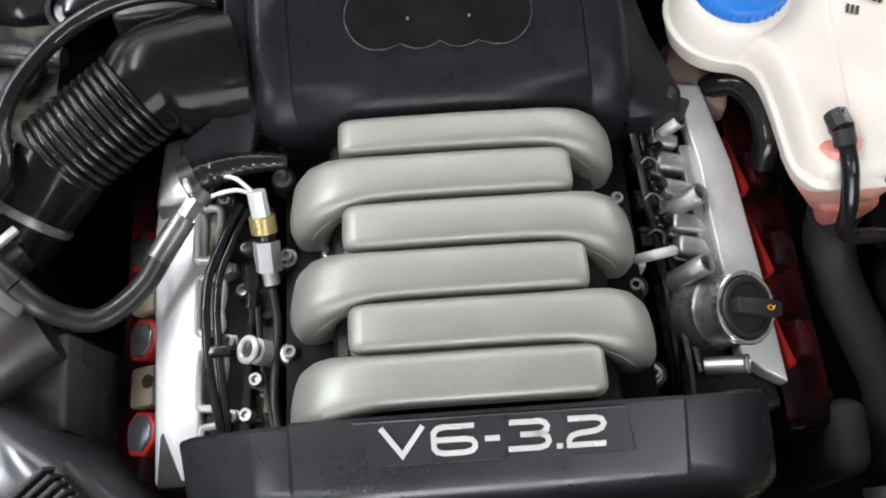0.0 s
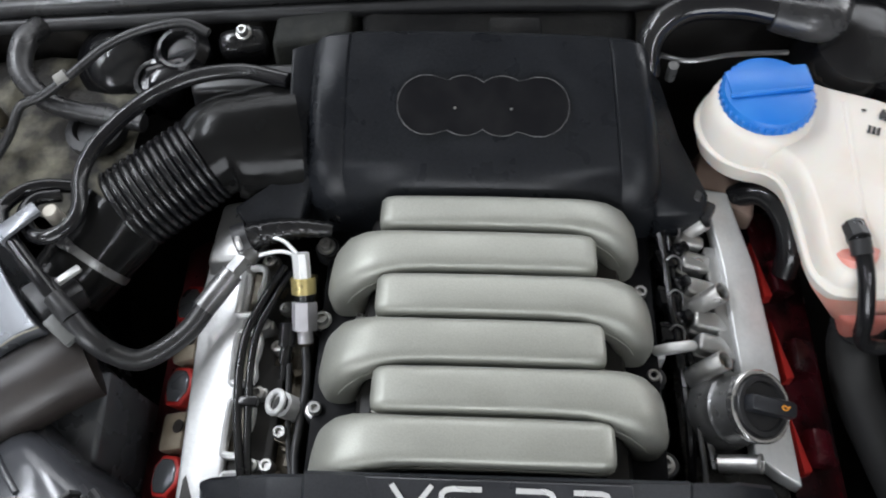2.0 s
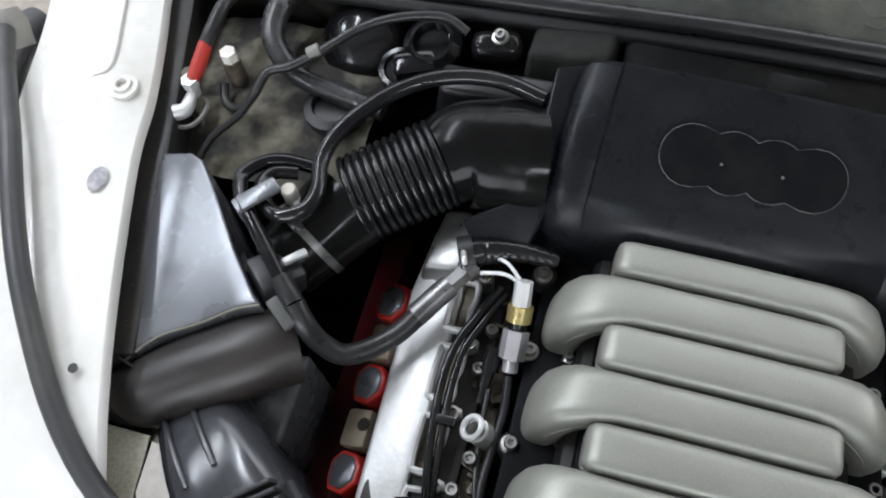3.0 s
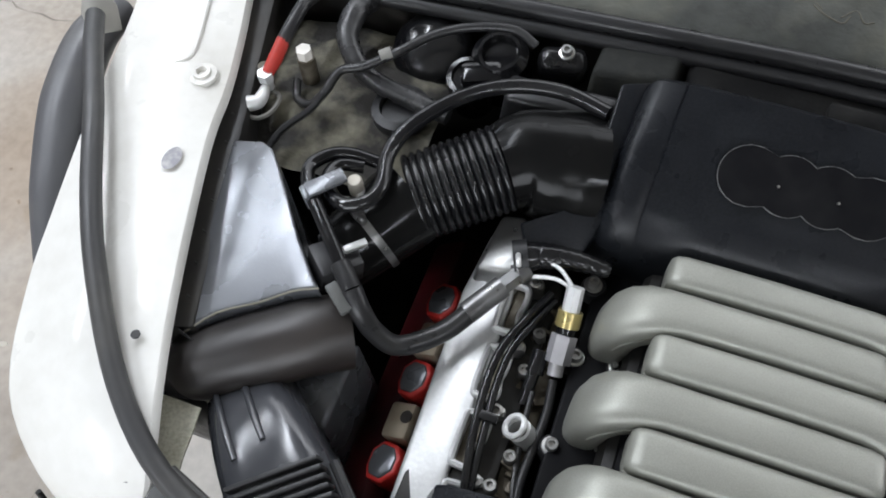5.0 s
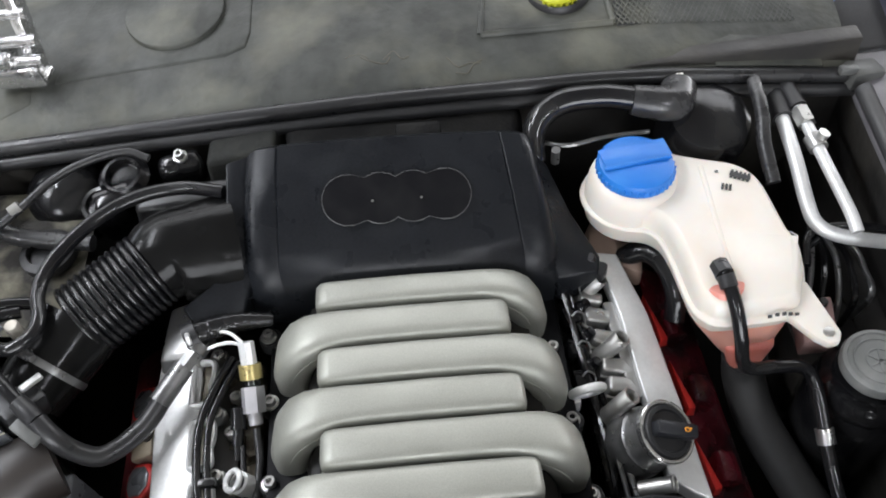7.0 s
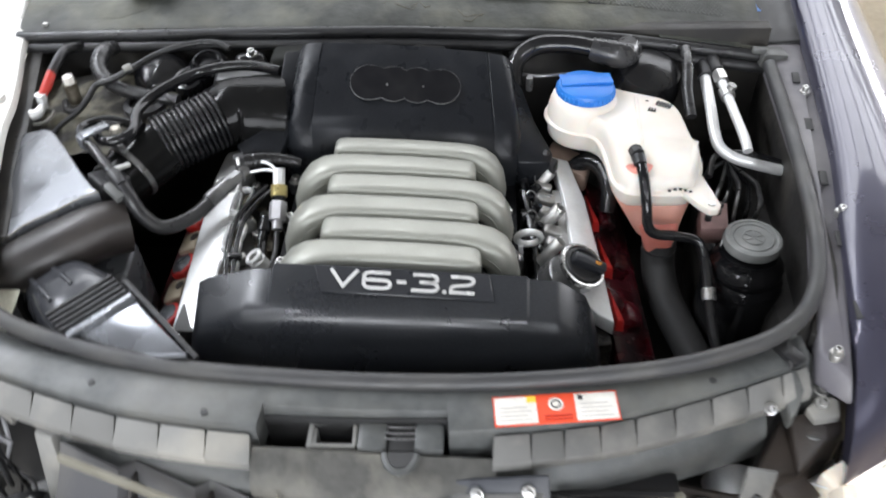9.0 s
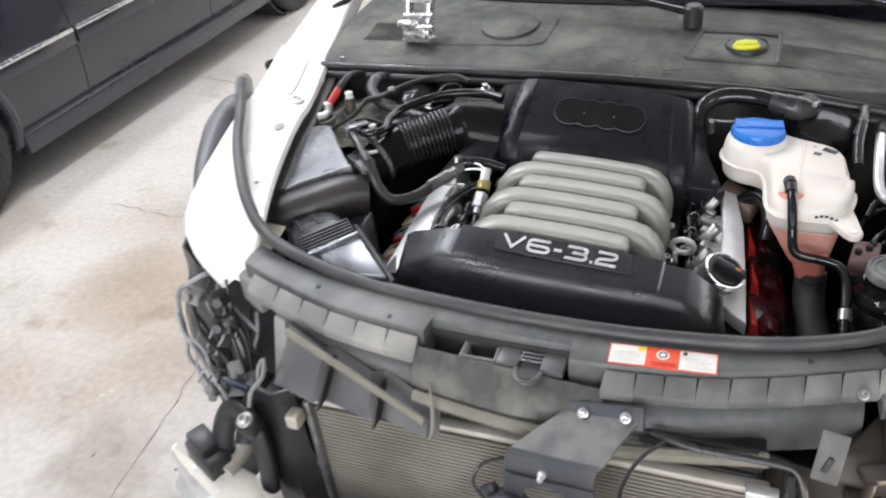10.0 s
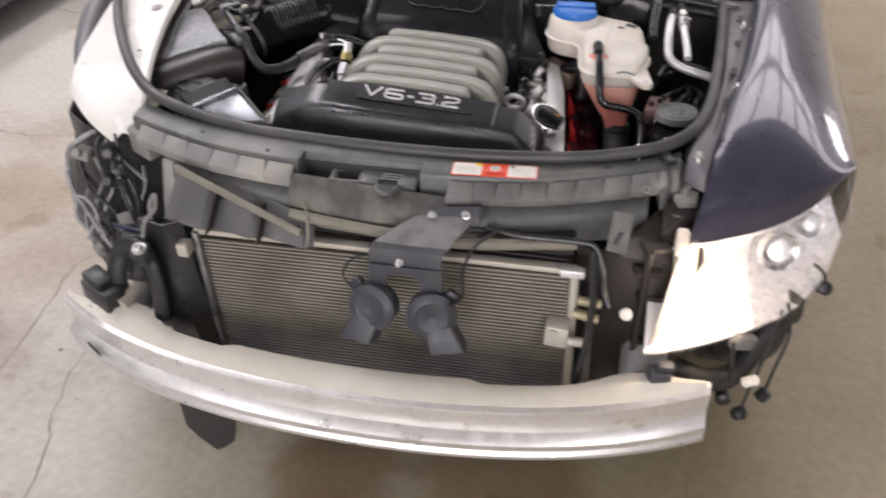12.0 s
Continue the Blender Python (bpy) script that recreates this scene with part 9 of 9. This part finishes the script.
part("red_cover", bm, DARKRED, rc, "dark red plastic cover")
for k, pts in enumerate([[(0.80, 0.10, 0.57), (0.815, 0.09, 0.50), (0.80, 0.07, 0.42), (0.79, 0.06, 0.36)], [(0.79, 0.09, 0.56), (0.775, 0.06, 0.47), (0.755, 0.03, 0.40), (0.745, 0.02, 0.34)], [(0.84, 0.15, 0.63), (0.865, 0.16, 0.60), (0.87, 0.16, 0.57)], [(0.70, 0.0, 0.54), (0.705, -0.02, 0.48), (0.70, -0.02, 0.42)]]):
    bm = B()
    sweep(bm, pts, 0.0035, 8)
    part("wire", bm, RUBBER, rc)
    bm = B()
    lathe(bm, [(0.009, -0.012), (0.014, -0.008), (0.014, 0.010), (0.008, 0.014)], Matrix.Translation(pts[-1]) @ pose(0, 0, 0, 30 * k, 25, 0), 14)
    part("plug", bm, BLACK, rc)
bm = B()
rod(bm, (0.735, -0.01, 0.455), (0.75, -0.02, 0.475), 0.010, 12)
part("pale_plug", bm, PAPERWHITE, rc)
bm = B()
box(bm, (0.05, 0.02, 0.03), pose(0.72, 0.02, 0.53, 0, 20, 30), 0.004)
part("pale_plug", bm, SLATDARK, rc)
# ---- second car parked alongside ----
oc = thing("parked_car", (-3.5, 2.4, 0), "dark grey-blue saloon car with bright side moulding and alloy wheels", "car")
OX = -2.66


def side_x(z):
    """x of the car's flank at a height."""
    return OX - 0.05 * ((z - 0.55) / 0.4) ** 2 - (0.10 * max(0, z - 0.85))


def flank(y0, y1, z0, z1, name, label="", cut=None):
    """A curved flank panel with thickness; cut: wheel centre whose arch is left open."""
    bm = B()
    ny = max(4, int((y1 - y0) / 0.04))
    t = bmesh.new()
    zs = [z0 + (z1 - z0) * k / 14 for k in range(15)]
    ys = [y0 + (y1 - y0) * k / ny for k in range(ny + 1)]
    grid = [[t.verts.new((side_x(z), y, z)) for z in zs] for y in ys]
    for i in range(ny):
        for j in range(14):
            yc, zc = (ys[i] + ys[i + 1]) / 2, (zs[j] + zs[j + 1]) / 2
            if cut and any((yc - c) ** 2 + (zc - 0.31) ** 2 < 0.355 ** 2 for c in cut):
                continue
            t.faces.new((grid[i][j], grid[i + 1][j], grid[i + 1][j + 1], grid[i][j + 1])).smooth = True
    bmesh.ops.delete(t, geom=[v for v in t.verts if not v.link_faces], context="VERTS")
    bmesh.ops.solidify(t, geom=list(t.faces), thickness=0.02)
    bmesh.ops.recalc_face_normals(t, faces=t.faces)
    merge(bm, t)
    return part(name, bm, OTHERPAINT, oc, label)


flank(0.25, 1.90, 0.20, 0.93, "front_wing", cut=(1.08,))
flank(1.906, 2.92, 0.20, 0.95, "front_door")
flank(2.926, 3.62, 0.20, 0.95, "rear_door", cut=(3.86,))
flank(3.626, 4.9, 0.20, 0.96, "rear_wing", cut=(3.86,))
bm = B()
solid(bm, [(OX - 0.03, 0.25, 0.22), (OX - 0.03, 4.9, 0.22), (OX - 1.65, 4.9, 0.22), (OX - 1.65, 0.25, 0.22)], [(OX - 0.12, 0.3, 0.94), (OX - 0.12, 4.85, 0.97), (OX - 1.55, 4.85, 0.97), (OX - 1.55, 0.3, 0.94)], 0.06, 3)
part("body_shell", bm, OTHERDARK, oc, "dark inner body")
bm = B()
solid(bm, [(OX - 0.10, 1.5, 0.94), (OX - 0.10, 4.5, 0.95), (OX - 1.58, 4.5, 0.95), (OX - 1.58, 1.5, 0.94)], [(OX - 0.30, 2.15, 1.42), (OX - 0.30, 3.9, 1.42), (OX - 1.38, 3.9, 1.42), (OX - 1.38, 2.15, 1.42)], 0.05, 3)
part("glasshouse", bm, GLASS, oc, "dark windows and roof")
for y0, y1, lab in [(1.43, 1.895, "bright side moulding"), (1.91, 2.915, "bright side moulding"), (2.93, 3.46, "bright side moulding")]:
    bm = B()
    box(bm, (0.022, y1 - y0, 0.075), pose(OX + 0.008, (y0 + y1) / 2, 0.545), 0.008)
    part("side_moulding", bm, OTHERPAINT, oc, "body-coloured side moulding")
    bm = B()
    box(bm, (0.010, y1 - y0 - 0.005, 0.020), pose(OX + 0.018, (y0 + y1) / 2, 0.575), 0.003)
    part("chrome_strip", bm, CHROME, oc, "bright chrome strip")
bm = B()
solid(bm, [(OX - 0.06, 1.45, 0.15), (OX + 0.0, 1.45, 0.17), (OX + 0.0, 3.5, 0.17), (OX - 0.06, 3.5, 0.15)], [(OX - 0.06, 1.45, 0.27), (OX + 0.004, 1.45, 0.26), (OX + 0.004, 3.5, 0.26), (OX - 0.06, 3.5, 0.27)], 0.01)
part("sill", bm, OTHERPAINT, oc)


def wheel(y):
    m = pose(OX - 0.115, y, 0.31, 0, 90, 0)
    bm = B()
    lathe(bm, [(0.215, -0.09), (0.29, -0.10), (0.310, -0.075), (0.312, 0.075), (0.30, 0.098), (0.285, 0.104), (0.225, 0.102), (0.215, 0.095)], m, 48, caps=False)
    w = part("tyre", bm, RUBBER, oc, "black tyre")
    bm = B()
    lathe(bm, [(0.22, 0.06), (0.222, 0.098), (0.214, 0.102), (0.205, 0.085), (0.195, 0.06)], m, 48, caps=False)
    lathe(bm, [(0.20, 0.045), (0.05, 0.06), (0.0, 0.06)], m, 40)
    part("rim", bm, RIMGREY, w, "grey alloy rim")
    for k in range(10):
        a = 36 * k
        bm = B()
        mm = m @ pose(0, 0, 0, 0, 0, a)
        solid(bm, [mm @ Vector(p) for p in [(0.03, -0.012, 0.05), (0.205, -0.020, 0.05), (0.205, 0.020, 0.05), (0.03, 0.012, 0.05)]],
              [mm @ Vector(p) for p in [(0.03, -0.012, 0.092), (0.205, -0.018, 0.088), (0.205, 0.018, 0.088), (0.03, 0.012, 0.092)]], 0.005)
        part("spoke", bm, BRIGHT, w)
        bm = B()
        solid(bm, [mm @ Vector(p) for p in [(0.10, 0.032, 0.049), (0.185, 0.036, 0.047), (0.185, 0.075, 0.047), (0.12, 0.05, 0.049)]],
              [mm @ Vector(p) for p in [(0.10, 0.032, 0.062), (0.185, 0.036, 0.06), (0.185, 0.075, 0.06), (0.12, 0.05, 0.062)]], 0.002)
        part("opening", bm, INK, w)
    bm = B()
    lathe(bm, [(0.05, 0.05), (0.05, 0.095), (0.035, 0.102), (0.0, 0.104)], m, 24)
    part("hub_cap", bm, BRIGHT, w)
    bm = B()
    lathe(bm, [(0.34, -0.2), (0.345, 0.05), (0.33, 0.05), (0.33, -0.2)], m, 40)
    part("wheel_well", bm, TRAYBLACK, oc, "dark wheel well")
    bm = B()
    sweep(bm, [(side_x(0.31 + 0.362 * math.sin(a)) + 0.004, y + 0.362 * math.cos(a), 0.31 + 0.362 * math.sin(a)) for a in [-0.25 + (math.pi + 0.5) * k / 30 for k in range(31)]], 0.024, 8, 2)
    part("arch_lip", bm, OTHERPAINT, oc)


wheel(1.08)
wheel(3.86)
